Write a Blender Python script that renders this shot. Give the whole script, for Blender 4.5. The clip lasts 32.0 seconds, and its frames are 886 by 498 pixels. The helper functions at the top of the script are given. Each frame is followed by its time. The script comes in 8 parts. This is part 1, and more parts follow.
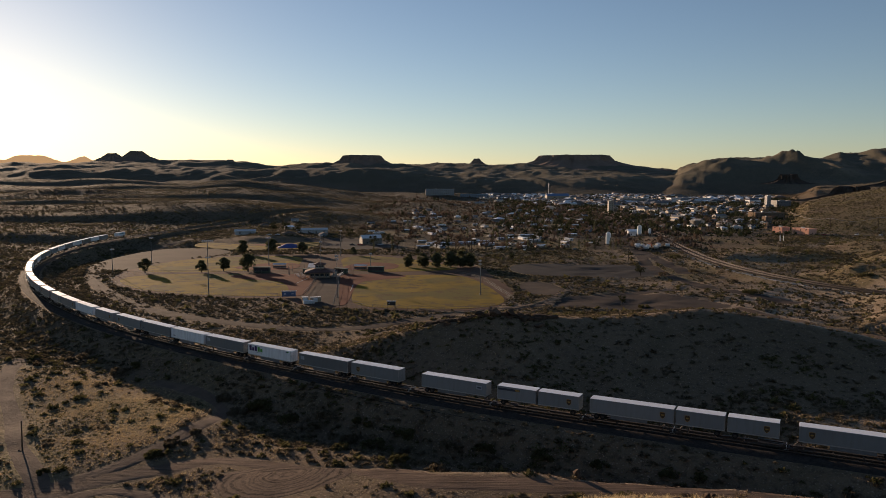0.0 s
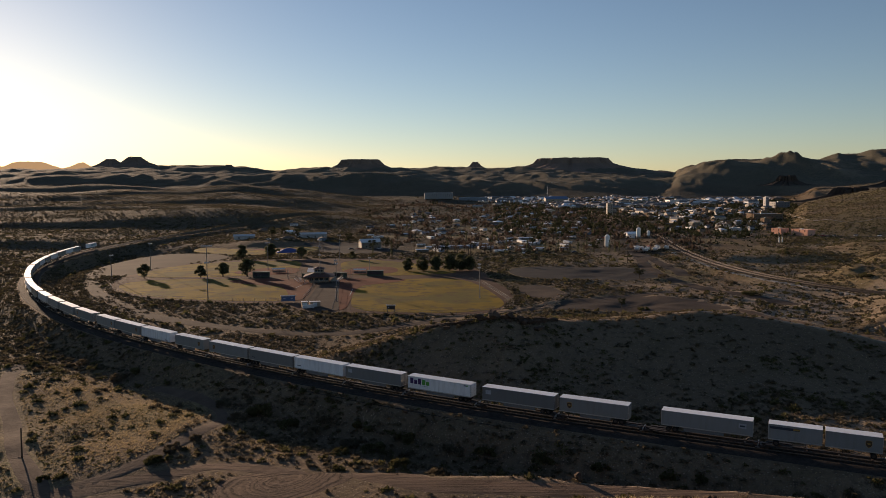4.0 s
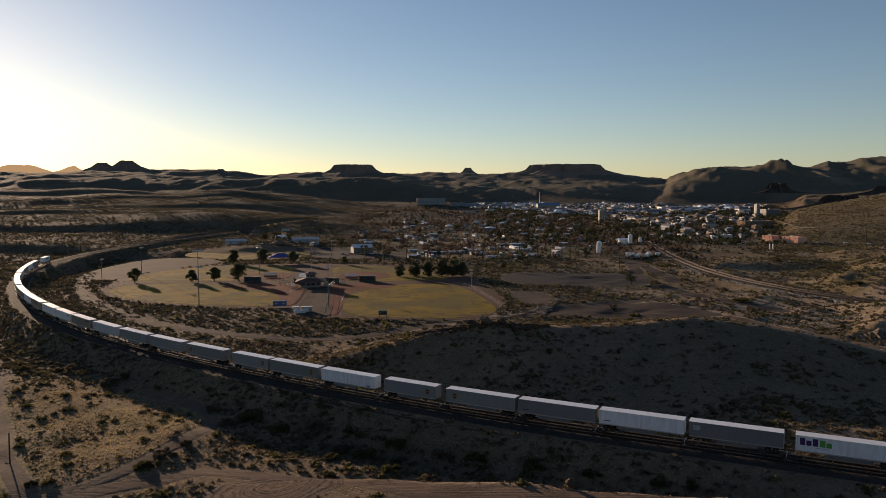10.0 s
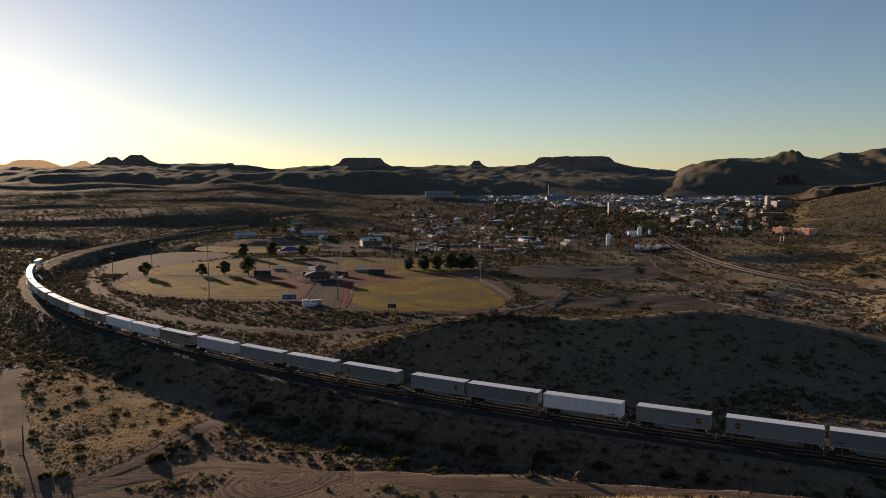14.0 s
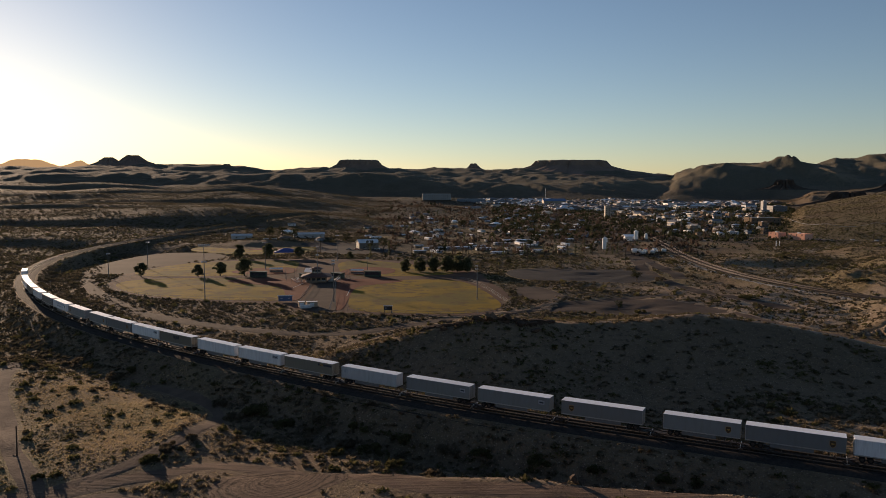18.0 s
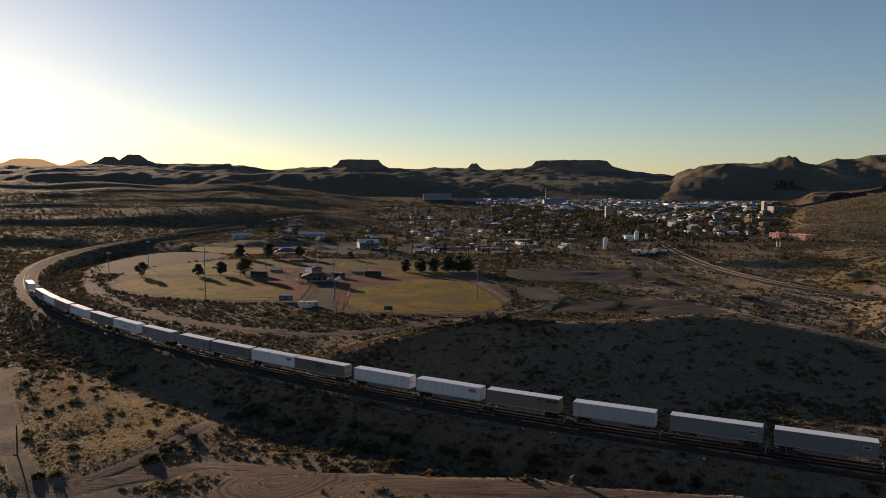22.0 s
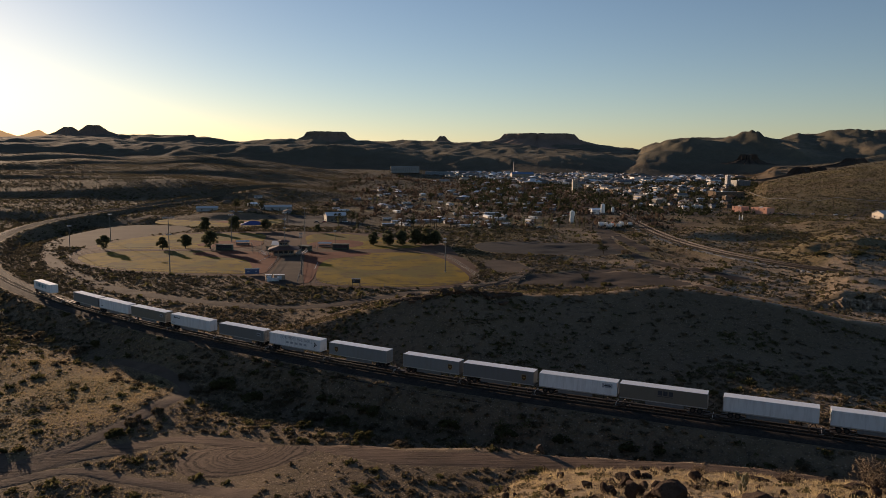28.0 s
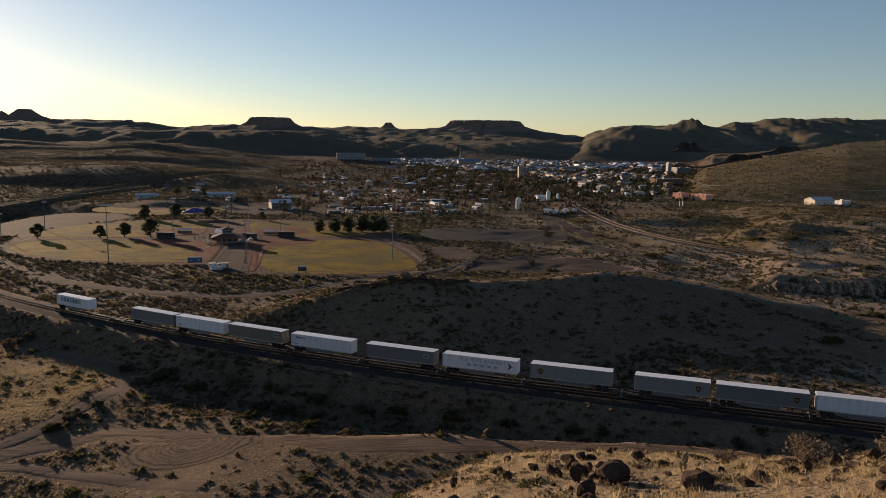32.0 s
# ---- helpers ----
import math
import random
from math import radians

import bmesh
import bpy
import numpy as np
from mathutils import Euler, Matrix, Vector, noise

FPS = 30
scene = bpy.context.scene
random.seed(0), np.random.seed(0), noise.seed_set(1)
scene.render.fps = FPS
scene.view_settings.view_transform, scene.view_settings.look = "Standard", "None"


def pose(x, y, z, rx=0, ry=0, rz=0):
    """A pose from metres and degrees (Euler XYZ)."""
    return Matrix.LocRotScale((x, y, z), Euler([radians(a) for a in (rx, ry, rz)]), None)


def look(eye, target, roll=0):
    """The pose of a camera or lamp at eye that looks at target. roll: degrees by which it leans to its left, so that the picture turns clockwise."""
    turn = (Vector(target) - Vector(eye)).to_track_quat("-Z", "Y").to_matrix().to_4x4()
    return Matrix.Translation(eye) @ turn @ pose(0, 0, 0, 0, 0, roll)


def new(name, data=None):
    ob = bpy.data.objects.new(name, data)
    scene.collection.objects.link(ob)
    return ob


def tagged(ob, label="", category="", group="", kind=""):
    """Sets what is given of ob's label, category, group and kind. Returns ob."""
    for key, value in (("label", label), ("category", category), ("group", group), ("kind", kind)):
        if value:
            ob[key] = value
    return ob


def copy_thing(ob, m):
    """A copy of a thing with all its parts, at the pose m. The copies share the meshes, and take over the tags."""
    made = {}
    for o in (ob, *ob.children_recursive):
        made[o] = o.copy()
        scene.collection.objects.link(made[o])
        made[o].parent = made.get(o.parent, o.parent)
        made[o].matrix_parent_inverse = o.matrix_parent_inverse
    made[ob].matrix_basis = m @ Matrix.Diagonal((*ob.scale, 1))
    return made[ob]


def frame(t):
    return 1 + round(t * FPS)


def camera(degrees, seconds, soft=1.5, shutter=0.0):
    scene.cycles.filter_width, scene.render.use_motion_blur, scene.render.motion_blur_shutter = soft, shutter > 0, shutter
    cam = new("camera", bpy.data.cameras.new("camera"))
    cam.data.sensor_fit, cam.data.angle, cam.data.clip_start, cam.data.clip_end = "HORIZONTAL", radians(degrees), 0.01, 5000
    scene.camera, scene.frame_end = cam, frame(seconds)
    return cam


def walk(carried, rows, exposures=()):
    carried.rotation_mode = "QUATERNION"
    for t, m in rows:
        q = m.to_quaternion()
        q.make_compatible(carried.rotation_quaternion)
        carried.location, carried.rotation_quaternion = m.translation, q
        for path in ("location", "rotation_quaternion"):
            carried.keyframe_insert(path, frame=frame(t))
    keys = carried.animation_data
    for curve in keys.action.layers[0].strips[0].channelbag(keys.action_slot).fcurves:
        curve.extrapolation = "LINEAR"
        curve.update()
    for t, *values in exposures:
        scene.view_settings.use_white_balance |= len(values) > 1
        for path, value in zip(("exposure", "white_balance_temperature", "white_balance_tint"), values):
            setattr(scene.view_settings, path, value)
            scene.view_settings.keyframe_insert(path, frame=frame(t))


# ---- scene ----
EYE = (0.0, 0.0, 48.2)
cam = camera(61.59, 32.0, soft=0.7)
# seconds, tilt, roll, turn
PATH = [
    (0, 84.658, -0.000, 0.000),
    (0.5, 84.667, 0.068, -0.018),
    (1, 84.702, 0.097, -0.037),
    (1.5, 84.768, 0.146, -0.152),
    (2, 84.762, 0.170, -0.145),
    (2.5, 84.874, 0.197, -0.086),
    (3, 84.994, 0.363, -0.081),
    (3.5, 84.919, 0.391, -0.106),
    (5.5, 85.022, 0.279, -0.125),
    (6, 85.014, 0.251, -0.190),
    (6.5, 85.074, 0.274, -0.342),
    (7, 85.153, 0.164, -0.414),
    (7.5, 85.210, 0.150, -0.560),
    (8, 85.275, 0.131, -0.620),
    (8.5, 85.317, 0.075, -0.649),
    (9, 85.339, -0.018, -0.711),
    (9.5, 85.389, 0.004, -0.759),
    (10, 85.367, 0.063, -0.676),
    (10.5, 85.384, 0.097, -0.546),
    (11, 85.518, 0.202, -0.374),
    (11.5, 85.475, 0.315, -0.242),
    (12, 85.238, 0.406, -0.115),
    (12.5, 85.042, 0.433, -0.001),
    (13, 84.906, 0.324, 0.018),
    (13.5, 84.844, 0.315, -0.011),
    (14, 84.833, 0.299, -0.005),
    (14.5, 84.769, 0.299, 0.012),
    (16.5, 85.030, 0.049, -0.121),
    (17, 85.057, -0.021, -0.156),
    (17.5, 85.036, -0.071, -0.213),
    (18, 85.024, -0.109, -0.240),
    (18.5, 84.991, -0.168, -0.203),
    (19, 85.001, -0.159, -0.225),
    (19.5, 85.041, -0.164, -0.202),
    (20, 85.027, -0.187, -0.228),
    (20.5, 85.034, -0.177, -0.189),
    (21, 85.065, -0.128, -0.185),
    (21.5, 85.054, -0.178, -0.200),
    (22, 85.022, -0.214, -0.194),
    (22.5, 84.887, -0.231, -0.124),
    (23, 84.773, -0.285, -0.111),
    (23.5, 84.615, -0.364, -0.105),
    (24, 84.399, -0.454, -0.139),
    (24.5, 84.170, -0.686, -0.257),
    (25, 83.780, -0.771, -0.399),
    (25.5, 83.510, -0.771, -0.588),
    (27.5, 83.042, -0.351, -2.276),
    (28, 82.959, -0.467, -2.654),
    (28.5, 82.899, -0.630, -3.034),
    (29, 82.825, -0.716, -3.436),
    (29.5, 82.758, -0.837, -3.737),
    (30, 82.607, -1.033, -4.095),
    (30.5, 82.567, -1.151, -4.660),
    (31, 82.386, -1.055, -5.283),
    (31.5, 82.214, -0.879, -5.996),
    (32, 81.993, -0.671, -6.739),
]
walk(cam, [(t, pose(*EYE, rx, ry, rz)) for t, rx, ry, rz in PATH],
     [(0, 0.24, 7150, 19), (25, 0.24, 7150, 19), (28, 0.22, 7150, 19), (30, 0.18, 7150, 19), (32, 0.32, 7150, 19)])

# ---- sky, sun, exposure ----
SUN_TURN, SUN_UP = -34.0, 8.6          # bearing from +y towards +x, and height, in degrees
world = bpy.data.worlds.new("sky")
scene.world = world
world.use_nodes = True
wt = world.node_tree
wt.nodes.clear()
w_out = wt.nodes.new("ShaderNodeOutputWorld")
w_bg = wt.nodes.new("ShaderNodeBackground")
w_sky = wt.nodes.new("ShaderNodeTexSky")
w_sky.sky_type, w_sky.sun_disc = "NISHITA", False
w_sky.sun_elevation, w_sky.sun_rotation = radians(SUN_UP), radians(SUN_TURN)
w_sky.altitude, w_sky.air_density, w_sky.dust_density, w_sky.ozone_density = 1000, 0.96, 0.38, 2.35
w_bg.inputs["Strength"].default_value = 0.0925
wt.links.new(w_sky.outputs[0], w_bg.inputs[0])
wt.links.new(w_bg.outputs[0], w_out.inputs[0])

sun_data = bpy.data.lights.new("sun", "SUN")
sun_data.energy, sun_data.angle, sun_data.color = 5.0, radians(0.6), (1.0, 0.78, 0.56)
sun = new("sun", sun_data)
sx = math.sin(radians(SUN_TURN)) * math.cos(radians(SUN_UP))
sy = math.cos(radians(SUN_TURN)) * math.cos(radians(SUN_UP))
sun.matrix_world = look((sx * 900, sy * 900, 900 * math.sin(radians(SUN_UP))), (0, 0, 0))

# ---- the railway's centre line, in plan ----
def line_points():
    """The curve round the ball fields, an easement, and the straight past the hill."""
    pts = []
    cx, cy, r = 228.2, 603.0, 494.2
    for a in np.arange(118.0, 233.0, 0.5):
        pts.append((cx + r * math.cos(radians(a)), cy + r * math.sin(radians(a))))
    p0, p1 = np.array(pts[-1]), np.array((33.0, 143.7))
    h0, h1 = radians(-37.3), radians(-26.4)
    span = float(np.hypot(*(p1 - p0)))
    m0, m1 = span * np.array((math.cos(h0), math.sin(h0))), span * np.array((math.cos(h1), math.sin(h1)))
    for u in np.linspace(0, 1, 31)[1:]:
        p = (2*u**3 - 3*u**2 + 1)*p0 + (u**3 - 2*u**2 + u)*m0 + (3*u**2 - 2*u**3)*p1 + (u**3 - u**2)*m1
        pts.append(tuple(p))
    for d in np.arange(4.0, 640.0, 4.0):
        pts.append((p1[0] + d * math.cos(h1), p1[1] + d * math.sin(h1)))
    return np.array(pts)


LINE = line_points()
LINE_S = np.concatenate(([0.0], np.cumsum(np.hypot(*np.diff(LINE, axis=0).T))))


def on_line(s, side=0.0):
    """Place and heading (degrees) at s metres along the line, side metres to its left."""
    x, y = np.interp(s, LINE_S, LINE[:, 0]), np.interp(s, LINE_S, LINE[:, 1])
    xa, ya = np.interp(s + 3, LINE_S, LINE[:, 0]), np.interp(s + 3, LINE_S, LINE[:, 1])
    xb, yb = np.interp(s - 3, LINE_S, LINE[:, 0]), np.interp(s - 3, LINE_S, LINE[:, 1])
    a = np.arctan2(ya - yb, xa - xb)
    return x - side * np.sin(a), y + side * np.cos(a), np.degrees(a)

# ---- the lie of the land ----
def smooth(a, b, v):
    u = np.clip((v - a) / (b - a), 0, 1)
    return u * u * (3 - 2 * u)


def lattice(ix, iy, seed):
    n = (ix.astype(np.int64) * 374761393 + iy.astype(np.int64) * 668265263 + seed * 974711) & 0x7FFFFFFF
    n = ((n ^ (n >> 13)) * 1274126177) & 0x7FFFFFFF
    n = ((n ^ (n >> 16)) * 60493) & 0x7FFFFFFF
    return (n & 0xFFFF) / 65535.0


def vnoise(x, y, size, seed=0):
    """Smooth value noise in -1..1 with features of the given size."""
    fx, fy = x / size, y / size
    ix, iy = np.floor(fx), np.floor(fy)
    u, v = fx - ix, fy - iy
    u, v = u * u * (3 - 2 * u), v * v * (3 - 2 * v)
    a, b = lattice(ix, iy, seed), lattice(ix + 1, iy, seed)
    c, d = lattice(ix, iy + 1, seed), lattice(ix + 1, iy + 1, seed)
    return 2 * (a + (b - a) * u + (c - a) * v + (a - b - c + d) * u * v) - 1


def fbm(x, y, size, seed=0, octaves=4, gain=0.5):
    total, amp = 0, 1.0
    for k in range(octaves):
        total = total + amp * vnoise(x + 37.1 * k, y - 18.7 * k, size / 2**k, seed + k)
        amp *= gain
    return total


def line_gap(x, y, pts):
    """Distance in plan from a line of points, where it is under 90 m; the arrays are flat."""
    best = np.full(x.shape, 1e9)
    pts = np.asarray(pts, float)
    for k in range(0, len(pts) - 1, 6):
        run = pts[k:k + 7]
        cx, cy = run.mean(0)
        reach = np.hypot(run[:, 0] - cx, run[:, 1] - cy).max() + 90
        idx = np.nonzero((x - cx) ** 2 + (y - cy) ** 2 < reach * reach)[0]
        if not len(idx):
            continue
        px, py, near = x[idx], y[idx], best[idx]
        for (xa, ya), (xb, yb) in zip(run[:-1], run[1:]):
            dx, dy = xb - xa, yb - ya
            u = np.clip(((px - xa) * dx + (py - ya) * dy) / (dx * dx + dy * dy), 0, 1)
            near = np.minimum(near, np.hypot(px - xa - u * dx, py - ya - u * dy))
        best[idx] = near
    return best


BRANCH = np.array([(235, 268), (200, 318), (179, 360), (168, 410), (167, 470), (174, 540), (186, 620), (210, 780), (236, 1010), (246, 1200), (240, 1400)], float)
FIELD_Z = -4.0


def blend_max(a, b, k):
    u = np.clip(0.5 + 0.5 * (a - b) / k, 0, 1)
    return b + (a - b) * u + k * u * (1 - u)


def lip_y(x):
    """The far edge of the shelf that carries the dirt road."""
    return np.interp(x, (-40, -3, 16, 26, 35, 44, 53, 80, 120), (129, 121.5, 120, 117, 115.5, 114, 111.5, 103, 88))


CREST = np.array([(-60, 214, -5), (-45, 211, -4.2), (-30, 208, 0.6), (-10, 204, 6.4), (15, 199, 12.2), (31.5, 205, 10.2), (48, 207, 10.1), (72, 207, 11.6), (94, 202.5, 9.35), (114, 199, 5.9), (137, 195, 2.3), (153, 191.5, -2.1), (180, 184, -6), (320, 140, -8)], float)


def crest_y(x):
    """The crest of the hill between the fields and the line, in plan."""
    return np.interp(x, CREST[:, 0], CREST[:, 1])


def bank_y(x):
    """Where the cut bank east of the hill stands."""
    x = np.asarray(x, float)
    return 254 - 0.06 * (x - 120) + 7 * vnoise(x, x * 0, 26, 60) + 2.2 * vnoise(x, x * 0, 6, 64)


def height(x, y):
    """Ground level over the plan; the top of the rail is 0."""
    x, y = np.asarray(x, float), np.asarray(y, float)
    shape = x.shape
    x, y = x.ravel(), y.ravel()
    r = np.hypot(x, y)
    az = np.degrees(np.arctan2(x, y))
    yy = np.maximum(y, 1.0)
    u = np.clip(x / yy, -1.4, 1.4)
    front = smooth(85, 60, np.abs(az))

    # the wide basin
    west = smooth(-0.06, -0.30, u) * front
    z = np.full(x.shape, -4.0)
    yw = np.clip(y - 560 + 70 * fbm(x, y * 0.6, 330, 4, 3), 0, 2600)
    step = yw / 210
    yw = 210 * (np.floor(step) + smooth(0.0, 0.25, step - np.floor(step)))
    z = z + west * (0.024 * yw)
    z = z + (1 - west) * (0.0022 * np.clip(y - 500, 0, 4000))
    rough = smooth(480, 1100, r)
    z = z + west * rough * (8 * fbm(x, y, 420, 3, 3) + 3.2 * vnoise(x + 0.6 * y, y * 0.35, 150, 9))
    z = z + (1 - west) * smooth(1500, 2600, r) * 6 * fbm(x, y, 500, 5, 2)
    # long low benches behind the fields
    for yc, w, amp, u0, u1 in ((900, 90, 10, -0.62, -0.05), (1350, 120, 15, -0.7, 0.02), (1900, 180, 20, -0.75, 0.06)):
        wave = yc + 60 * vnoise(x, y * 0 + yc, 260, 21)
        side = smooth(u0 - 0.1, u0, u) * smooth(u1 + 0.1, u1 - 0.1, u)
        z = z + amp * side * np.exp(-((y - wave) / w) ** 2) * (0.75 + 0.4 * vnoise(x, y, 130, 8))

    # far ridges: crest slopes seen from the basin's middle, by bearing
    def ridge(z, depth, w_front, us, es, seed, jag, gully):
        e = np.interp(u, us, es)
        crest = 48.2 + e * depth + jag * fbm(x, y * 0.3, depth * 0.07, seed, 4)
        d = y - depth - 0.05 * depth * vnoise(x, y * 0, depth * 0.16, seed + 7)
        t = np.where(d < 0, np.clip(1 + d / w_front, 0, 1), np.clip(1 - d / (2.5 * w_front), 0, 1))
        form = 0.6 * t + 0.4 * t * t * (3 - 2 * t)
        form = form * (1 + gully * (1 - t) * fbm(x, y * 0.5, depth * 0.055, seed + 3, 4))
        crest = crest + 9 * t * fbm(x, y * 0.7, 150, seed + 9, 4)
        spur = 1 - np.abs(vnoise(x + 0.25 * y, y * 0.3, depth * 0.062, seed + 13)) * 1.3 - 0.5 * np.abs(vnoise(x - 0.15 * y, y * 0.4, depth * 0.025, seed + 14))
        form = np.clip(form, 0, 1.05)
        crest = crest + gully * (95 if depth == 3200 else 40) * (spur - 0.35) * 4 * t * (1 - t)
        rib = 0.5 - np.abs(vnoise(x + 0.2 * y, y * 0.45, depth * 0.030, seed + 16)) + 0.5 * (0.5 - np.abs(vnoise(x - 0.3 * y, y * 0.6, depth * 0.013, seed + 17)))
        crest = crest + (0.011 * depth * gully + 4) * rib * 4 * t * (1 - t)
        crest = crest + jag * 0.9 * (0.5 - np.abs(vnoise(x, y * 0.3, depth * 0.022, seed + 15)))
        return np.maximum(z, z * (1 - form) + crest * form) if depth > 0 else z
    z = ridge(z, 2750, 430, (-0.8, -0.5, -0.40, -0.33, -0.24, -0.15, -0.08, 0.0, 0.1, 0.2, 0.3, 0.36, 0.44, 0.52, 1.0),
              (0.015, 0.0155, 0.0150, 0.0125, 0.0120, 0.0155, 0.012, 0.005, 0.003, 0.005, 0.003, 0.007, 0.005, 0.002, -0.02), 31, 5, 0.3)
    z = ridge(z, 3400, 560, (-0.8, -0.6, -0.44, -0.3, -0.2, -0.1, 0.0, 0.12, 0.22, 0.30, 0.36, 0.6, 1.0),
              (0.016, 0.016, 0.017, 0.014, 0.012, 0.015, 0.012, 0.010, 0.007, 0.002, -0.02, -0.03, -0.03), 33, 8, 0.4)
    z = ridge(z, 4150, 620, (-0.8, -0.45, -0.40, -0.29, -0.22, -0.155, -0.09, -0.02, 0.12, 0.25, 0.30, 0.325, 0.36, 0.6, 1.0),
              (0.020, 0.021, 0.0245, 0.0235, 0.0195, 0.0225, 0.0225, 0.0205, 0.0185, 0.0185, 0.0145, 0.0105, 0.0, 0.0, 0.0), 35, 7, 0.3)
    # the hills on the east side of town
    z = ridge(z, 3200, 960, (-0.8, 0.20, 0.26, 0.30, 0.318, 0.328, 0.35, 0.38, 0.415, 0.44, 0.465, 0.485, 0.505, 0.53, 0.555, 0.575, 0.62, 0.70, 0.8, 1.2),
              (-0.2, -0.06, -0.035, -0.010, 0.0105, 0.0165, 0.024, 0.0275, 0.0275, 0.032, 0.036, 0.032, 0.030, 0.0375, 0.0335, 0.040, 0.036, 0.043, 0.040, 0.04), 41, 7, 0.55)
    z = ridge(z, 2100, 330, (-0.8, 0.22, 0.38, 0.45, 0.5, 0.56, 0.64, 0.72, 0.8, 1.2),
              (-0.3, -0.2, -0.12, -0.04, -0.014, -0.010, 0.002, 0.008, 0.010, 0.02), 43, 6, 0.6)
    z = ridge(z, 1450, 260, (-0.8, 0.38, 0.48, 0.54, 0.62, 0.72, 0.8, 1.2),
              (-0.3, -0.2, -0.06, -0.032, -0.014, -0.002, 0.004, 0.01), 45, 4, 0.6)
    # the long grassy hill past the branch line
    e = np.interp(u, (0.40, 0.43, 0.463, 0.491, 0.533, 0.574, 0.616, 0.659, 0.702, 0.761, 0.9, 1.3), (-0.09, -0.062, -0.0447, -0.0279, -0.0197, -0.0129, -0.0046, 0.0015, 0.0092, 0.0139, 0.02, 0.025))
    top = 48.2 + e * 1150
    t = np.clip(1 - np.abs(y - 1150) / np.where(y < 1150, 470, 420), 0, 1)
    form = t * (1 + 0.10 * (1 - t) * vnoise(x * 1.4 + y * 0.5, y * 0.25, 75, 52))
    on = smooth(0.395, 0.43, u) * smooth(600, 700, y)
    z = np.maximum(z, on * (-5 + (top + 5) * form) + (1 - on) * z)
    # benches and cut banks east of the branch line
    e1 = smooth(0.57, 0.63, u + 0.03 * vnoise(x, y, 40, 61)) * smooth(-3, 3, y - bank_y(x)) * smooth(560, 460, y)
    z = z + e1 * (4.6 + 1.2 * vnoise(x, y, 60, 62) + 0.8 * fbm(x, y, 16, 63, 3))
    ledge = smooth(0.52, 0.58, u + 0.05 * vnoise(x, y, 50, 67)) * smooth(620, 560, y)
    for up, back, w in ((2.2, 34, 1.2), (2.0, 72, 1.3), (2.4, 130, 1.8)):
        z = z + ledge * up * smooth(-w, w, y - bank_y(x) - back - 9 * vnoise(x, x * 0 + back, 34, 68) - 2.5 * vnoise(x, x * 0 + back, 7, 69)) * (0.6 + 0.5 * vnoise(x, y, 55, 70))
    e2 = smooth(0.34, 0.40, u) * smooth(0.56, 0.47, u) * smooth(560, 500, y) * smooth(470, 495, y)
    z = z + 3.0 * e2
    basin = smooth(250, 300, y) * smooth(600, 450, y) * smooth(-0.02, 0.08, u)
    z = z + basin * 1.0 * fbm(x, y, 45, 66, 3)

    # the hill between the fields and the line
    zc, yc = np.interp(x, CREST[:, 0], CREST[:, 2]), crest_y(x)
    face = np.interp(x, (-60, 15, 40, 70, 110, 160), (0.50, 0.47, 0.34, 0.31, 0.27, 0.24))
    hill = zc - np.where(y < yc, (yc - y) * face, (y - yc) * 0.19)
    body = smooth(0, 6, hill + 5)
    lee = smooth(-2, 6, y - yc)
    hill = hill + body * ((0.35 + 0.5 * lee) * fbm(x, y, 26, 71, 3) + 0.22 * fbm(x, y, 6, 72, 3) - 0.5 * np.abs(vnoise(x + 0.3 * y, y * 0.25, 11, 73)) * (1 - lee))
    z = blend_max(z, hill, 3.0)
    # a level bench between the line and the hill's east end
    level = smooth(52, 78, x) * smooth(215, 175, x) * smooth(0, -6, y - yc) * smooth(60, 85, y)
    z = z * (1 - level) + blend_max(z, -0.7 + 0.03 * np.clip(y - 142, 0, 60) + 0.25 * fbm(x, y, 12, 85, 3), 1.5) * level

    # broken ground on the near side of the line
    near = smooth(300, 200, r) * smooth(20, 60, r) * smooth(210, 150, y)
    z = z + near * (0.8 * fbm(x, y, 34, 75, 3) + 0.30 * fbm(x, y, 13, 79, 2) + 0.12 * fbm(x, y, 5, 76, 2) * smooth(0.0, 0.5, fbm(x, y, 40, 74, 2)))
    z = z + smooth(230, 300, r) * smooth(900, 600, r) * 0.35 * fbm(x, y, 9, 77, 3)
    # a wash along the foot of the line, and the shelf that carries the dirt road
    gap = line_gap(x, y, LINE[::6])
    outer = np.where(x < -60, np.hypot(x - 228.2, y - 603) > 494, y < np.interp(x, LINE[150:, 0], LINE[150:, 1]))
    wash = np.exp(-((gap - np.interp(x, (-40, 0), (19, 14.5))) / np.interp(x, (-40, 0), (9.0, 6.0))) ** 2) * smooth(-290, -230, x) * outer * smooth(700, 560, y)
    z = z - np.interp(x, (-60, -10), (2.4, 3.6)) * wash
    shelf = smooth(1.6, -1.2, y - lip_y(x) + 0.7 * vnoise(x, y, 5, 78)) * smooth(-45, -6, x) * smooth(60, 85, r) * (y < 135)
    z = z * (1 - shelf) + (-0.35 + 0.3 * fbm(x, y, 16, 78, 3)) * shelf

    # fields and park ground lie level
    level = smooth(0.0, 1.0, (1 - np.hypot((x + 75) / 165, (y - 450) / 205)) * 6)
    z = z * (1 - level) + FIELD_Z * level
    # the fill under the far curve
    fill = smooth(150, 60, y * 0 + np.abs(np.hypot(x - 228.2, y - 603) - 470)) * smooth(-150, -205, x)
    z = z - fill * 3.5 * smooth(9, 16, gap) * (1 - level)
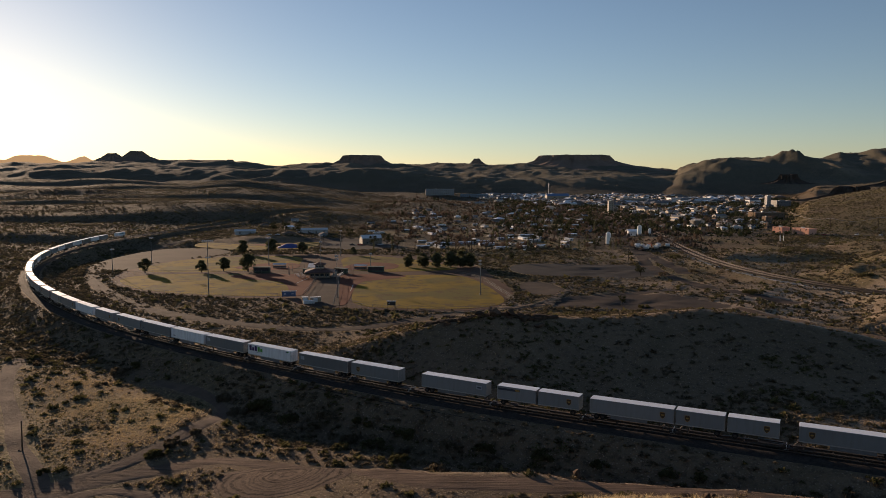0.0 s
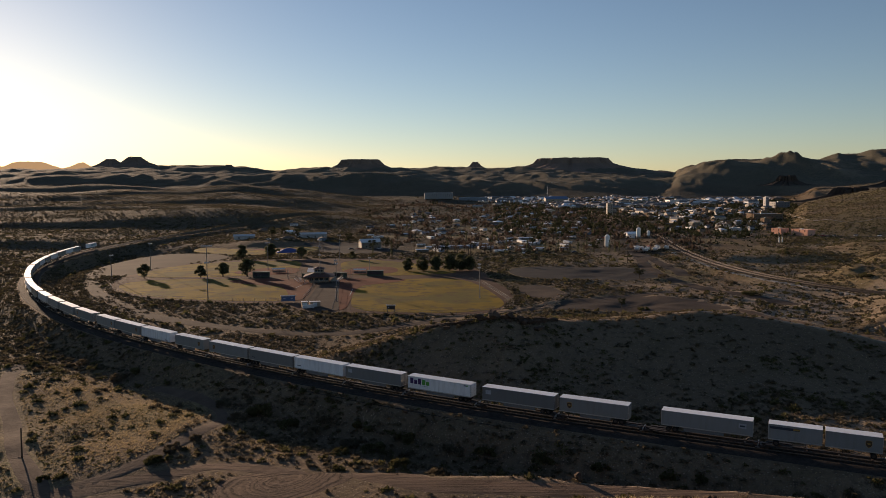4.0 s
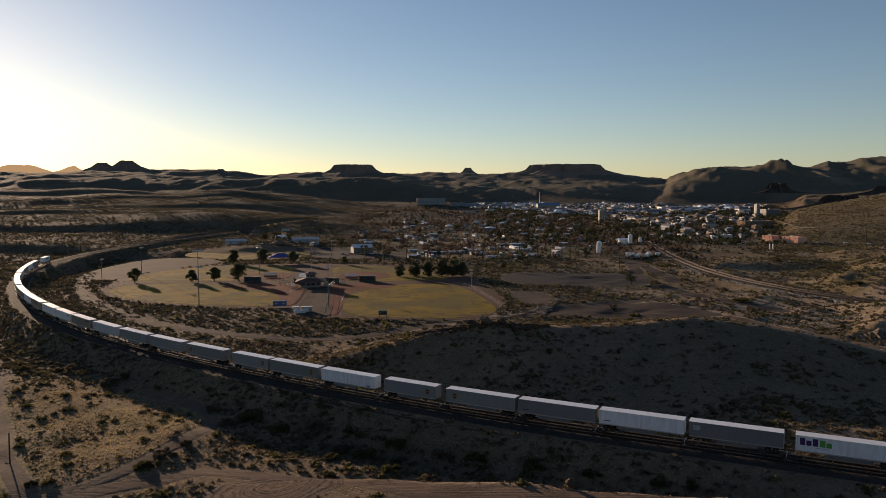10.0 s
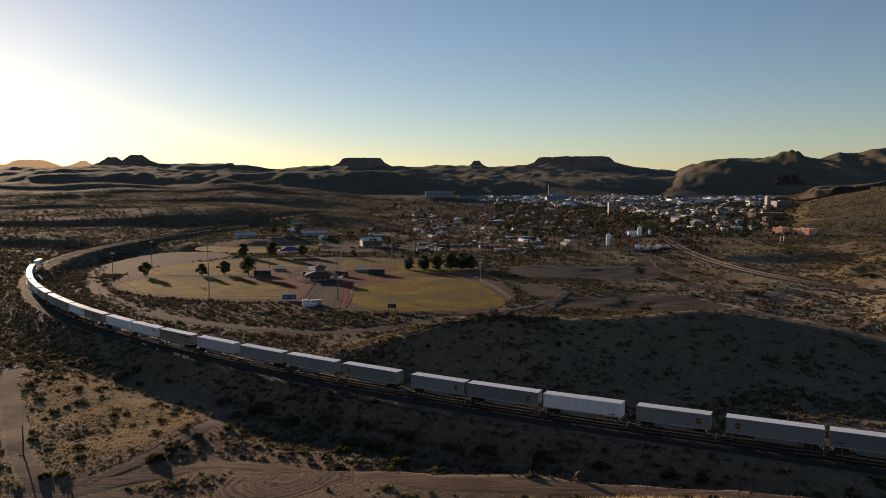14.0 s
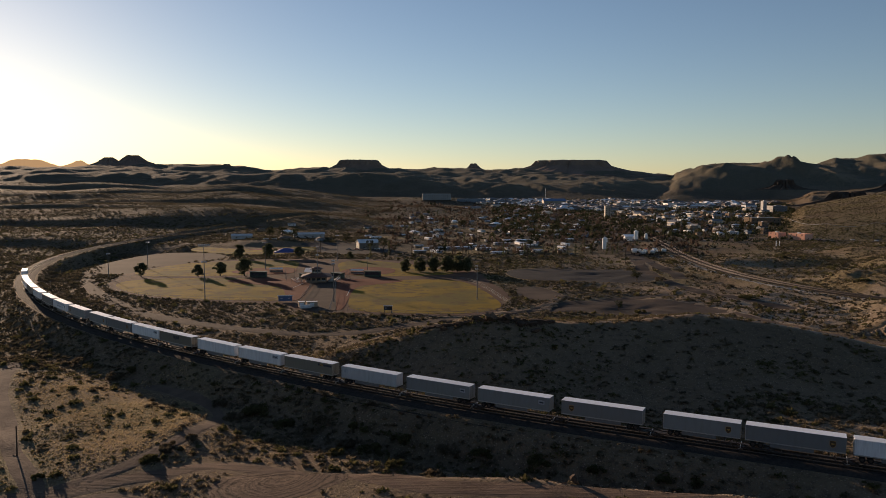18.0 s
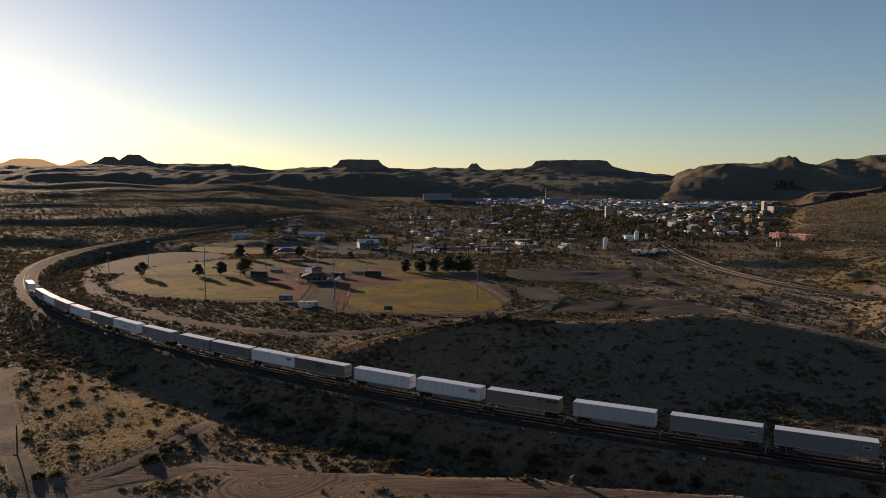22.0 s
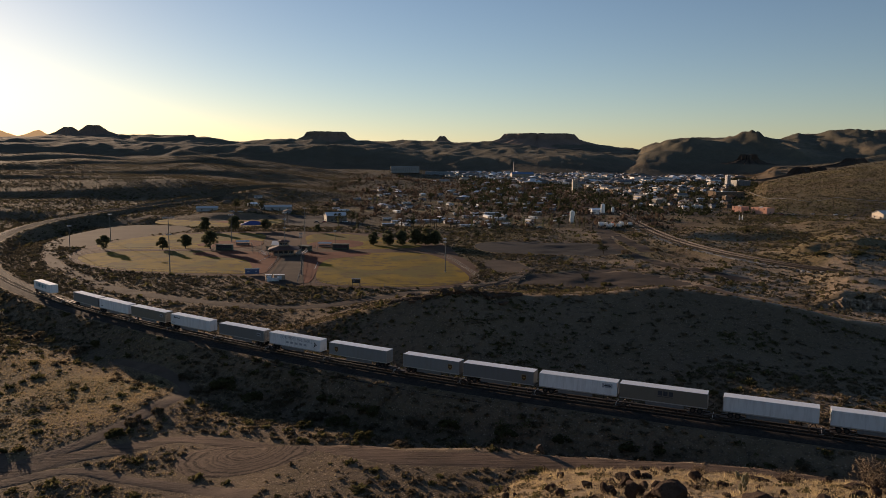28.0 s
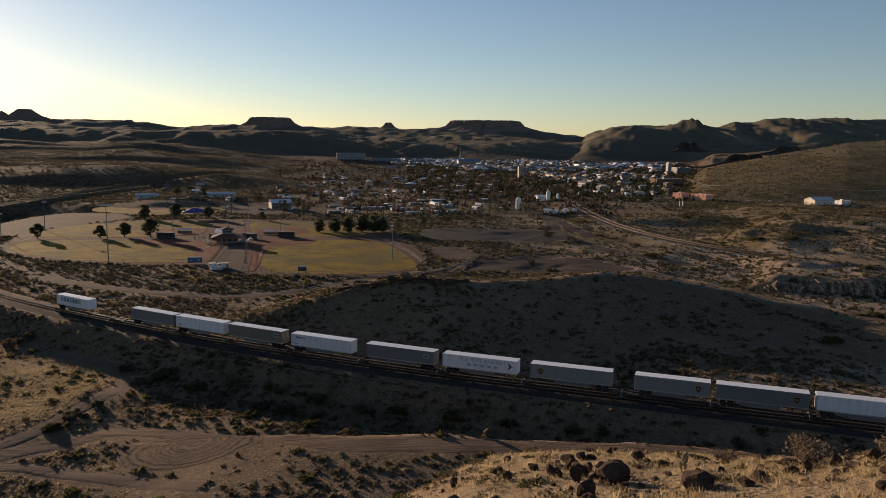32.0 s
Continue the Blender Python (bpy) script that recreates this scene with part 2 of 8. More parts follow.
    # embankment and cut of the line itself
    bed = smooth(13.5, 4.6, gap) * smooth(1300, 1100, y)
    z = z * (1 - bed) + (-0.75) * bed
    gap2 = line_gap(x, y, BRANCH)
    bed2 = smooth(18, 9, gap2)
    z = z * (1 - bed2) + (-2.4) * bed2

    # the hill that the camera stands on, with a rocky spur to the east
    z28 = np.interp(az, (-180, -70, -30, -5, 3.2, 7.8, 11, 14.6, 19, 23.3, 27.4, 31.3, 35, 39, 55, 90, 180), (41, 37, 30, 31, 34.2, 35.3, 35.9, 36.2, 36.45, 36.65, 36.9, 37.2, 37.52, 38.15, 39.2, 42, 41))
    fall = np.interp(np.abs(az), (0, 60, 100, 180), (0.68, 0.66, 0.4, 0.3))
    brow = 27.5 + 0.8 * vnoise(az, az * 0, 5, 81)
    own = np.where(r < brow, 46.4 - (46.4 - z28) / 28 * r, 46.4 - (46.4 - z28) / 28 * brow - fall * (r - brow))
    own = own + smooth(3, 10, r) * (0.2 * fbm(x, y, 7, 82, 3))
    z = blend_max(z, own, 2.0)
    return z.reshape(shape)


def cover(x, y):
    """Ground cover: shares of pale stones and of dry grass."""
    r = np.hypot(x, y)
    u = x / np.maximum(y, 1)
    edge = fbm(x, y, 28, 201, 4)
    stone = np.zeros(x.shape)
    for cx, cy, rx, ry, k in ((140, 300, 22, 42, 1.0), (160, 345, 26, 30, 0.8), (195, 276, 48, 22, 1.0), (165, 236, 30, 16, 0.9), (213, 332, 30, 16, 0.9), (345, 590, 70, 34, 1.0), (420, 540, 60, 50, 0.9), (310, 410, 60, 30, 0.7), (265, 330, 50, 24, 0.9), (250, 262, 60, 22, 0.8), (98, 143, 26, 10, 0.5), (440, 650, 60, 22, 0.8)):
        stone = np.maximum(stone, k * smooth(1.25, 0.6, np.hypot((x - cx) / rx, (y - cy) / ry) - 0.45 * edge))
    yc = crest_y(x)
    stone = np.maximum(stone, 0.9 * np.exp(-((y - yc - 1.5 - 1.5 * edge) / 2.4) ** 2) * smooth(20, 50, x) * smooth(170, 140, x))
    stone = np.maximum(stone, 0.9 * np.exp(-((y - lip_y(x) + 0.6) / 1.3) ** 2) * smooth(-20, 5, x) * (y < 150))
    stone = np.maximum(stone, 0.5 * smooth(0.15, 0.6, fbm(x, y, 60, 205, 4)) * smooth(230, 270, r) * smooth(1000, 700, r) * smooth(-0.1, 0.1, u))
    straw = smooth(0.44, 0.49, u) * smooth(640, 740, y) * smooth(1500, 1250, y) * (0.40 + 0.55 * edge)
    straw = np.maximum(straw, smooth(-54, -60, x) * smooth(108, 124, y) * smooth(225, 205, y) * (0.45 + 0.7 * edge))
    straw = np.maximum(straw, 0.6 * smooth(0.1, 0.5, fbm(x, y, 45, 207, 4)) * smooth(230, 270, r) * smooth(1500, 900, r))
    straw = np.maximum(straw, smooth(0.36, 0.46, u) * smooth(215, 235, y) * smooth(640, 560, y) * (0.55 + 0.6 * edge))
    straw = straw * np.where((u < -0.1) & (r > 240), 0.25, 1.0)
    town = smooth(-0.16, -0.08, u) * smooth(0.47, 0.44, u) * smooth(520, 580, y + 60 * smooth(0.18, 0.3, u) - 220 * smooth(0.22, 0.3, u)) * smooth(2700, 2400, y)
    yards_and_shade = np.maximum(town, 0.85 * smooth(-0.1, -0.2, u) * smooth(330 + 250 * smooth(-0.4, -0.3, u), 480 + 300 * smooth(-0.4, -0.3, u), y) * smooth(2900, 2500, y) * (0.8 + 0.25 * edge))
    # flats before town: their shadows are put into a darker soil colour
    yards_and_shade = np.maximum(yards_and_shade, 0.75 * smooth(0.02, 0.06, u) * smooth(0.36, 0.30, u) * smooth(285, 310, y) * smooth(620, 520, y))
    return np.clip(stone, 0, 1), np.clip(straw, 0, 1), np.clip(yards_and_shade * (0.85 + 0.3 * edge), 0, 1)

# ---- mesh kit ----
class Geo:
    """Verts and faces gathered piece by piece, with a material index per face."""

    def __init__(self):
        self.v, self.f, self.m, self.n = [], [], [], 0

    def add(self, verts, faces, mat=0, tf=None):
        verts = [tuple(tf @ Vector(p)) for p in verts] if tf is not None else [tuple(p) for p in verts]
        self.v += verts
        self.f += [tuple(i + self.n for i in f) for f in faces]
        self.m += [mat] * len(faces)
        self.n += len(verts)
        return self

    def box(self, x0, x1, y0, y1, z0, z1, mat=0, tf=None, bevel=0.0):
        if bevel <= 0:
            v = [(x, y, z) for z in (z0, z1) for y in (y0, y1) for x in (x0, x1)]
            f = [(0, 2, 3, 1), (4, 5, 7, 6), (0, 1, 5, 4), (2, 6, 7, 3), (0, 4, 6, 2), (1, 3, 7, 5)]
            return self.add(v, f, mat, tf)
        b = bevel
        v, idx = [], {}
        for cx, x, sx_ in ((0, x0, 1), (1, x1, -1)):
            for cy, y, sy_ in ((0, y0, 1), (1, y1, -1)):
                for cz, z, sz_ in ((0, z0, 1), (1, z1, -1)):
                    for ax, p in enumerate(((x, y + sy_ * b, z + sz_ * b), (x + sx_ * b, y, z + sz_ * b), (x + sx_ * b, y + sy_ * b, z))):
                        idx[cx, cy, cz, ax] = len(v)
                        v.append(p)
        g = lambda *k: idx[k]
        f = []
        for c in (0, 1):
            f.append((g(c, 0, 0, 0), g(c, 1, 0, 0), g(c, 1, 1, 0), g(c, 0, 1, 0)))
            f.append((g(0, c, 0, 1), g(1, c, 0, 1), g(1, c, 1, 1), g(0, c, 1, 1)))
            f.append((g(0, 0, c, 2), g(1, 0, c, 2), g(1, 1, c, 2), g(0, 1, c, 2)))
        for a in (0, 1):
            for c in (0, 1):
                f.append((g(a, c, 0, 0), g(a, c, 1, 0), g(a, c, 1, 1), g(a, c, 0, 1)))
                f.append((g(a, 0, c, 0), g(a, 1, c, 0), g(a, 1, c, 2), g(a, 0, c, 2)))
                f.append((g(0, a, c, 1), g(1, a, c, 1), g(1, a, c, 2), g(0, a, c, 2)))
                for e in (0, 1):
                    f.append((g(a, c, e, 0), g(a, c, e, 1), g(a, c, e, 2)))
        return self.add(v, f, mat, tf)

    def rod(self, p, q, r, r2=None, n=8, mat=0, caps=True):
        p, q = Vector(p), Vector(q)
        r2 = r if r2 is None else r2
        d = (q - p).normalized()
        a = d.orthogonal().normalized()
        b = d.cross(a)
        v = []
        for c, rad in ((p, r), (q, r2)):
            for k in range(n):
                t = 2 * math.pi * k / n
                v.append(c + rad * (math.cos(t) * a + math.sin(t) * b))
        f = [(k, (k + 1) % n, n + (k + 1) % n, n + k) for k in range(n)]
        if caps:
            f += [tuple(range(n - 1, -1, -1)), tuple(range(n, 2 * n))]
        return self.add(v, f, mat)

    def prism(self, outline, z0, z1, mat=0, tf=None):
        n = len(outline)
        v = [(x, y, z0) for x, y in outline] + [(x, y, z1) for x, y in outline]
        f = [(k, (k + 1) % n, n + (k + 1) % n, n + k) for k in range(n)]
        f += [tuple(range(n - 1, -1, -1)), tuple(range(n, 2 * n))]
        return self.add(v, f, mat, tf)

    def mesh(self, name, mats, shade=False):
        me = bpy.data.meshes.new(name)
        me.from_pydata(self.v, [], self.f)
        for m in mats if isinstance(mats, (list, tuple)) else [mats]:
            me.materials.append(m)
        if len(me.materials) > 1:
            me.polygons.foreach_set("material_index", self.m)
        bm = bmesh.new()
        bm.from_mesh(me)
        bmesh.ops.recalc_face_normals(bm, faces=bm.faces)
        bm.to_mesh(me)
        bm.free()
        if shade:
            me.polygons.foreach_set("use_smooth", [True] * len(me.polygons))
        return me


def raw_mesh(name, verts, faces, mat, smooth_shade=False):
    """A mesh straight from arrays; faces all have the same number of corners."""
    verts, faces = np.ascontiguousarray(verts, np.float32), np.ascontiguousarray(faces, np.int32)
    me = bpy.data.meshes.new(name)
    k = faces.shape[1]
    me.vertices.add(len(verts))
    me.vertices.foreach_set("co", verts.ravel())
    me.loops.add(faces.size)
    me.loops.foreach_set("vertex_index", faces.ravel())
    me.polygons.add(len(faces))
    me.polygons.foreach_set("loop_start", np.arange(0, faces.size, k, dtype=np.int32))
    me.polygons.foreach_set("use_smooth", np.full(len(faces), smooth_shade))
    me.materials.append(mat)
    me.update(calc_edges=True)
    return me


def part(name, geo, mats, parent, label="", shade=False, at=None):
    """Links a Geo, or a ready mesh, as one mesh object under a thing or a part."""
    me = geo.mesh(name, mats, shade) if isinstance(geo, Geo) else geo
    ob = new(name, me)
    ob.parent = parent
    if at is not None:
        ob.matrix_basis = at
    if label:
        ob["label"] = label
    return ob


def thing(name, label, category, group="", kind="", at=None):
    ob = new(name)
    ob.empty_display_size = 0.3
    if at is not None:
        ob.matrix_basis = at
    return tagged(ob, label, category, group, kind)


def ground_at(x, y):
    return float(height(np.array([x]), np.array([y]))[0])


SHARED = {}


def shared(key, make):
    if key not in SHARED:
        SHARED[key] = make()
    return SHARED[key]

# ---- materials ----
def mat_new(name):
    m = bpy.data.materials.new(name)
    m.use_nodes = True
    t = m.node_tree
    b = t.nodes["Principled BSDF"]
    return m, t, b


def node(t, kind, **kw):
    n = t.nodes.new(kind)
    for k, v in kw.items():
        n.inputs[k].default_value = v
    return n


def mixed(t, fac, a, b):
    """A colour mix; a and b are sockets or rgb."""
    n = t.nodes.new("ShaderNodeMix")
    n.data_type = "RGBA"
    for sock, val in ((n.inputs[0], fac), (n.inputs[6], a), (n.inputs[7], b)):
        if isinstance(val, (int, float)):
            sock.default_value = val
        elif isinstance(val, tuple):
            sock.default_value = (*val, 1)
        else:
            t.links.new(val, sock)
    return n.outputs[2]


def ramp(t, src, a, b):
    n = t.nodes.new("ShaderNodeMapRange")
    n.inputs[1].default_value, n.inputs[2].default_value = a, b
    t.links.new(src, n.inputs[0])
    return n.outputs[0]


def noise_of(t, scale, detail=4.0, vec=None, rough=0.55):
    n = node(t, "ShaderNodeTexNoise", Scale=scale, Detail=detail, Roughness=rough)
    if vec is not None:
        t.links.new(vec, n.inputs["Vector"])
    return n.outputs[0]


def coords(t, kind="Object"):
    return t.nodes.new("ShaderNodeTexCoord").outputs[kind]


def world_pos(t):
    return t.nodes.new("ShaderNodeNewGeometry").outputs["Position"]


def bump(t, b, src, strength, dist):
    n = node(t, "ShaderNodeBump", Strength=strength, Distance=dist)
    t.links.new(src, n.inputs["Height"])
    t.links.new(n.outputs[0], b.inputs["Normal"])


def surface(name, c1, c2, scale=1.0, rough=0.8, metal=0.0, fine=8.0, bump_at=0.0, bump_size=0.02, vary=0.0, space="Object"):
    """Two tones mixed by coarse and fine noise; vary shifts the tone from object to object."""
    m, t, b = mat_new(name)
    v = coords(t) if space == "Object" else world_pos(t)
    big, small = noise_of(t, scale, 5, v), noise_of(t, scale * fine, 3, v)
    c = mixed(t, ramp(t, big, 0.35, 0.65), c1, c2)
    dark = tuple(k * 0.72 for k in c1)
    c = mixed(t, ramp(t, small, 0.52, 0.75), c, dark)
    if vary:
        info = t.nodes.new("ShaderNodeObjectInfo")
        hsv = t.nodes.new("ShaderNodeHueSaturation")
        r = ramp(t, info.outputs["Random"], 0, 1)
        mr = t.nodes.new("ShaderNodeMapRange")
        mr.inputs[3].default_value, mr.inputs[4].default_value = 1 - vary, 1 + vary
        t.links.new(r, mr.inputs[0])
        t.links.new(mr.outputs[0], hsv.inputs["Value"])
        t.links.new(c, hsv.inputs["Color"])
        c = hsv.outputs[0]
    t.links.new(c, b.inputs["Base Color"])
    b.inputs["Roughness"].default_value, b.inputs["Metallic"].default_value = rough, metal
    if rough > 0.88:
        b.inputs["Specular IOR Level"].default_value = 0.06
    if bump_at:
        bump(t, b, small, bump_at, bump_size)
    return m


def desert():
    """Stony desert soil: tan sand, darker gravel, dry grass and low scrub tones."""
    m, t, b = mat_new("desert_soil")
    p = world_pos(t)
    n1, n2, n3, n4 = noise_of(t, 0.012, 5, p), noise_of(t, 0.09, 5, p), noise_of(t, 0.7, 4, p), noise_of(t, 3.5, 3, p)
    c = mixed(t, ramp(t, n1, 0.38, 0.62), (0.195, 0.142, 0.092), (0.142, 0.106, 0.071))
    c = mixed(t, ramp(t, n2, 0.48, 0.66), c, (0.140, 0.108, 0.068))
    c = mixed(t, ramp(t, n3, 0.50, 0.70), c, (0.092, 0.070, 0.051))
    c = mixed(t, ramp(t, n4, 0.60, 0.80), c, (0.29, 0.215, 0.150))
    peb = node(t, "ShaderNodeTexVoronoi", Scale=1.7)
    t.links.new(p, peb.inputs["Vector"])
    stone = ramp(t, peb.outputs["Distance"], 0.34, 0.20)
    # the high ground carries thicker scrub
    sep = t.nodes.new("ShaderNodeSeparateXYZ")
    t.links.new(p, sep.inputs[0])
    high = t.nodes.new("ShaderNodeMath")
    high.operation = "MULTIPLY"
    t.links.new(ramp(t, sep.outputs[2], 10, 45), high.inputs[0])
    t.links.new(ramp(t, sep.outputs[1], 500, 900), high.inputs[1])
    patchy = noise_of(t, 0.0045, 6, p, 0.65)
    brush = mixed(t, ramp(t, n3, 0.4, 0.6), (0.135, 0.120, 0.084), (0.085, 0.078, 0.057))
    brush = mixed(t, ramp(t, patchy, 0.50, 0.64), brush, (0.190, 0.154, 0.104))
    brush = mixed(t, ramp(t, n2, 0.54, 0.68), brush, (0.072, 0.070, 0.050))
    c = mixed(t, high.outputs[0], c, brush)
    for key, tone, other in (("yards_and_shade", (0.100, 0.083, 0.057), (0.062, 0.055, 0.039)), ("dry_grass", (0.25, 0.195, 0.098), (0.125, 0.108, 0.056)), ("stones", (0.40, 0.315, 0.23), (0.23, 0.175, 0.125))):
        at = t.nodes.new("ShaderNodeAttribute")
        at.attribute_name = key
        c = mixed(t, at.outputs["Fac"], c, mixed(t, ramp(t, n4 if key == "stones" else n3, 0.42, 0.62), tone, other))
    c = mixed(t, stone, c, mixed(t, peb.outputs["Color"], (0.13, 0.095, 0.068), (0.34, 0.26, 0.19)))
    t.links.new(c, b.inputs["Base Color"])
    b.inputs["Roughness"].default_value = 0.95
    b.inputs["Specular IOR Level"].default_value = 0.05
    add = t.nodes.new("ShaderNodeMath")
    add.operation = "ADD"
    t.links.new(n3, add.inputs[0])
    t.links.new(n4, add.inputs[1])
    both = t.nodes.new("ShaderNodeMath")
    both.operation = "MULTIPLY_ADD"
    both.inputs[1].default_value = 0.35
    t.links.new(stone, both.inputs[0])
    t.links.new(add.outputs[0], both.inputs[2])
    bump(t, b, both.outputs[0], 0.9, 0.45)
    return m


SOIL = desert()
STEEL = surface("dark_steel", (0.035, 0.030, 0.028), (0.075, 0.055, 0.045), 2.0, 0.65, 0.4)
RUBBER = surface("tyre_rubber", (0.018, 0.018, 0.018), (0.03, 0.03, 0.03), 5.0, 0.9)
RAIL = surface("worn_rail", (0.10, 0.080, 0.068), (0.07, 0.056, 0.048), 3.0, 0.65, 0.3)
BALLAST = surface("ballast_stone", (0.036, 0.031, 0.028), (0.062, 0.053, 0.047), 1.3, 0.95, 0.0, 6.0, 0.8, 0.1, space="World")
SLEEPER = surface("creosoted_wood", (0.030, 0.024, 0.019), (0.050, 0.039, 0.031), 2.0, 0.9, vary=0.3)
ALLOY = surface("brushed_alloy", (0.48, 0.48, 0.47), (0.36, 0.35, 0.34), 3.0, 0.45, 0.6)
FADED = surface("faded_lettering", (0.30, 0.33, 0.37), (0.42, 0.44, 0.47), 2.0, 0.7)

# ---- the ground: one sheet out to the horizon ----
def build_ground():
    fine = np.arange(-43.0, 47.01, 0.14)
    coarse = np.concatenate((np.arange(49, 180, 4.0), np.arange(-180, -44, 4.0)))
    ang = np.radians(np.concatenate((fine, coarse)))
    rad = [2.0]
    while rad[-1] < 4900:
        rad.append(rad[-1] * (1.0088 if rad[-1] > 60 else 1.022))
    rad = np.array(rad)
    A, R = np.meshgrid(ang, rad)
    x, y = R * np.sin(A), R * np.cos(A)
    z = height(x, y)
    na, nr = len(ang), len(rad)
    verts = np.stack((x.ravel(), y.ravel(), z.ravel()), 1)
    i = np.arange(nr - 1)[:, None] * na + np.arange(na)[None]
    j = np.arange(nr - 1)[:, None] * na + (np.arange(na)[None] + 1) % na
    faces = np.stack((i, j, j + na, i + na), -1).reshape(-1, 4)
    verts = np.concatenate((verts, [(0, 0, 46.35)]))
    me = raw_mesh("ground", verts, faces, SOIL, True)
    cap = bmesh.new()
    cap.from_mesh(me)
    cap.verts.ensure_lookup_table()
    for k in range(na):
        cap.faces.new((cap.verts[k], cap.verts[len(verts) - 1], cap.verts[(k + 1) % na])).smooth = True
    cap.to_mesh(me)
    cap.free()
    stone, straw, yards_and_shade = cover(np.append(x.ravel(), 0.0), np.append(y.ravel(), 0.0))
    for key, val in (("stones", stone), ("dry_grass", straw), ("yards_and_shade", yards_and_shade)):
        me.attributes.new(key, "FLOAT", "POINT").data.foreach_set("value", np.ascontiguousarray(val, np.float32))
    return tagged(new("ground", me), "stony tan desert ground with hills and washes", "ground", kind="structure")


build_ground()

# ---- flat-topped hills on the skyline ----
ROCKFACE = surface("desert_rock", (0.24, 0.17, 0.13), (0.18, 0.13, 0.10), 0.012, 0.95, 0.0, 9.0, 0.8, 6.0, space="World")


CRAG = surface("dark_crag_rock", (0.085, 0.066, 0.052), (0.055, 0.044, 0.036), 0.05, 0.95, 0.0, 9.0, 0.8, 1.5, space="World")


def mesa(name, label, cx, cy, rx, ry, top, cap, cliff, seed, base=70.0, mat=None):
    """A butte: a skirt of talus, a cliff band and a level cap. rx, ry: base radii; cap: share of them kept at the top."""
    na, rings = 96, [(1.9, 0.0), (1.35, 0.16), (1.0, 0.36), (cap + (1 - cap) * 0.55, 0.58 - cliff * 0.2), (cap + (1 - cap) * 0.22, 1 - cliff), (cap * 1.02, 0.97), (cap * 0.9, 1.0), (cap * 0.5, 1.0), (0.02, 1.01)]
    verts = []
    for k, (rr, hh) in enumerate(rings):
        for j in range(na):
            t = 2 * math.pi * j / na
            n = float(vnoise(np.array([3 * math.cos(t) + seed]), np.array([3 * math.sin(t)]), 0.8, seed)[0])
            n2 = float(vnoise(np.array([9 * math.cos(t) + seed]), np.array([9 * math.sin(t)]), 0.8, seed + 3)[0])
            f = rr * (1 + 0.14 * n + 0.06 * n2 * (1.4 if k < 5 else 0.6))
            z = base + (top - base) * hh + (2.2 * n2 if 4 < k < 8 else 0)
            if mat is not None:          # broken crags rather than a level cap
                f *= 1 + 0.22 * n2
                z -= (top - base) * hh * max(0.0, 0.35 * n + 0.30 * n2)
            verts.append((cx + rx * f * math.cos(t), cy + ry * f * math.sin(t), z))
    i = np.arange(len(rings) - 1)[:, None] * na + np.arange(na)[None]
    j = np.arange(len(rings) - 1)[:, None] * na + (np.arange(na)[None] + 1) % na
    me = raw_mesh(name, verts, np.stack((i, j, j + na, i + na), -1).reshape(-1, 4), mat or ROCKFACE)
    return tagged(new(name, me), label, "mesa", "mesas on the skyline", "structure")


mesa("mesa", "broad dark flat-topped mesa with sloping talus", 742, 4230, 300, 200, 184, 0.60, 0.34, 1, 95)
mesa("mesa", "dark flat-topped mesa above a long ridge", -456, 4230, 190, 130, 184, 0.52, 0.30, 2, 95)
mesa("butte", "small pointed rock knob on the ridge", 188, 4180, 80, 70, 163, 0.20, 0.28, 3, 95)
mesa("butte", "tall stepped butte with a square cap", -1680, 4100, 200, 150, 202, 0.17, 0.28, 4, 95)
mesa("butte", "lower butte with a rounded cap", -1806, 4090, 170, 120, 190, 0.15, 0.25, 6, 95)
mesa("butte", "small dark peak standing before the ridge", -1110, 3900, 70, 60, 150, 0.22, 0.2, 7, 80)
mesa("rock_outcrop", "reddish layered rock outcrop below the hills", 1060, 2290, 40, 30, 64, 0.62, 0.5, 8, 34, CRAG)

mesa("rock_outcrop", "dark craggy rock knob behind the long hill", 769, 1400, 52, 30, 35, 0.55, 0.35, 9, 8, CRAG)
mesa("rock_outcrop", "brown rock tor on the skyline of the hill", 925, 1510, 40, 20, 52, 0.5, 0.3, 10, 34, CRAG)


def far_range():
    """The hazy range at the edge of sight: a distant backdrop that glows."""
    m, t, b = mat_new("painted_haze_glow")
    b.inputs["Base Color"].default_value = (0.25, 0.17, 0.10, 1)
    # Emission stands in for sunlit haze; the rock itself is no lamp.
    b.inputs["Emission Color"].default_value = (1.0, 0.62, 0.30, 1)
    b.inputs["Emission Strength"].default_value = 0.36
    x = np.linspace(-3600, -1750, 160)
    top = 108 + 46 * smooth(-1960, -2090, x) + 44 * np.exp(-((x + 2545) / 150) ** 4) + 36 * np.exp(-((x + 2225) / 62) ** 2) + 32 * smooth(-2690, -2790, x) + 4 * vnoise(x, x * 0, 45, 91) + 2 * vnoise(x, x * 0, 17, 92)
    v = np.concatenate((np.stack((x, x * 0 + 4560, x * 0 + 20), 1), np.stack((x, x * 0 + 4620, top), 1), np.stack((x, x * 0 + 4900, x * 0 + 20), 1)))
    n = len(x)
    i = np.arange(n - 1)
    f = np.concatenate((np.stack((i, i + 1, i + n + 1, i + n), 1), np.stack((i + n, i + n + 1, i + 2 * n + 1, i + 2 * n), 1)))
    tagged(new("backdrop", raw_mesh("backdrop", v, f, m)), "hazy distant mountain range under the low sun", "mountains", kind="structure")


far_range()

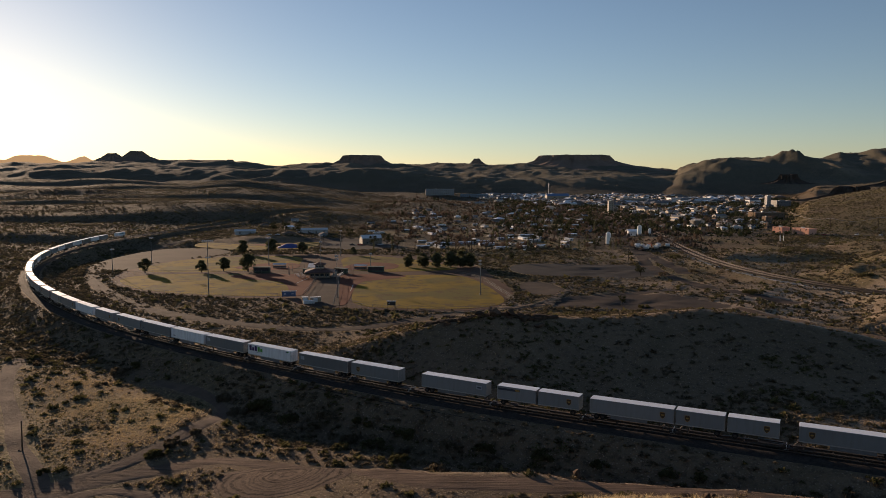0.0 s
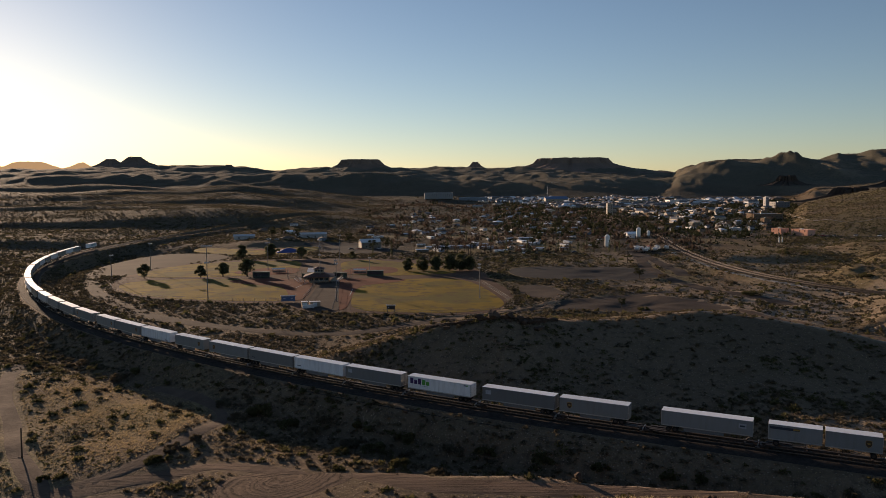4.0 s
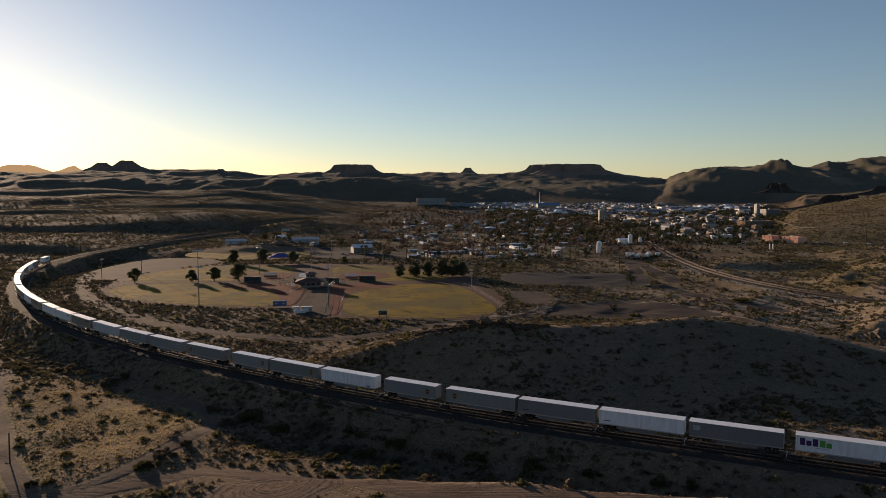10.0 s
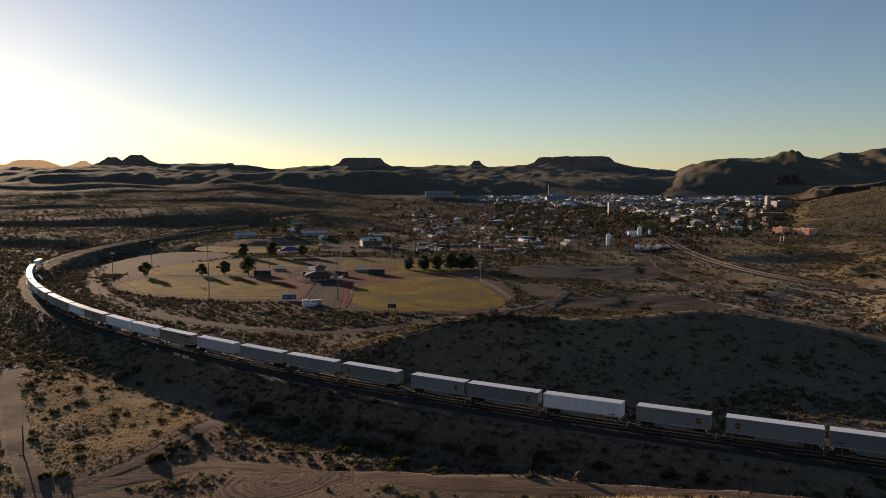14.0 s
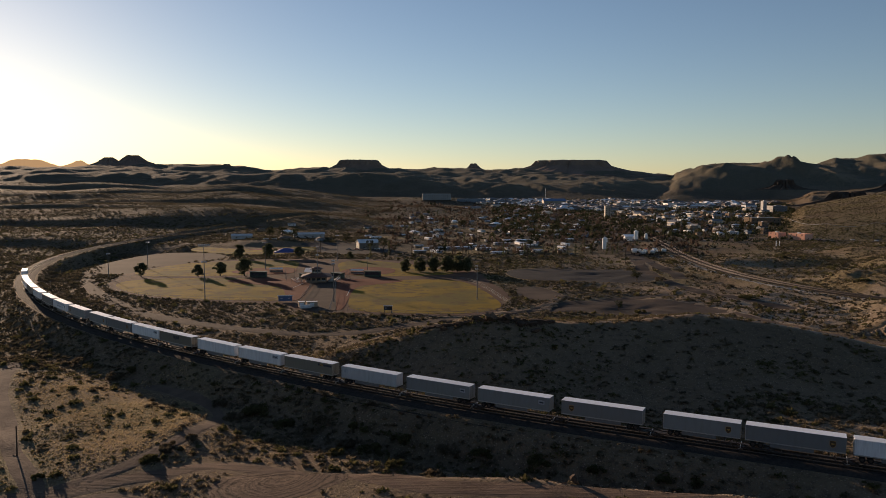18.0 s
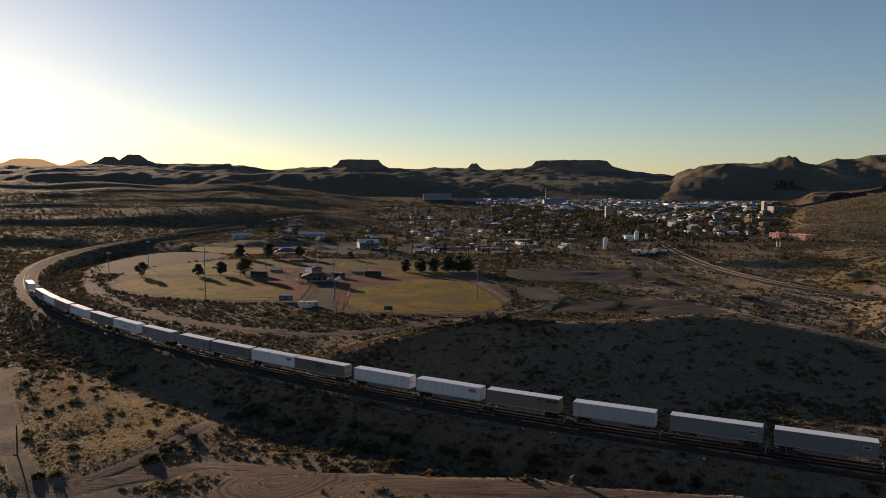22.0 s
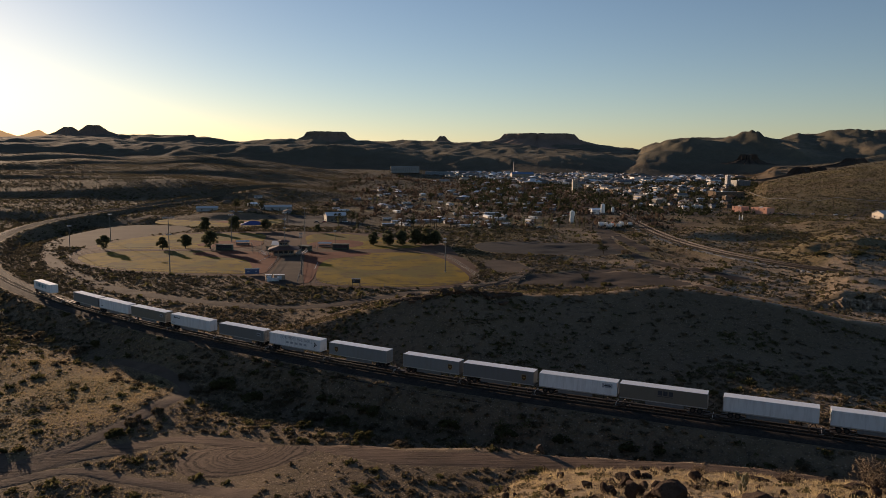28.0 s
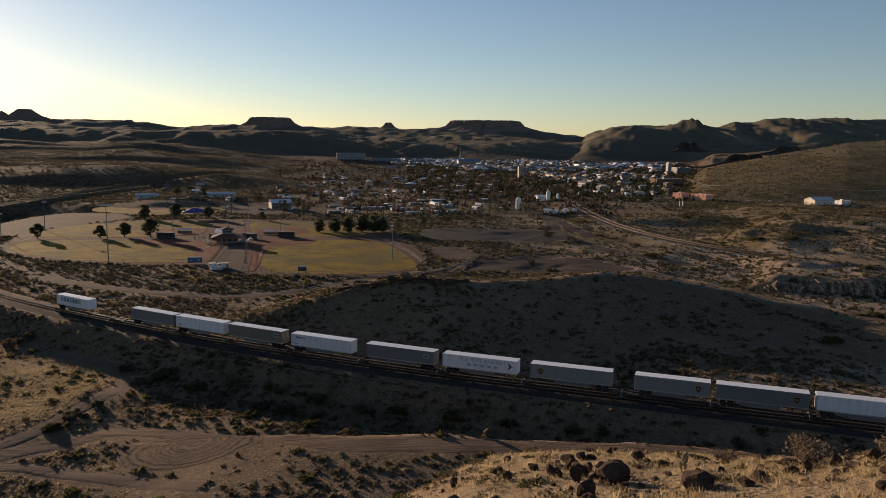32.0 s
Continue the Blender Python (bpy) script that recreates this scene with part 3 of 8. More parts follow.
# ---- the two railway lines ----
def sweep(pts, section, z, mat, name, closed=False):
    """A ribbon of the given cross section (side, up) along a line in plan."""
    pts = np.asarray(pts, float)
    d = np.gradient(pts, axis=0)
    d /= np.hypot(*d.T)[:, None]
    left = np.stack((-d[:, 1], d[:, 0]), 1)
    z = np.broadcast_to(z, len(pts))
    rows = []
    for s, up in section:
        q = pts + left * s
        rows.append(np.stack((q[:, 0], q[:, 1], z + up), 1))
    k, n = len(section), len(pts)
    verts = np.stack(rows, 1).reshape(-1, 3)
    a = np.arange(n - 1)[:, None] * k
    b = np.arange(k if closed else k - 1)[None]
    c = (b + 1) % k
    faces = np.stack((a + b, a + c, a + k + c, a + k + b), -1).reshape(-1, 4)
    return raw_mesh(name, verts, faces, mat)


def resample(pts, step):
    pts = np.asarray(pts, float)
    s = np.concatenate(([0], np.cumsum(np.hypot(*np.diff(pts, axis=0).T))))
    q = np.arange(0, s[-1], step)
    return np.stack((np.interp(q, s, pts[:, 0]), np.interp(q, s, pts[:, 1])), 1)


def build_line(pts, z, label, bed=((-6.6, -1.30), (-3.4, -0.55), (-2.2, -0.28), (2.2, -0.28), (3.4, -0.55), (6.6, -1.30)), mat=BALLAST):
    base = thing("railway_track", label, "railway track", kind="structure")
    part("ballast_bed", sweep(pts, bed, z, mat, "ballast_bed"), None, base, "dark grey crushed stone ballast")
    rail = ((-0.07, -0.18), (-0.035, -0.16), (-0.037, 0.0), (0.037, 0.0), (0.035, -0.16), (0.07, -0.18))
    for side in (-0.755, 0.755):
        part("rail", sweep(pts, [(side + s, u) for s, u in rail], z, RAIL, "rail", True), None, base, "worn steel rail")
    return base


main_line = build_line(resample(LINE, 4.0), 0.0, "curved single railway track on dark stone ballast")
def smooth_line(pts, step):
    """A round curve through a few places (Catmull-Rom)."""
    p = np.asarray(pts, float)
    p = np.concatenate(([2 * p[0] - p[1]], p, [2 * p[-1] - p[-2]]))
    out = []
    for k in range(1, len(p) - 2):
        for u in np.linspace(0, 1, 24, endpoint=False):
            a, b, c, d = p[k - 1], p[k], p[k + 1], p[k + 2]
            out.append(0.5 * (2*b + (c - a)*u + (2*a - 5*b + 4*c - d)*u*u + (3*b - a - 3*c + d)*u**3))
    out.append(p[-2])
    return resample(out, step)


OLDBED = surface("old_brown_ballast", (0.034, 0.027, 0.022), (0.050, 0.039, 0.031), 0.5, 0.95, 0.0, 8.0, 1.0, 0.6, space="World")
LOWBED = ((-2.9, -0.50), (-2.3, -0.30), (2.3, -0.30), (2.9, -0.50))
branch_pts = smooth_line(BRANCH, 6.0)
branch_line = build_line(branch_pts, -1.9, "railway track running on a low bank towards the town", LOWBED, OLDBED)
siding_dir = np.gradient(branch_pts, axis=0)
siding_dir /= np.hypot(*siding_dir.T)[:, None]
siding_line = build_line(branch_pts + 5.2 * np.stack((siding_dir[:, 1], -siding_dir[:, 0]), 1), -1.92, "second railway track beside the branch line", LOWBED, OLDBED)


def sleepers():
    """Wooden ties under the rails where the line passes nearest."""
    p = resample(LINE, 0.6)
    d = np.gradient(p, axis=0)
    d /= np.hypot(*d.T)[:, None]
    ok = (p[:, 0] > -170) & (p[:, 1] < 330)
    p, d = p[ok], d[ok]
    l = np.stack((-d[:, 1], d[:, 0]), 1)
    corners = [p + l * a + d * b for a, b in ((-1.3, -0.12), (1.3, -0.12), (1.3, 0.12), (-1.3, 0.12))]
    v = np.stack([np.c_[c, np.full(len(p), z)] for z in (-0.30, -0.19) for c in corners], 1).reshape(-1, 3)
    f = np.array(((4, 5, 6, 7), (0, 1, 5, 4), (1, 2, 6, 5), (2, 3, 7, 6), (3, 0, 4, 7)))
    f = (np.arange(len(p))[:, None, None] * 8 + f[None]).reshape(-1, 4)
    part("sleepers", raw_mesh("sleepers", v, f, SLEEPER), None, main_line, "dark wooden ties")["kind"] = "stuff"


sleepers()

# ---- dirt roads, lots and tracks, draped on the ground ----
from mathutils.geometry import tessellate_polygon

DIRT = surface("graded_dirt", (0.150, 0.107, 0.079), (0.105, 0.076, 0.057), 0.25, 0.95, 0.0, 7.0, 0.9, 0.2, space="World")
GRAVEL = surface("grey_gravel", (0.090, 0.069, 0.055), (0.054, 0.043, 0.036), 0.09, 0.95, 0.0, 10.0, 0.8, 0.16, space="World")
ASPHALT = surface("old_asphalt", (0.040, 0.038, 0.037), (0.058, 0.054, 0.050), 0.15, 0.9, 0.0, 12.0, 0.3, 0.03, space="World")
PALEDUST = surface("pale_dust", (0.40, 0.31, 0.235), (0.32, 0.25, 0.19), 0.2, 0.95, 0.0, 6.0, 0.4, 0.08, space="World")


def rutted():
    """Dirt churned by tyres: uneven rings round the middle of the object."""
    m, t, b = mat_new("tyre_rutted_dirt")
    v = coords(t)
    wob = noise_of(t, 0.16, 3, v)
    flat = t.nodes.new("ShaderNodeVectorMath")
    flat.operation = "MULTIPLY"
    flat.inputs[1].default_value = (1.0, 1.25, 0.0)
    t.links.new(v, flat.inputs[0])
    ln = t.nodes.new("ShaderNodeVectorMath")
    ln.operation = "LENGTH"
    t.links.new(flat.outputs[0], ln.inputs[0])
    add = t.nodes.new("ShaderNodeMath")
    add.operation = "MULTIPLY_ADD"
    add.inputs[1].default_value = 4.0
    t.links.new(wob, add.inputs[0])
    t.links.new(ln.outputs["Value"], add.inputs[2])
    ring = t.nodes.new("ShaderNodeTexNoise")
    ring.noise_dimensions = "1D"
    ring.inputs["Scale"].default_value, ring.inputs["Detail"].default_value = 1.25, 5.0
    t.links.new(add.outputs[0], ring.inputs["W"])
    n = noise_of(t, 0.35, 5, v)
    c = mixed(t, ramp(t, n, 0.4, 0.65), (0.185, 0.132, 0.098), (0.135, 0.097, 0.073))
    c = mixed(t, ramp(t, ring.outputs[0], 0.45, 0.62), c, (0.062, 0.046, 0.036))
    c = mixed(t, ramp(t, noise_of(t, 1.6, 5, v, 0.7), 0.5, 0.75), c, (0.26, 0.185, 0.135))
    t.links.new(c, b.inputs["Base Color"])
    b.inputs["Roughness"].default_value, b.inputs["Specular IOR Level"].default_value = 0.95, 0.05
    mul = t.nodes.new("ShaderNodeMath")
    mul.operation = "MULTIPLY"
    t.links.new(ring.outputs[0], mul.inputs[0])
    t.links.new(ramp(t, noise_of(t, 0.22, 4, v), 0.35, 0.65), mul.inputs[1])
    rough_ = t.nodes.new("ShaderNodeMath")
    rough_.operation = "ADD"
    t.links.new(mul.outputs[0], rough_.inputs[0])
    t.links.new(noise_of(t, 2.5, 5, v, 0.7), rough_.inputs[1])
    bump(t, b, rough_.outputs[0], 1.0, 0.6)
    return m


RUTTED = rutted()
def streaked():
    """Graded dirt with wheel ruts along it and loose stones."""
    m, t, b = mat_new("wheel_streaked_dirt")
    v = world_pos(t)
    mp = t.nodes.new("ShaderNodeMapping")
    mp.inputs["Rotation"].default_value = (0, 0, radians(8))
    mp.inputs["Scale"].default_value = (0.07, 1.7, 1.0)
    t.links.new(v, mp.inputs["Vector"])
    rut, big, grit = noise_of(t, 1.0, 7, mp.outputs[0], 0.7), noise_of(t, 0.12, 4, v), noise_of(t, 4.0, 3, v)
    c = mixed(t, ramp(t, big, 0.4, 0.62), (0.172, 0.122, 0.091), (0.126, 0.090, 0.068))
    c = mixed(t, ramp(t, rut, 0.48, 0.62), c, (0.085, 0.062, 0.047))
    c = mixed(t, ramp(t, grit, 0.62, 0.8), c, (0.27, 0.195, 0.14))
    t.links.new(c, b.inputs["Base Color"])
    b.inputs["Roughness"].default_value, b.inputs["Specular IOR Level"].default_value = 0.95, 0.05
    bump(t, b, rut, 1.0, 0.6)
    return m


STREAKED = streaked()
ROADS = []          # centre line and half width, kept clear of scrub
LOTS = []           # outlines kept clear of scrub


def drape(name, pts, width, mat, label, lift=0.07, kind="road", wobble=0.25, step=2.0, keep=True):
    c = smooth_line(pts, step)
    d = np.gradient(c, axis=0)
    d /= np.hypot(*d.T)[:, None]
    left = np.stack((-d[:, 1], d[:, 0]), 1)
    k = 7
    wd = width * (1 + wobble * vnoise(c[:, 0] * 1.0, c[:, 1], 9.0, 17))
    rows = [c + left * (wd * f / 2)[:, None] for f in np.linspace(-1, 1, k)]
    g = np.stack(rows, 1).reshape(-1, 2)
    z = height(g[:, 0], g[:, 1]) + lift
    z.reshape(-1, k)[:, 0] -= lift + 0.04
    z.reshape(-1, k)[:, -1] -= lift + 0.04
    n = len(c)
    a = np.arange(n - 1)[:, None] * k + np.arange(k - 1)[None]
    f = np.stack((a, a + k, a + k + 1, a + 1), -1).reshape(-1, 4)
    me = raw_mesh(name, np.c_[g, z], f, mat, True)
    if keep:
        ROADS.append((c[::3], width / 2))
    return tagged(new(name, me), label, kind, kind="structure")


def patch(name, pts, mat, label, lift=0.05, category="ground", flat=None, rounded=True, step=3.0, cell=3.0, kind="structure", keep=True):
    """A level or draped area inside a rounded outline."""
    p = np.asarray(pts, float)
    o = p
    for _ in range(3 if rounded else 0):          # corner cutting, which never folds
        q = np.roll(o, -1, 0)
        o = np.stack((0.75 * o + 0.25 * q, 0.25 * o + 0.75 * q), 1).reshape(-1, 2)
    if keep:
        LOTS.append(o)
    if flat is not None:
        bm = bmesh.new()
        vs = [bm.verts.new((x, y, flat + lift)) for x, y in o]
        low = [bm.verts.new((x, y, flat - 0.2)) for x, y in o]
        n = len(vs)
        for tri in tessellate_polygon([[Vector((x, y, 0)) for x, y in o]]):
            a, b, c = (Vector((*o[i], 0)) for i in tri)
            if (b - a).cross(c - a).z < 0:
                tri = tri[::-1]
            bm.faces.new([vs[i] for i in tri])
        for i in range(n):
            bm.faces.new((vs[i], low[i], low[(i + 1) % n], vs[(i + 1) % n]))
        me = bpy.data.meshes.new(name)
        bm.to_mesh(me)
        bm.free()
        me.materials.append(mat)
    else:
        c = o.mean(0)
        rings = np.linspace(0.0, 1.0, 14)
        g = np.concatenate([c + (o - c) * r for r in rings])
        z = height(g[:, 0], g[:, 1]) + lift * np.repeat(1 - 0.8 * rings**5, len(o))
        n = len(o)
        z[-n:] -= lift * 0.2 + 0.06
        i = np.arange(len(rings) - 1)[:, None] * n + np.arange(n)[None]
        j = np.arange(len(rings) - 1)[:, None] * n + (np.arange(n)[None] + 1) % n
        me = raw_mesh(name, np.c_[g, z], np.stack((i, j, j + n, i + n), -1).reshape(-1, 4), mat, True)
    return tagged(new(name, me), label, category, kind=kind)


def inside(o, x, y):
    """Which points lie inside an outline."""
    hit = np.zeros(len(x), bool)
    for (xa, ya), (xb, yb) in zip(o, np.roll(o, -1, 0)):
        if ya != yb:
            hit ^= ((ya > y) != (yb > y)) & (x < (xb - xa) * (y - ya) / (yb - ya) + xa)
    return hit


drape("road", [(-86, 112), (-74, 119), (-64, 123), (-53, 129), (-39, 135.5), (-18.5, 126), (-3, 116.2), (6.4, 114.9), (15.5, 113.9), (24.7, 113.4), (34, 112.4), (43, 111), (52, 109), (61, 106.3), (80, 99)], 6.0, STREAKED, "wide rutted dirt road below the line")
drape("road", [(-124, 214), (-117, 195), (-107, 178), (-95, 160), (-86, 145), (-77, 133), (-70, 124), (-66, 114), (-60, 100)], 4.2, DIRT, "pale two-track dirt road through dry scrub")
drape("road", [(-70, 121), (-61, 128), (-56, 138), (-52.5, 152), (-51, 162), (-53, 174), (-62, 185), (-80, 197)], 3.6, DIRT, "narrow dirt track climbing to the line")
drape("road", [(-68, 116), (-56, 121), (-44, 117), (-32, 112), (-22, 106)], 3.6, DIRT, "faint dirt track at the foot of the hill")
drape("road", [(-214, 640), (-228, 590), (-228, 520), (-208, 445), (-180, 380), (-148, 331), (-119, 297), (-98, 280), (-74, 266), (-52, 257), (-34, 257), (-21, 265), (-9, 274), (4, 285), (20, 294), (33, 299), (53, 316), (80, 336), (112, 352)], 6.8, GRAVEL, "dirt road round the ball fields")
drape("road", [(160, 640), (150, 580), (132, 490), (122, 430), (124, 390), (130, 350), (150, 310)], 9.0, GRAVEL, "dirt road to the concrete plant")
donut = patch("tyre_circle", [(-41, 125), (-37, 131.5), (-27, 133.5), (-17, 130), (-13, 123), (-18, 116.5), (-28, 114.5), (-38, 118)], RUTTED, "bare circle of dirt churned by tyres", 0.14, "ground")
donut.data.transform(Matrix.Translation((27, -124, 0)))
donut.location = (-27, 124, 0)
patch("lot", [(33, 300), (60, 297), (95, 296), (125, 300), (118, 322), (100, 340), (70, 336), (52, 318)], GRAVEL, "bare grey dirt lot behind the hill", 0.12)
patch("lot", [(38, 330), (36, 372), (50, 382), (60, 350), (54, 325)], GRAVEL, "bare dirt apron beside the field", 0.12)
patch("parking_lot", [(42, 458), (70, 462), (114, 458), (128, 425), (123, 399), (85, 396), (45, 402), (36, 430)], ASPHALT, "empty dark asphalt parking lot", 0.12, "parking lot")
patch("lot", [(-130, 640), (-60, 650), (-36, 640), (-30, 570), (-60, 552), (-95, 560), (-100, 610)], ASPHALT, "dark paved yard behind the fields", 0.1, "parking lot")



def cut_bank():
    """Eroded earth cliff: fins and gullies along the edge of the bench."""
    rng = np.random.default_rng(44)
    x, fin, at = [], [], 148.0
    while at < 262:
        span, deep = rng.uniform(0.8, 4.2), rng.uniform(0.8, 5.2)
        for p in (0.0, 0.18, 0.4, 0.7, 0.96):
            x.append(at + p * span)
            fin.append(deep * (1 - p) ** 1.4)
        at += span
    x, fin = np.array(x), np.array(fin)
    y = bank_y(x) - 2.6
    rows = []
    low, topz = height(x, y - 2.5) - 0.6, height(x, y + 6.0) + 0.05
    topz = np.maximum(topz - 2.2 * smooth(0.0, 0.6, vnoise(x, x * 0, 9, 304)) - 0.8 * np.abs(vnoise(x, x * 0, 2.2, 306)), low + 0.1)
    for q in np.linspace(0, 1, 8):
        shift = 2.2 * q**1.5 - fin * (1.05 - 0.75 * q) + 0.7 * vnoise(x, x * 0 + 9 * q, 1.1, 303)
        rows.append(np.stack((x, y - 0.6 + shift, low + (topz - low) * q + 0.15 * vnoise(x, x * 0 + 5 * q, 1.3, 305)), 1))
    rows.append(np.stack((x, y + 3.2, topz - 0.7), 1))
    v = np.stack(rows, 1)
    n, m = v.shape[:2]
    a = np.arange(n - 1)[:, None] * m + np.arange(m - 1)[None]
    f = np.stack((a, a + m, a + m + 1, a + 1), -1).reshape(-1, 4)
    tagged(new("cut_bank", raw_mesh("cut_bank", v.reshape(-1, 3), f, LITFINBANK)), "eroded earth cliff with gullies and painted sunlit fins", "bank", kind="structure")


STONYPALE = surface("pale_stony_soil", (0.31, 0.225, 0.155), (0.20, 0.145, 0.10), 0.12, 0.95, 0.0, 14.0, 0.8, 0.15, space="World")


def lit_fin_bank():
    """Bank earth: sunlit fins painted as pale columns between dark crumbling soil."""
    m, t, b = mat_new("painted_lit_fins")
    v = world_pos(t)
    mp = t.nodes.new("ShaderNodeMapping")
    mp.inputs["Scale"].default_value = (0.55, 0.55, 0.07)
    t.links.new(v, mp.inputs["Vector"])
    n1, n2 = noise_of(t, 1.0, 6, mp.outputs[0], 0.7), noise_of(t, 0.8, 5, v, 0.7)
    c = mixed(t, ramp(t, n1, 0.42, 0.62), (0.115, 0.085, 0.060), (0.50, 0.385, 0.270))
    c = mixed(t, ramp(t, n2, 0.48, 0.66), c, (0.150, 0.110, 0.078))
    t.links.new(c, b.inputs["Base Color"])
    b.inputs["Roughness"].default_value, b.inputs["Specular IOR Level"].default_value = 0.95, 0.05
    bump(t, b, n1, 1.0, 0.8)
    return m


LITFINBANK = lit_fin_bank()
cut_bank()
drape("road", [(120, 300), (128, 280), (134, 264), (140, 252), (145, 240), (149, 227), (156, 212), (167, 199), (190, 180)], 4.6, DIRT, "pale dirt road along the back of the hill", 0.12)
# pale ground strip; the crest's bright lit edge is put into its colour
drape("path", [(38, 209), (60, 209.8), (80, 208), (100, 203.5), (118, 200.5), (137, 197)], 2.4, PALEDUST, "pale strip painted for the lit edge of the crest", 0.16, wobble=0.6)
drape("road", [(240, 716), (282, 716), (342, 702), (371, 694), (415, 674), (480, 650), (560, 640)], 8.0, ASPHALT, "grey two-lane road past the motel", 0.14, wobble=0.0)
drape("road", [(169, 700), (160, 620), (150, 571), (142, 520), (139, 484), (138, 440), (134, 405)], 9.0, GRAVEL, "wide dirt way from the concrete yard to the parking lot", 0.12)
patch("lot", [(166, 715), (184, 712), (206, 800), (236, 880), (262, 1080), (248, 1130), (215, 1010), (190, 860)], DIRT, "bare graded strip beside the branch line", 0.12)

# ---- the ball-field park ----
def turf_mat():
    """Dormant lawn: gold with browner worn patches and some green."""
    m, t, b = mat_new("dormant_turf")
    v = world_pos(t)
    n1, n2, n3, n4 = noise_of(t, 0.05, 5, v, 0.65), noise_of(t, 0.16, 4, v), noise_of(t, 1.2, 4, v), noise_of(t, 0.028, 3, v)
    c = mixed(t, ramp(t, n1, 0.42, 0.60), (0.260, 0.168, 0.022), (0.176, 0.120, 0.018))
    c = mixed(t, ramp(t, n4, 0.49, 0.57), c, (0.140, 0.114, 0.034))
    c = mixed(t, ramp(t, n2, 0.54, 0.62), c, (0.120, 0.082, 0.034))
    c = mixed(t, ramp(t, n3, 0.55, 0.80), c, (0.220, 0.146, 0.030))
    t.links.new(c, b.inputs["Base Color"])
    b.inputs["Roughness"].default_value, b.inputs["Specular IOR Level"].default_value = 0.95, 0.05
    bump(t, b, n3, 0.5, 0.08)
    return m


TURF = turf_mat()
CLAY = surface("red_infield_clay", (0.190, 0.066, 0.040), (0.135, 0.046, 0.029), 0.08, 0.95, 0.0, 10.0, 0.3, 0.03, space="World")
TANWALL = surface("tan_stucco", (0.42, 0.31, 0.22), (0.36, 0.26, 0.18), 0.6, 0.9, vary=0.15)
REDROOF = surface("brown_red_roof", (0.120, 0.055, 0.042), (0.085, 0.042, 0.034), 0.8, 0.8)
WHITE = surface("white_boards", (0.70, 0.70, 0.68), (0.60, 0.59, 0.56), 0.8, 0.7, vary=0.12)
DARKGLASS = surface("dark_glass", (0.03, 0.035, 0.04), (0.045, 0.05, 0.055), 1.0, 0.15)
GREENPAINT = surface("dark_green_paint", (0.035, 0.055, 0.035), (0.05, 0.07, 0.045), 1.0, 0.7)
BLUECLOTH = surface("blue_canopy_cloth", (0.03, 0.06, 0.22), (0.04, 0.075, 0.26), 1.0, 0.7)
BLUEBOARD = surface("blue_board", (0.05, 0.10, 0.20), (0.06, 0.12, 0.23), 1.0, 0.6)
BLACKBOARD = surface("black_board", (0.02, 0.022, 0.022), (0.035, 0.035, 0.035), 1.0, 0.6)
POLE = surface("galvanised_pole", (0.20, 0.19, 0.18), (0.15, 0.14, 0.135), 1.5, 0.55, 0.4)
LAMPGLASS = surface("lamp_glass", (0.75, 0.76, 0.78), (0.62, 0.63, 0.65), 3.0, 0.2, 0.3)
WOODPOLE = surface("weathered_pole", (0.075, 0.055, 0.04), (0.11, 0.085, 0.065), 2.0, 0.9)
WIRE = surface("fence_wire", (0.16, 0.155, 0.15), (0.12, 0.115, 0.11), 1.0, 0.6, 0.3)
CONCRETE = surface("pale_concrete", (0.42, 0.39, 0.35), (0.34, 0.31, 0.28), 0.5, 0.9)
G0 = FIELD_Z
LOTDIRT = surface("trodden_lot_dirt", (0.072, 0.055, 0.043), (0.046, 0.036, 0.029), 0.05, 0.95, 0.0, 14.0, 0.2, 0.05, space="World")
PARKDIRT = surface("reddish_park_dirt", (0.128, 0.076, 0.053), (0.090, 0.056, 0.041), 0.06, 0.95, 0.0, 12.0, 0.6, 0.1, space="World")

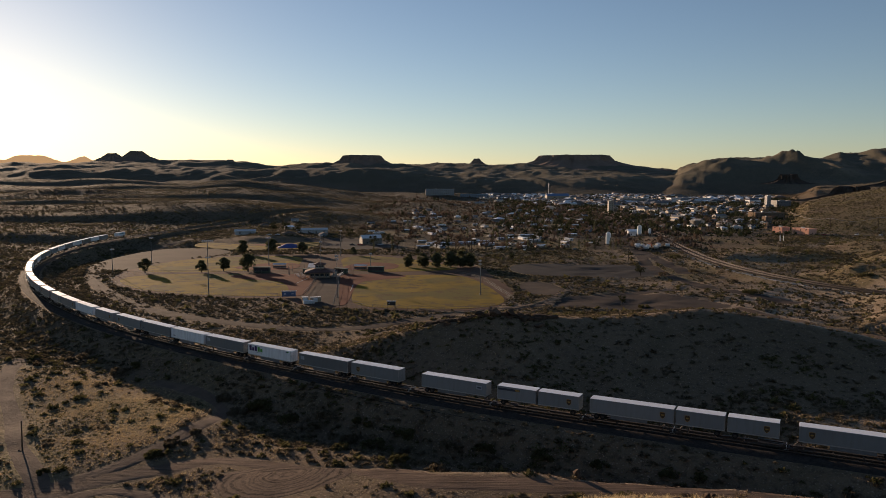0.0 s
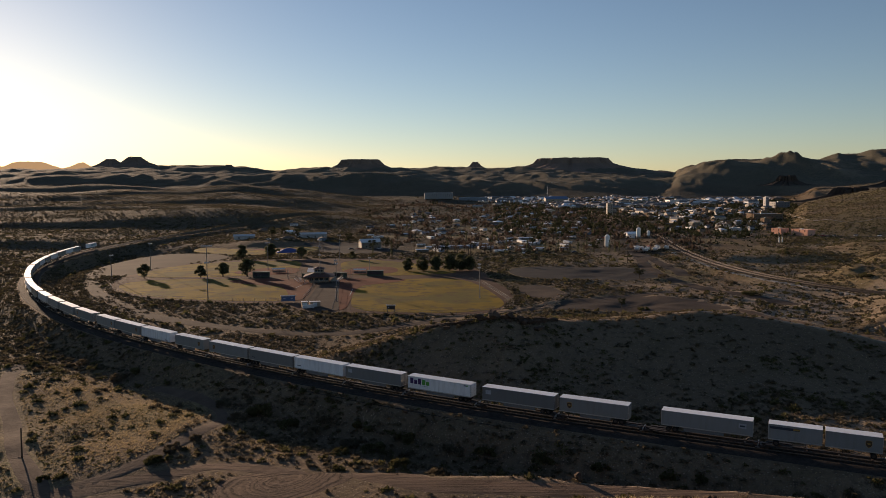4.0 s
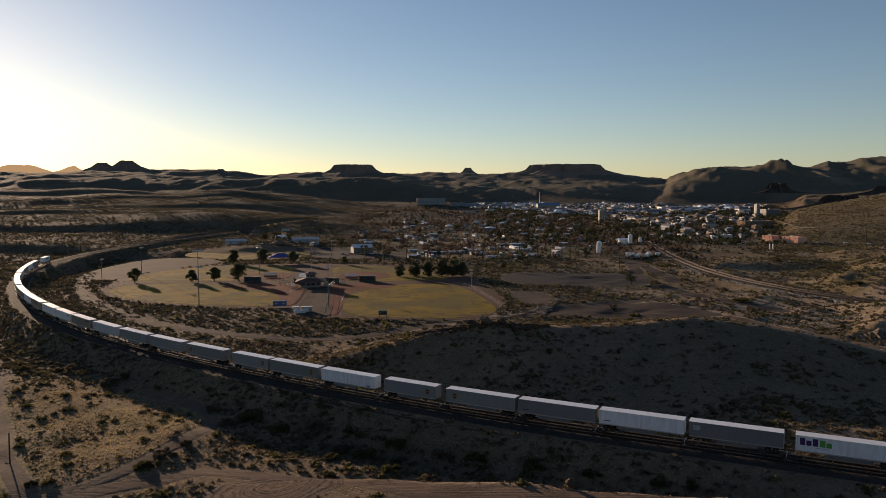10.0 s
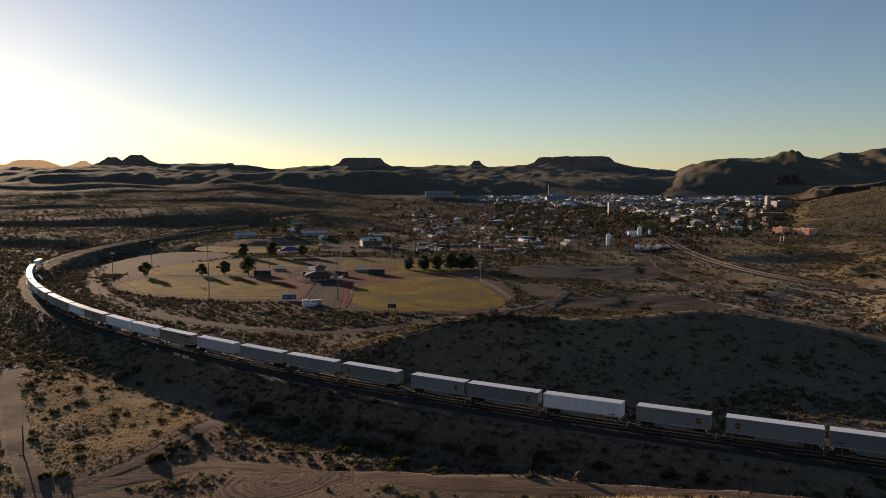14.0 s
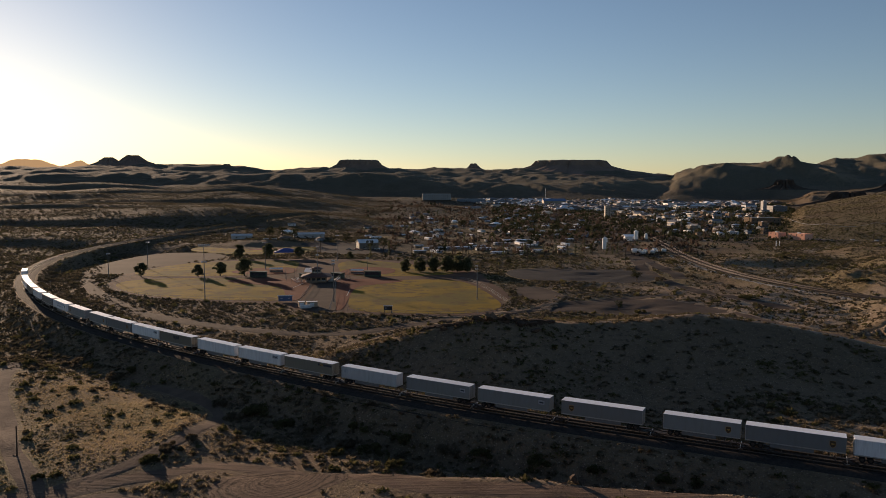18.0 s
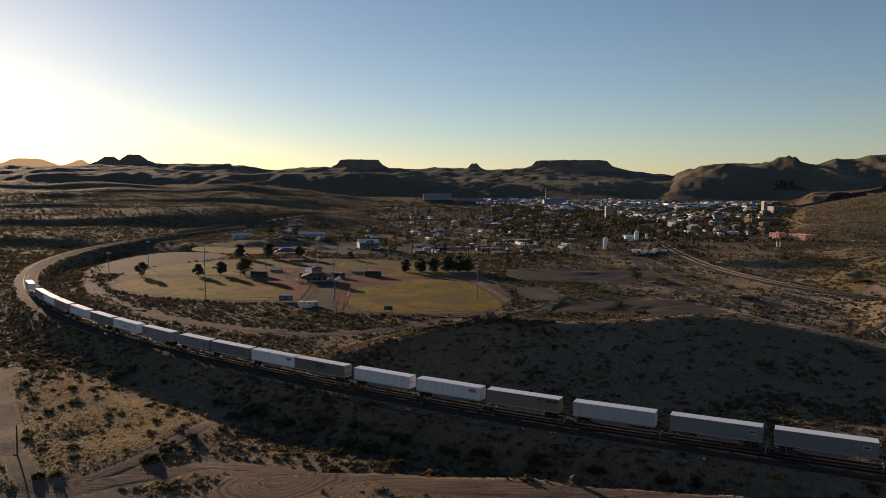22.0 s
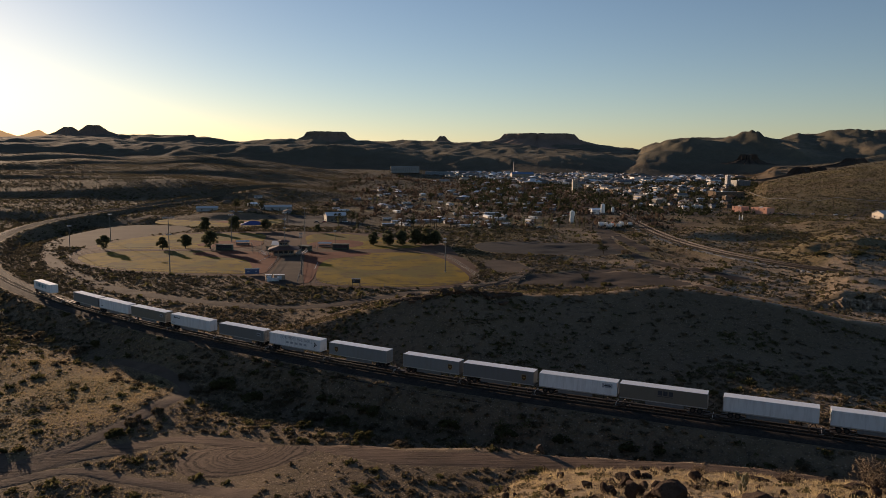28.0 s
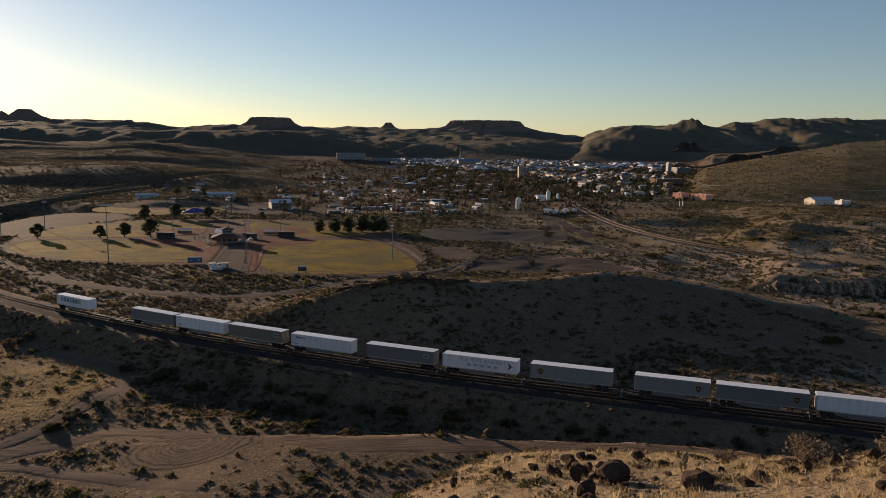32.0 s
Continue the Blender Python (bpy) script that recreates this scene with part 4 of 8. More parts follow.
patch("dirt_lot", [(-205, 428), (-222, 480), (-214, 560), (-186, 566), (-160, 552), (-150, 520), (-168, 492), (-184, 455), (-178, 425)], LOTDIRT, "wide bare dirt lot behind the outfield", 0.03, flat=G0)
patch("park_ground", [(-116, 332), (-88, 324), (-66, 322), (-61, 304), (-40, 299), (-20, 294), (10, 291), (24, 300), (35, 345), (26, 400), (24, 440), (0, 500), (-60, 520), (-120, 520), (-170, 495), (-186, 440), (-176, 388), (-153, 350)], PARKDIRT, "packed grey-brown dirt of the park", 0.02, flat=G0)
FIELDS = (
    ([(-82, 406), (-120, 410), (-159, 409), (-170, 396), (-168, 380), (-150, 355), (-128, 340), (-107, 334), (-85, 331), (-69, 331), (-72, 350), (-78, 380)],
     [(-78, 408), (-98, 409), (-117, 404), (-112, 392), (-96, 384), (-84, 380), (-76, 362), (-69, 331), (-63.5, 331), (-64, 350), (-68, 392)]),
    ([(-46, 404), (-20, 404), (5, 408), (17, 388), (25, 345), (28, 312), (15, 299), (0, 296), (-20, 299), (-38, 305), (-42, 340), (-45, 375)],
     [(-56, 406), (-38, 409), (-20, 405), (-20, 396), (-34, 384), (-43, 378), (-42, 340), (-40, 305), (-45, 306), (-50, 350), (-56, 395)]),
    ([(-88, 428), (-130, 420), (-166, 416), (-180, 432), (-180, 450), (-168, 488), (-140, 502), (-99, 508), (-90, 480)],
     [(-85, 428), (-110, 426), (-126, 437), (-120, 455), (-105, 464), (-88, 462)]),
    ([(-56, 424), (-30, 418), (5, 426), (10, 440), (-2, 458), (-18, 484), (-45, 506), (-60, 507), (-68, 490), (-62, 455)],
     [(-56, 424), (-60, 440), (-56, 460), (-46, 468), (-32, 463), (-26, 450), (-28, 430)]),
    ([(-191, 572), (-202, 600), (-196, 628), (-150, 640), (-109, 636), (-98, 600), (-101, 564), (-125, 550), (-150, 546)],
     [(-158, 592), (-140, 606), (-112, 602), (-108, 588), (-130, 580)]),
)
for turf, clay in FIELDS:
    patch("turf", turf, TURF, "dry golden-green ball field turf", 0.07, "lawn", flat=G0)
    patch("infield", clay, CLAY, "red clay infield", 0.11, "infield", flat=G0)
patch("plaza", [(-65, 392), (-62, 350), (-60, 311), (-50, 303), (-43, 305), (-48, 340), (-55, 396)], GRAVEL, "grey gravel walk between two fields", 0.13, flat=G0, rounded=False)
for xa, ya, xb, yb in ((-44.6, 366, -43.4, 345), (-71, 395, -74, 372)):
    d = np.array((xb - xa, yb - ya)) / math.hypot(xb - xa, yb - ya)
    n = np.array((-d[1], d[0])) * 0.12
    patch("chalk_line", [(xa - n[0], ya - n[1]), (xb - n[0], yb - n[1]), (xb + n[0], yb + n[1]), (xa + n[0], ya + n[1])], WHITE, "white chalk foul line", 0.16, "marking", flat=G0, rounded=False)


def hip_roof(x, y, z, h, over=0.5):
    """Eaves half sizes x, y (ridge along the longer one)."""
    x, y = x + over, y + over
    r = max(x - y, 0.3) if x >= y else 0.3
    v = [(-x, -y, z), (x, -y, z), (x, y, z), (-x, y, z), (-r, 0, z + h), (r, 0, z + h), (-x, -y, z - 0.15), (x, -y, z - 0.15), (x, y, z - 0.15), (-x, y, z - 0.15)]
    f = [(0, 1, 5, 4), (1, 2, 5), (2, 3, 4, 5), (3, 0, 4), (0, 6, 7, 1), (1, 7, 8, 2), (2, 8, 9, 3), (3, 9, 6, 0), (6, 9, 8, 7)]
    return Geo().add(v, f)


def score_tower():
    """The two-storey concession and score-keeping building where the four fields meet."""
    b = thing("concession_building", "two-storey tan concession building with a brown roof", "building", at=pose(-66, 396, G0 + 0.1, 0, 0, 6))
    part("wall", Geo().box(-5.2, 5.2, -4.2, 4.2, 0, 3.2, bevel=0.05), TANWALL, b)
    part("porch_roof", hip_roof(7.2, 6.0, 3.2, 2.0, 0.9), REDROOF, b, "brown overhanging hipped roof")
    up = part("upper_storey", Geo().box(-2.4, 2.4, -1.9, 1.9, 3.3, 7.0, bevel=0.05), TANWALL, b)
    part("upper_roof", hip_roof(2.6, 2.1, 7.0, 1.0, 0.7), REDROOF, b)
    for x in (-3.9, -1.3, 1.3, 3.9):
        w = part("serving_window", Geo().box(x - 0.9, x + 0.9, -4.26, -4.14, 1.0, 2.3), DARKGLASS, b)
        part("sill", Geo().box(x - 1.0, x + 1.0, -4.5, -4.15, 0.9, 1.0), WHITE, w)
    for x in (-1.4, 0, 1.4):
        w = part("window", Geo().box(x - 0.5, x + 0.5, -1.96, -1.84, 5.4, 6.5), DARKGLASS, up)
        for z in (5.28, 6.5):
            part("frame", Geo().box(x - 0.6, x + 0.6, -1.99, -1.92, z, z + 0.12), WHITE, w)
    for x in (-7.4, -3.7, 0, 3.7, 7.4):
        part("post", Geo().rod((x, -6.3, 0), (x, -6.3, 3.2), 0.13, n=6), POLE, b)
    for z in (0.5, 1.0):
        for x in (-7.4, 2.0):
            part("railing", Geo().box(x, x + 5.4, -6.36, -6.30, z - 0.03, z + 0.03), POLE, b)
    part("stair", Geo().box(6.0, 9.0, -1, 1, 0, 0.9).box(7.0, 9.0, -1, 1, 0.9, 1.8).box(8.0, 9.0, -1, 1, 1.8, 2.7), CONCRETE, b)
    lean = part("shade_roof", Geo().add([(-7.2, 8, 4.3), (-3.0, 8, 4.3), (-3.0, 19, 5.3), (-7.2, 19, 5.3), (-7.2, 8, 4.2), (-3.0, 8, 4.2), (-3.0, 19, 5.2), (-7.2, 19, 5.2)], [(0, 1, 2, 3), (7, 6, 5, 4), (0, 4, 5, 1), (1, 5, 6, 2), (2, 6, 7, 3), (3, 7, 4, 0)]), WHITE, b, "pale sheet metal shade roof")
    for x in (-7.0, -3.2):
        for y, h in ((8.3, 4.2), (18.7, 5.2)):
            part("shade_post", Geo().rod((x, y, 0), (x, y, h), 0.1, n=6), POLE, lean)


score_tower()


def bleacher(x, y, turn):
    """A small stepped stand of white planks on a steel frame."""
    b = thing("bleacher", "small white stepped bleacher beside the concession building", "bleacher", "bleachers", at=pose(x, y, G0 + 0.1, 0, 0, turn))
    for k in range(5):
        part("plank", Geo().box(-3.2, 3.2, 0.75 * k, 0.75 * k + 0.32, 0.42 + 0.42 * k, 0.48 + 0.42 * k, bevel=0.01), WHITE, b)
        part("foot_plank", Geo().box(-3.2, 3.2, 0.75 * k - 0.32, 0.75 * k - 0.06, 0.12 + 0.38 * k, 0.17 + 0.38 * k), ALLOY, b)
    for x_ in (-3.0, 0, 3.0):
        part("frame", Geo().rod((x_, 0, 0), (x_, 3.2, 2.1), 0.06, n=5).rod((x_, 3.2, 0), (x_, 3.2, 3.1), 0.05, n=5), POLE, b)
    part("back_rail", Geo().box(-3.2, 3.2, 3.16, 3.24, 3.0, 3.08), POLE, b)


bleacher(-74.5, 393, 65)
bleacher(-57.0, 396, -70)


def light_mast(x, y, h, rows, turn):
    m = thing("floodlight_mast", "tall steel floodlight mast beside a ball field", "light mast", "floodlight masts", at=pose(x, y, G0 + 0.05, 0, 0, turn))
    part("base", Geo().rod((0, 0, 0), (0, 0, 0.5), 0.4, n=10), CONCRETE, m)
    part("pole", Geo().rod((0, 0, 0.4), (0, 0, h), 0.24, 0.12, n=8), POLE, m)
    for r, (z, n) in enumerate(rows):
        arm = part("cross_arm", Geo().box(-0.45 * n, 0.45 * n, -0.06, 0.06, h - z - 0.06, h - z + 0.06), POLE, m)
        for k in range(n):
            xx = (k - (n - 1) / 2) * 0.85
            g = Geo().rod((xx, -0.25, h - z - 0.25), (xx, -0.55, h - z - 0.42), 0.36, 0.40, n=10)
            part("lamp", g, LAMPGLASS, arm)


light_mast(-106, 333, 25, ((0, 6), (7.5, 3)), 25)
light_mast(-47, 327, 19, ((0.3, 2), (1.6, 2)), -10)
light_mast(-65, 393, 23, ((0, 3), (3.5, 2), (8, 2)), 5)
light_mast(-184, 411, 14, ((0.2, 3),), 60)
light_mast(-179, 454, 17, ((0.2, 4),), 70)
light_mast(-107, 454, 17, ((0.2, 4),), 10)
light_mast(17, 335, 16, ((0.3, 2), (1.8, 2)), -40)
light_mast(-42, 428, 10, ((0.2, 2),), 0)
light_mast(-70, 505, 18, ((0.3, 3),), 180)
light_mast(-5, 455, 15, ((0.3, 3),), 200)


def covered_bench(x, y, turn, w):
    b = thing("dugout_bench", "players' bench under a white metal shade roof", "bench", "dugout benches", at=pose(x, y, G0 + 0.1, 0, 0, turn))
    part("shade_roof", Geo().add([(-w, -1.4, 2.3), (w, -1.4, 2.3), (w, 1.4, 2.8), (-w, 1.4, 2.8), (-w, -1.4, 2.2), (w, -1.4, 2.2), (w, 1.4, 2.7), (-w, 1.4, 2.7)], [(0, 1, 2, 3), (7, 6, 5, 4), (0, 4, 5, 1), (1, 5, 6, 2), (2, 6, 7, 3), (3, 7, 4, 0)]), WHITE, b, "white metal shade roof")
    part("seat", Geo().box(-w + 0.3, w - 0.3, -0.2, 0.2, 0.42, 0.48), ALLOY, b)
    for sx_ in (-w + 0.2, 0, w - 0.2):
        for yy in (-1.2, 1.2):
            part("post", Geo().rod((sx_, yy, 0), (sx_, yy, 2.4 + (0.3 if yy > 0 else 0)), 0.06, n=6), POLE, b)
    part("back_fence", Geo().box(-w, w, 1.18, 1.22, 0.1, 1.3), WIRE, b)


covered_bench(-96.5, 436, 5, 3.8)
covered_bench(-48, 429, -5, 3.8)


def dugout(x, y, turn, w, d, h):
    b = thing("dugout_shed", "dark green dugout shed beside the infield", "shed", "dugout sheds", at=pose(x, y, G0 + 0.1, 0, 0, turn))
    part("wall", Geo().box(-w, w, -d, d, 0, h, bevel=0.04), GREENPAINT, b)
    part("roof", Geo().box(-w - 0.4, w + 0.4, -d - 0.4, d + 0.4, h, h + 0.18, bevel=0.03), GREENPAINT, b)
    # dark plate on the solid wall, painted shade of an open front
    part("opening", Geo().box(-w + 0.6, w - 0.6, -d - 0.04, -d + 0.02, 0.9, h - 0.3), DARKGLASS, b)


dugout(-102, 416, 3, 4.5, 1.6, 2.9)
dugout(-38, 419, -4, 4.5, 1.6, 2.9)
dugout(-74, 412, 40, 4.0, 1.5, 2.6)
dugout(-57, 413, -40, 4.0, 1.5, 2.6)


def scoreboard(x, y, turn, w, h, leg, mat, label, stripes):
    b = thing("scoreboard", label, "scoreboard", "scoreboards", at=pose(x, y, G0 + 0.05, 0, 0, turn))
    part("board", Geo().box(-w, w, -0.15, 0.15, leg, leg + h, bevel=0.03), mat, b)
    for sx_ in (-w + 0.3, w - 0.3):
        part("post", Geo().box(sx_ - 0.1, sx_ + 0.1, -0.1, 0.1, 0, leg), POLE, b)
    for k in range(stripes):
        xx = -w * 0.55 + k * w * 1.1 / max(stripes - 1, 1)
        part("lettering_bar", Geo().box(xx - w * 0.16, xx + w * 0.16, -0.18, -0.15, leg + h * 0.42, leg + h * 0.66), FADED, b)
    part("top_sign", Geo().box(-w * 1.15, w * 1.15, -0.1, 0.1, leg + h + 0.05, leg + h + 0.4), WHITE, b)


scoreboard(-68.5, 327, 8, 3.0, 2.2, 0.4, BLUEBOARD, "blue scoreboard at the outfield fence", 2)
scoreboard(-21, 299, -3, 1.7, 1.5, 1.2, BLACKBOARD, "black scoreboard on two posts", 1)


def box_shed(x, y, turn, w, d, h, wall, label):
    b = thing("storage_container", label, "container", "storage containers", at=pose(x, y, G0 + 0.05, 0, 0, turn))
    part("body", Geo().box(-w, w, -d, d, 0.12, h, bevel=0.04), wall, b)
    part("roof", Geo().box(-w - 0.05, w + 0.05, -d - 0.05, d + 0.05, h, h + 0.08), WHITE, b, "sunlit white top")
    part("door", Geo().box(-0.9, 0.9, -d - 0.04, -d, 0.2, h - 0.3), WHITE, b)
    for sx_ in (-w + 0.3, w - 0.3):
        part("skid", Geo().box(sx_ - 0.15, sx_ + 0.15, -d, d, 0, 0.12), STEEL, b)


box_shed(-54.5, 314, 15, 2.3, 1.0, 2.2, TANWALL, "white storage container with a pale roof")
box_shed(-58.5, 312, 15, 1.3, 1.2, 2.5, TANWALL, "plain tan steel storage container")
box_shed(-56.5, 310, 15, 2.4, 0.9, 1.3, WHITE, "low pale storage box")


def canopy(x, y):
    b = thing("picnic_canopy", "picnic shelter with a blue pyramid canopy", "shelter", at=pose(x, y, G0 + 0.05, 0, 0, 10))
    part("canopy", hip_roof(8, 6, 4.2, 2.6, 0.6), BLUECLOTH, b)
    for sx_ in (-7.5, 7.5):
        for yy in (-5.5, 5.5):
            part("post", Geo().rod((sx_, yy, 0), (sx_, yy, 4.2), 0.14, n=8), POLE, b)
    for k in range(3):
        t = part("picnic_table", Geo().box(-0.9, 0.9, -0.4, 0.4, 0.7, 0.76).box(-0.9, 0.9, -0.85, -0.6, 0.42, 0.47).box(-0.9, 0.9, 0.6, 0.85, 0.42, 0.47).box(-0.6, -0.5, -0.7, 0.7, 0, 0.7).box(0.5, 0.6, -0.7, 0.7, 0, 0.7), CONCRETE, b, at=Matrix.Translation((-4 + 4 * k, 0, 0)))


canopy(-109, 527)


def fence(pts, h, gap, label):
    f = thing("chain_fence", label, "fence", "field fences")
    c = smooth_line(pts, gap) if len(pts) > 2 else resample(pts, gap)
    post = shared(("fpost", h), lambda: Geo().rod((0, 0, -0.1), (0, 0, h), 0.05, n=5).mesh("post", POLE))
    for x, y in c:
        part("post", post, None, f, at=Matrix.Translation((x, y, G0)))
    for z in (h - 0.04, h * 0.5, 0.12):
        part("rail", sweep(c, ((-0.03, -0.03), (0.03, -0.03), (0.03, 0.03), (-0.03, 0.03)), G0 + z, WIRE, "rail", True), None, f)


fence([(-63, 333), (-64.5, 360), (-67, 392)], 1.8, 3.0, "chain-link fence between the walk and the infield")
fence([(-45.5, 304), (-50, 350), (-55.5, 394)], 1.8, 3.0, "chain-link fence along the gravel walk")
fence([(-69, 329), (-85, 329), (-107, 331.5), (-128, 338), (-151, 353), (-170, 378), (-173, 396), (-165, 411), (-120, 413), (-98, 413)], 1.6, 5.0, "low outfield fence round the near field")
fence([(-38, 303), (-20, 296.5), (0, 293.5), (16, 296.5), (30, 311), (27, 346), (19, 389), (7, 410)], 1.6, 5.0, "low outfield fence round the far field")
fence([(-83, 400), (-86, 412), (-80, 414), (-76, 409)], 5.0, 3.0, "tall backstop fence behind home plate")
fence([(-52, 397), (-50, 412), (-56, 414), (-60, 409)], 5.0, 3.0, "tall backstop fence behind home plate")

# ---- trees and shrubs ----
def leaf(name, c1, c2, glow=0.35, size=1.5):
    """Foliage that lets some light through."""
    m = bpy.data.materials.new(name)
    m.use_nodes = True
    t = m.node_tree
    t.nodes.clear()
    out, mix = t.nodes.new("ShaderNodeOutputMaterial"), t.nodes.new("ShaderNodeMixShader")
    d, tr = t.nodes.new("ShaderNodeBsdfDiffuse"), t.nodes.new("ShaderNodeBsdfTranslucent")
    geo = t.nodes.new("ShaderNodeNewGeometry")
    n = noise_of(t, size, 3, geo.outputs["Position"])
    c = mixed(t, ramp(t, n, 0.35, 0.65), c1, c2)
    c = mixed(t, ramp(t, geo.outputs["Random Per Island"], 0.5, 1.6), c, tuple(min(1, 1.8 * k) for k in c2))
    t.links.new(c, d.inputs["Color"])
    t.links.new(c, tr.inputs["Color"])
    mix.inputs[0].default_value = glow
    t.links.new(d.outputs[0], mix.inputs[1])
    t.links.new(tr.outputs[0], mix.inputs[2])
    t.links.new(mix.outputs[0], out.inputs[0])
    return m


BARK = surface("grey_bark", (0.085, 0.065, 0.05), (0.12, 0.095, 0.075), 3.0, 0.95)
PINE = leaf("pine_needles", (0.080, 0.084, 0.050), (0.120, 0.122, 0.070), 0.5)
OLIVE = leaf("olive_leaves", (0.034, 0.038, 0.020), (0.055, 0.056, 0.030), 0.25)
TWIG = leaf("bare_twigs", (0.080, 0.058, 0.044), (0.120, 0.088, 0.066), 0.3)
SCRUB = leaf("desert_scrub_leaf", (0.088, 0.072, 0.048), (0.150, 0.120, 0.080), 0.4, 0.25)
FARSCRUB = leaf("far_scrub_leaf", (0.064, 0.056, 0.036), (0.105, 0.088, 0.058), 0.3, 0.05)
GREENSCRUB = leaf("creosote_leaf", (0.064, 0.060, 0.028), (0.105, 0.094, 0.044), 0.4, 0.3)
STRAW = leaf("dry_grass_blade", (0.30, 0.228, 0.128), (0.40, 0.308, 0.180), 0.5, 0.3)
FARSTRAW = leaf("pale_far_grass", (0.180, 0.140, 0.082), (0.26, 0.205, 0.125), 0.4, 0.08)
# lighter copy of the dry grass: backlight is put into its colour
LITSTRAW = leaf("painted_sunlit_tussock", (0.46, 0.350, 0.190), (0.60, 0.470, 0.275), 0.55, 0.9)
DRYTWIG = leaf("grey_thorn_twig", (0.22, 0.170, 0.115), (0.30, 0.235, 0.165), 0.45, 3.0)


def tuft_cloud(rng, blobs, per, size, flat=0.8):
    """Leaf triangles scattered over the skins of several blobs (x, y, z, radius)."""
    v = []
    for bx, by, bz, br in blobs:
        d = rng.normal(size=(per, 3))
        d /= np.linalg.norm(d, axis=1)[:, None]
        c = np.array((bx, by, bz)) + d * br * rng.uniform(0.55, 1.08, (per, 1)) * np.array((1, 1, flat))
        a = rng.normal(size=(per, 3))
        a /= np.linalg.norm(a, axis=1)[:, None]
        b = np.cross(a, rng.normal(size=(per, 3)))
        b /= np.linalg.norm(b, axis=1)[:, None]
        s = size * rng.uniform(0.6, 1.4, (per, 1))
        v.append(np.stack((c + a * s, c - a * s * 0.6 + b * s * 0.7, c - a * s * 0.6 - b * s * 0.7), 1).reshape(-1, 3))
    v = np.concatenate(v)
    return v, np.arange(len(v)).reshape(-1, 3)


def tree_parts(kind, seed):
    """Trunk and crown meshes for one tree of about unit-true size."""
    rng = np.random.default_rng(seed)
    g = Geo()
    if kind == "pine":            # rounded dark conifer, 7 m
        h, blobs = 7.0, []
        g.rod((0, 0, -0.2), (0.1, 0, 2.0), 0.26, 0.18, n=7)
        g.rod((0.1, 0, 2.0), (0.15, 0.1, 5.6), 0.18, 0.06, n=6)
        for k in range(34):
            z = rng.uniform(1.3, 6.6)
            w = 2.7 * math.sin(math.pi * min(1, (z + 0.4) / 7.4)) ** 0.8
            a = rng.uniform(0, 6.28)
            rr = w * rng.uniform(0.3, 0.95)
            p = (rr * math.cos(a), rr * math.sin(a), z)
            g.rod((0.1, 0, z - 0.5), p, 0.06, 0.02, n=4)
            blobs.append((*p, rng.uniform(0.65, 1.05)))
        v, f = tuft_cloud(rng, blobs, 60, 0.34)
        mat = PINE
    elif kind == "row":           # dense egg-shaped evergreen, 9 m
        h, blobs = 9.0, []
        g.rod((0, 0, -0.2), (0, 0, 3.0), 0.30, 0.22, n=7)
        g.rod((0, 0, 3.0), (0.1, 0, 7.5), 0.22, 0.06, n=6)
        for k in range(46):
            z = rng.uniform(1.0, 8.4)
            w = 3.3 * math.sin(math.pi * min(1, (z + 0.9) / 9.8)) ** 0.8
            a = rng.uniform(0, 6.28)
            rr = w * rng.uniform(0.2, 0.85)
            p = (rr * math.cos(a), rr * math.sin(a), z)
            g.rod((0, 0, z - 0.4), p, 0.06, 0.02, n=4)
            blobs.append((*p, rng.uniform(0.8, 1.3)))
        v, f = tuft_cloud(rng, blobs, 60, 0.42)
        mat = PINE
    elif kind == "cypress":       # thin column, 8 m
        blobs = []
        g.rod((0, 0, -0.2), (0, 0, 7.0), 0.16, 0.04, n=6)
        for k in range(12):
            z = 0.8 + 6.6 * k / 11
            blobs.append((rng.uniform(-.15, .15), rng.uniform(-.15, .15), z, 0.75 * (1 - 0.6 * (k / 11) ** 2)))
        v, f = tuft_cloud(rng, blobs, 30, 0.24, 1.2)
        mat = PINE
    else:                         # spreading street tree, bare or olive, 7 m
        blobs = []
        g.rod((0, 0, -0.2), (0.1, 0.05, 2.2), 0.22, 0.16, n=6)
        for k in range(11):
            a, rr, z = rng.uniform(0, 6.28), rng.uniform(0.6, 2.6), rng.uniform(3.2, 6.4)
            p = (rr * math.cos(a), rr * math.sin(a), z)
            mid = (0.4 * p[0], 0.4 * p[1], 0.5 * (2.2 + z))
            g.rod((0.1, 0.05, 2.0), mid, 0.11, 0.06, n=4)
            g.rod(mid, p, 0.06, 0.02, n=4)
            blobs.append((*p, rng.uniform(0.8, 1.3)))
        v, f = tuft_cloud(rng, blobs, 26 if kind == "bare" else 44, 0.24 if kind == "bare" else 0.3)
        mat = TWIG if kind == "bare" else OLIVE
    return g.mesh("trunk", BARK), raw_mesh("crown", v, f, mat)


TREES = {k: [tree_parts(k, 100 + 7 * i + j) for j in range(3)] for i, k in enumerate(("pine", "row", "cypress", "bare", "olive"))}


def tree(kind, x, y, scale, label, group, k=0, turn=None, z=None, wide=1.0):
    ob = thing("tree", label, "tree", group)
    m = Matrix.LocRotScale((x, y, ground_at(x, y) if z is None else z), Euler((0, 0, (x * 7.7 + y * 3.1) % 6.28 if turn is None else turn)), (scale * wide, scale * wide, scale))
    ob.matrix_basis = m
    tk, cr = TREES[kind][k % 3]
    part("trunk", tk, None, ob)
    part("crown", cr, None, ob)
    return ob


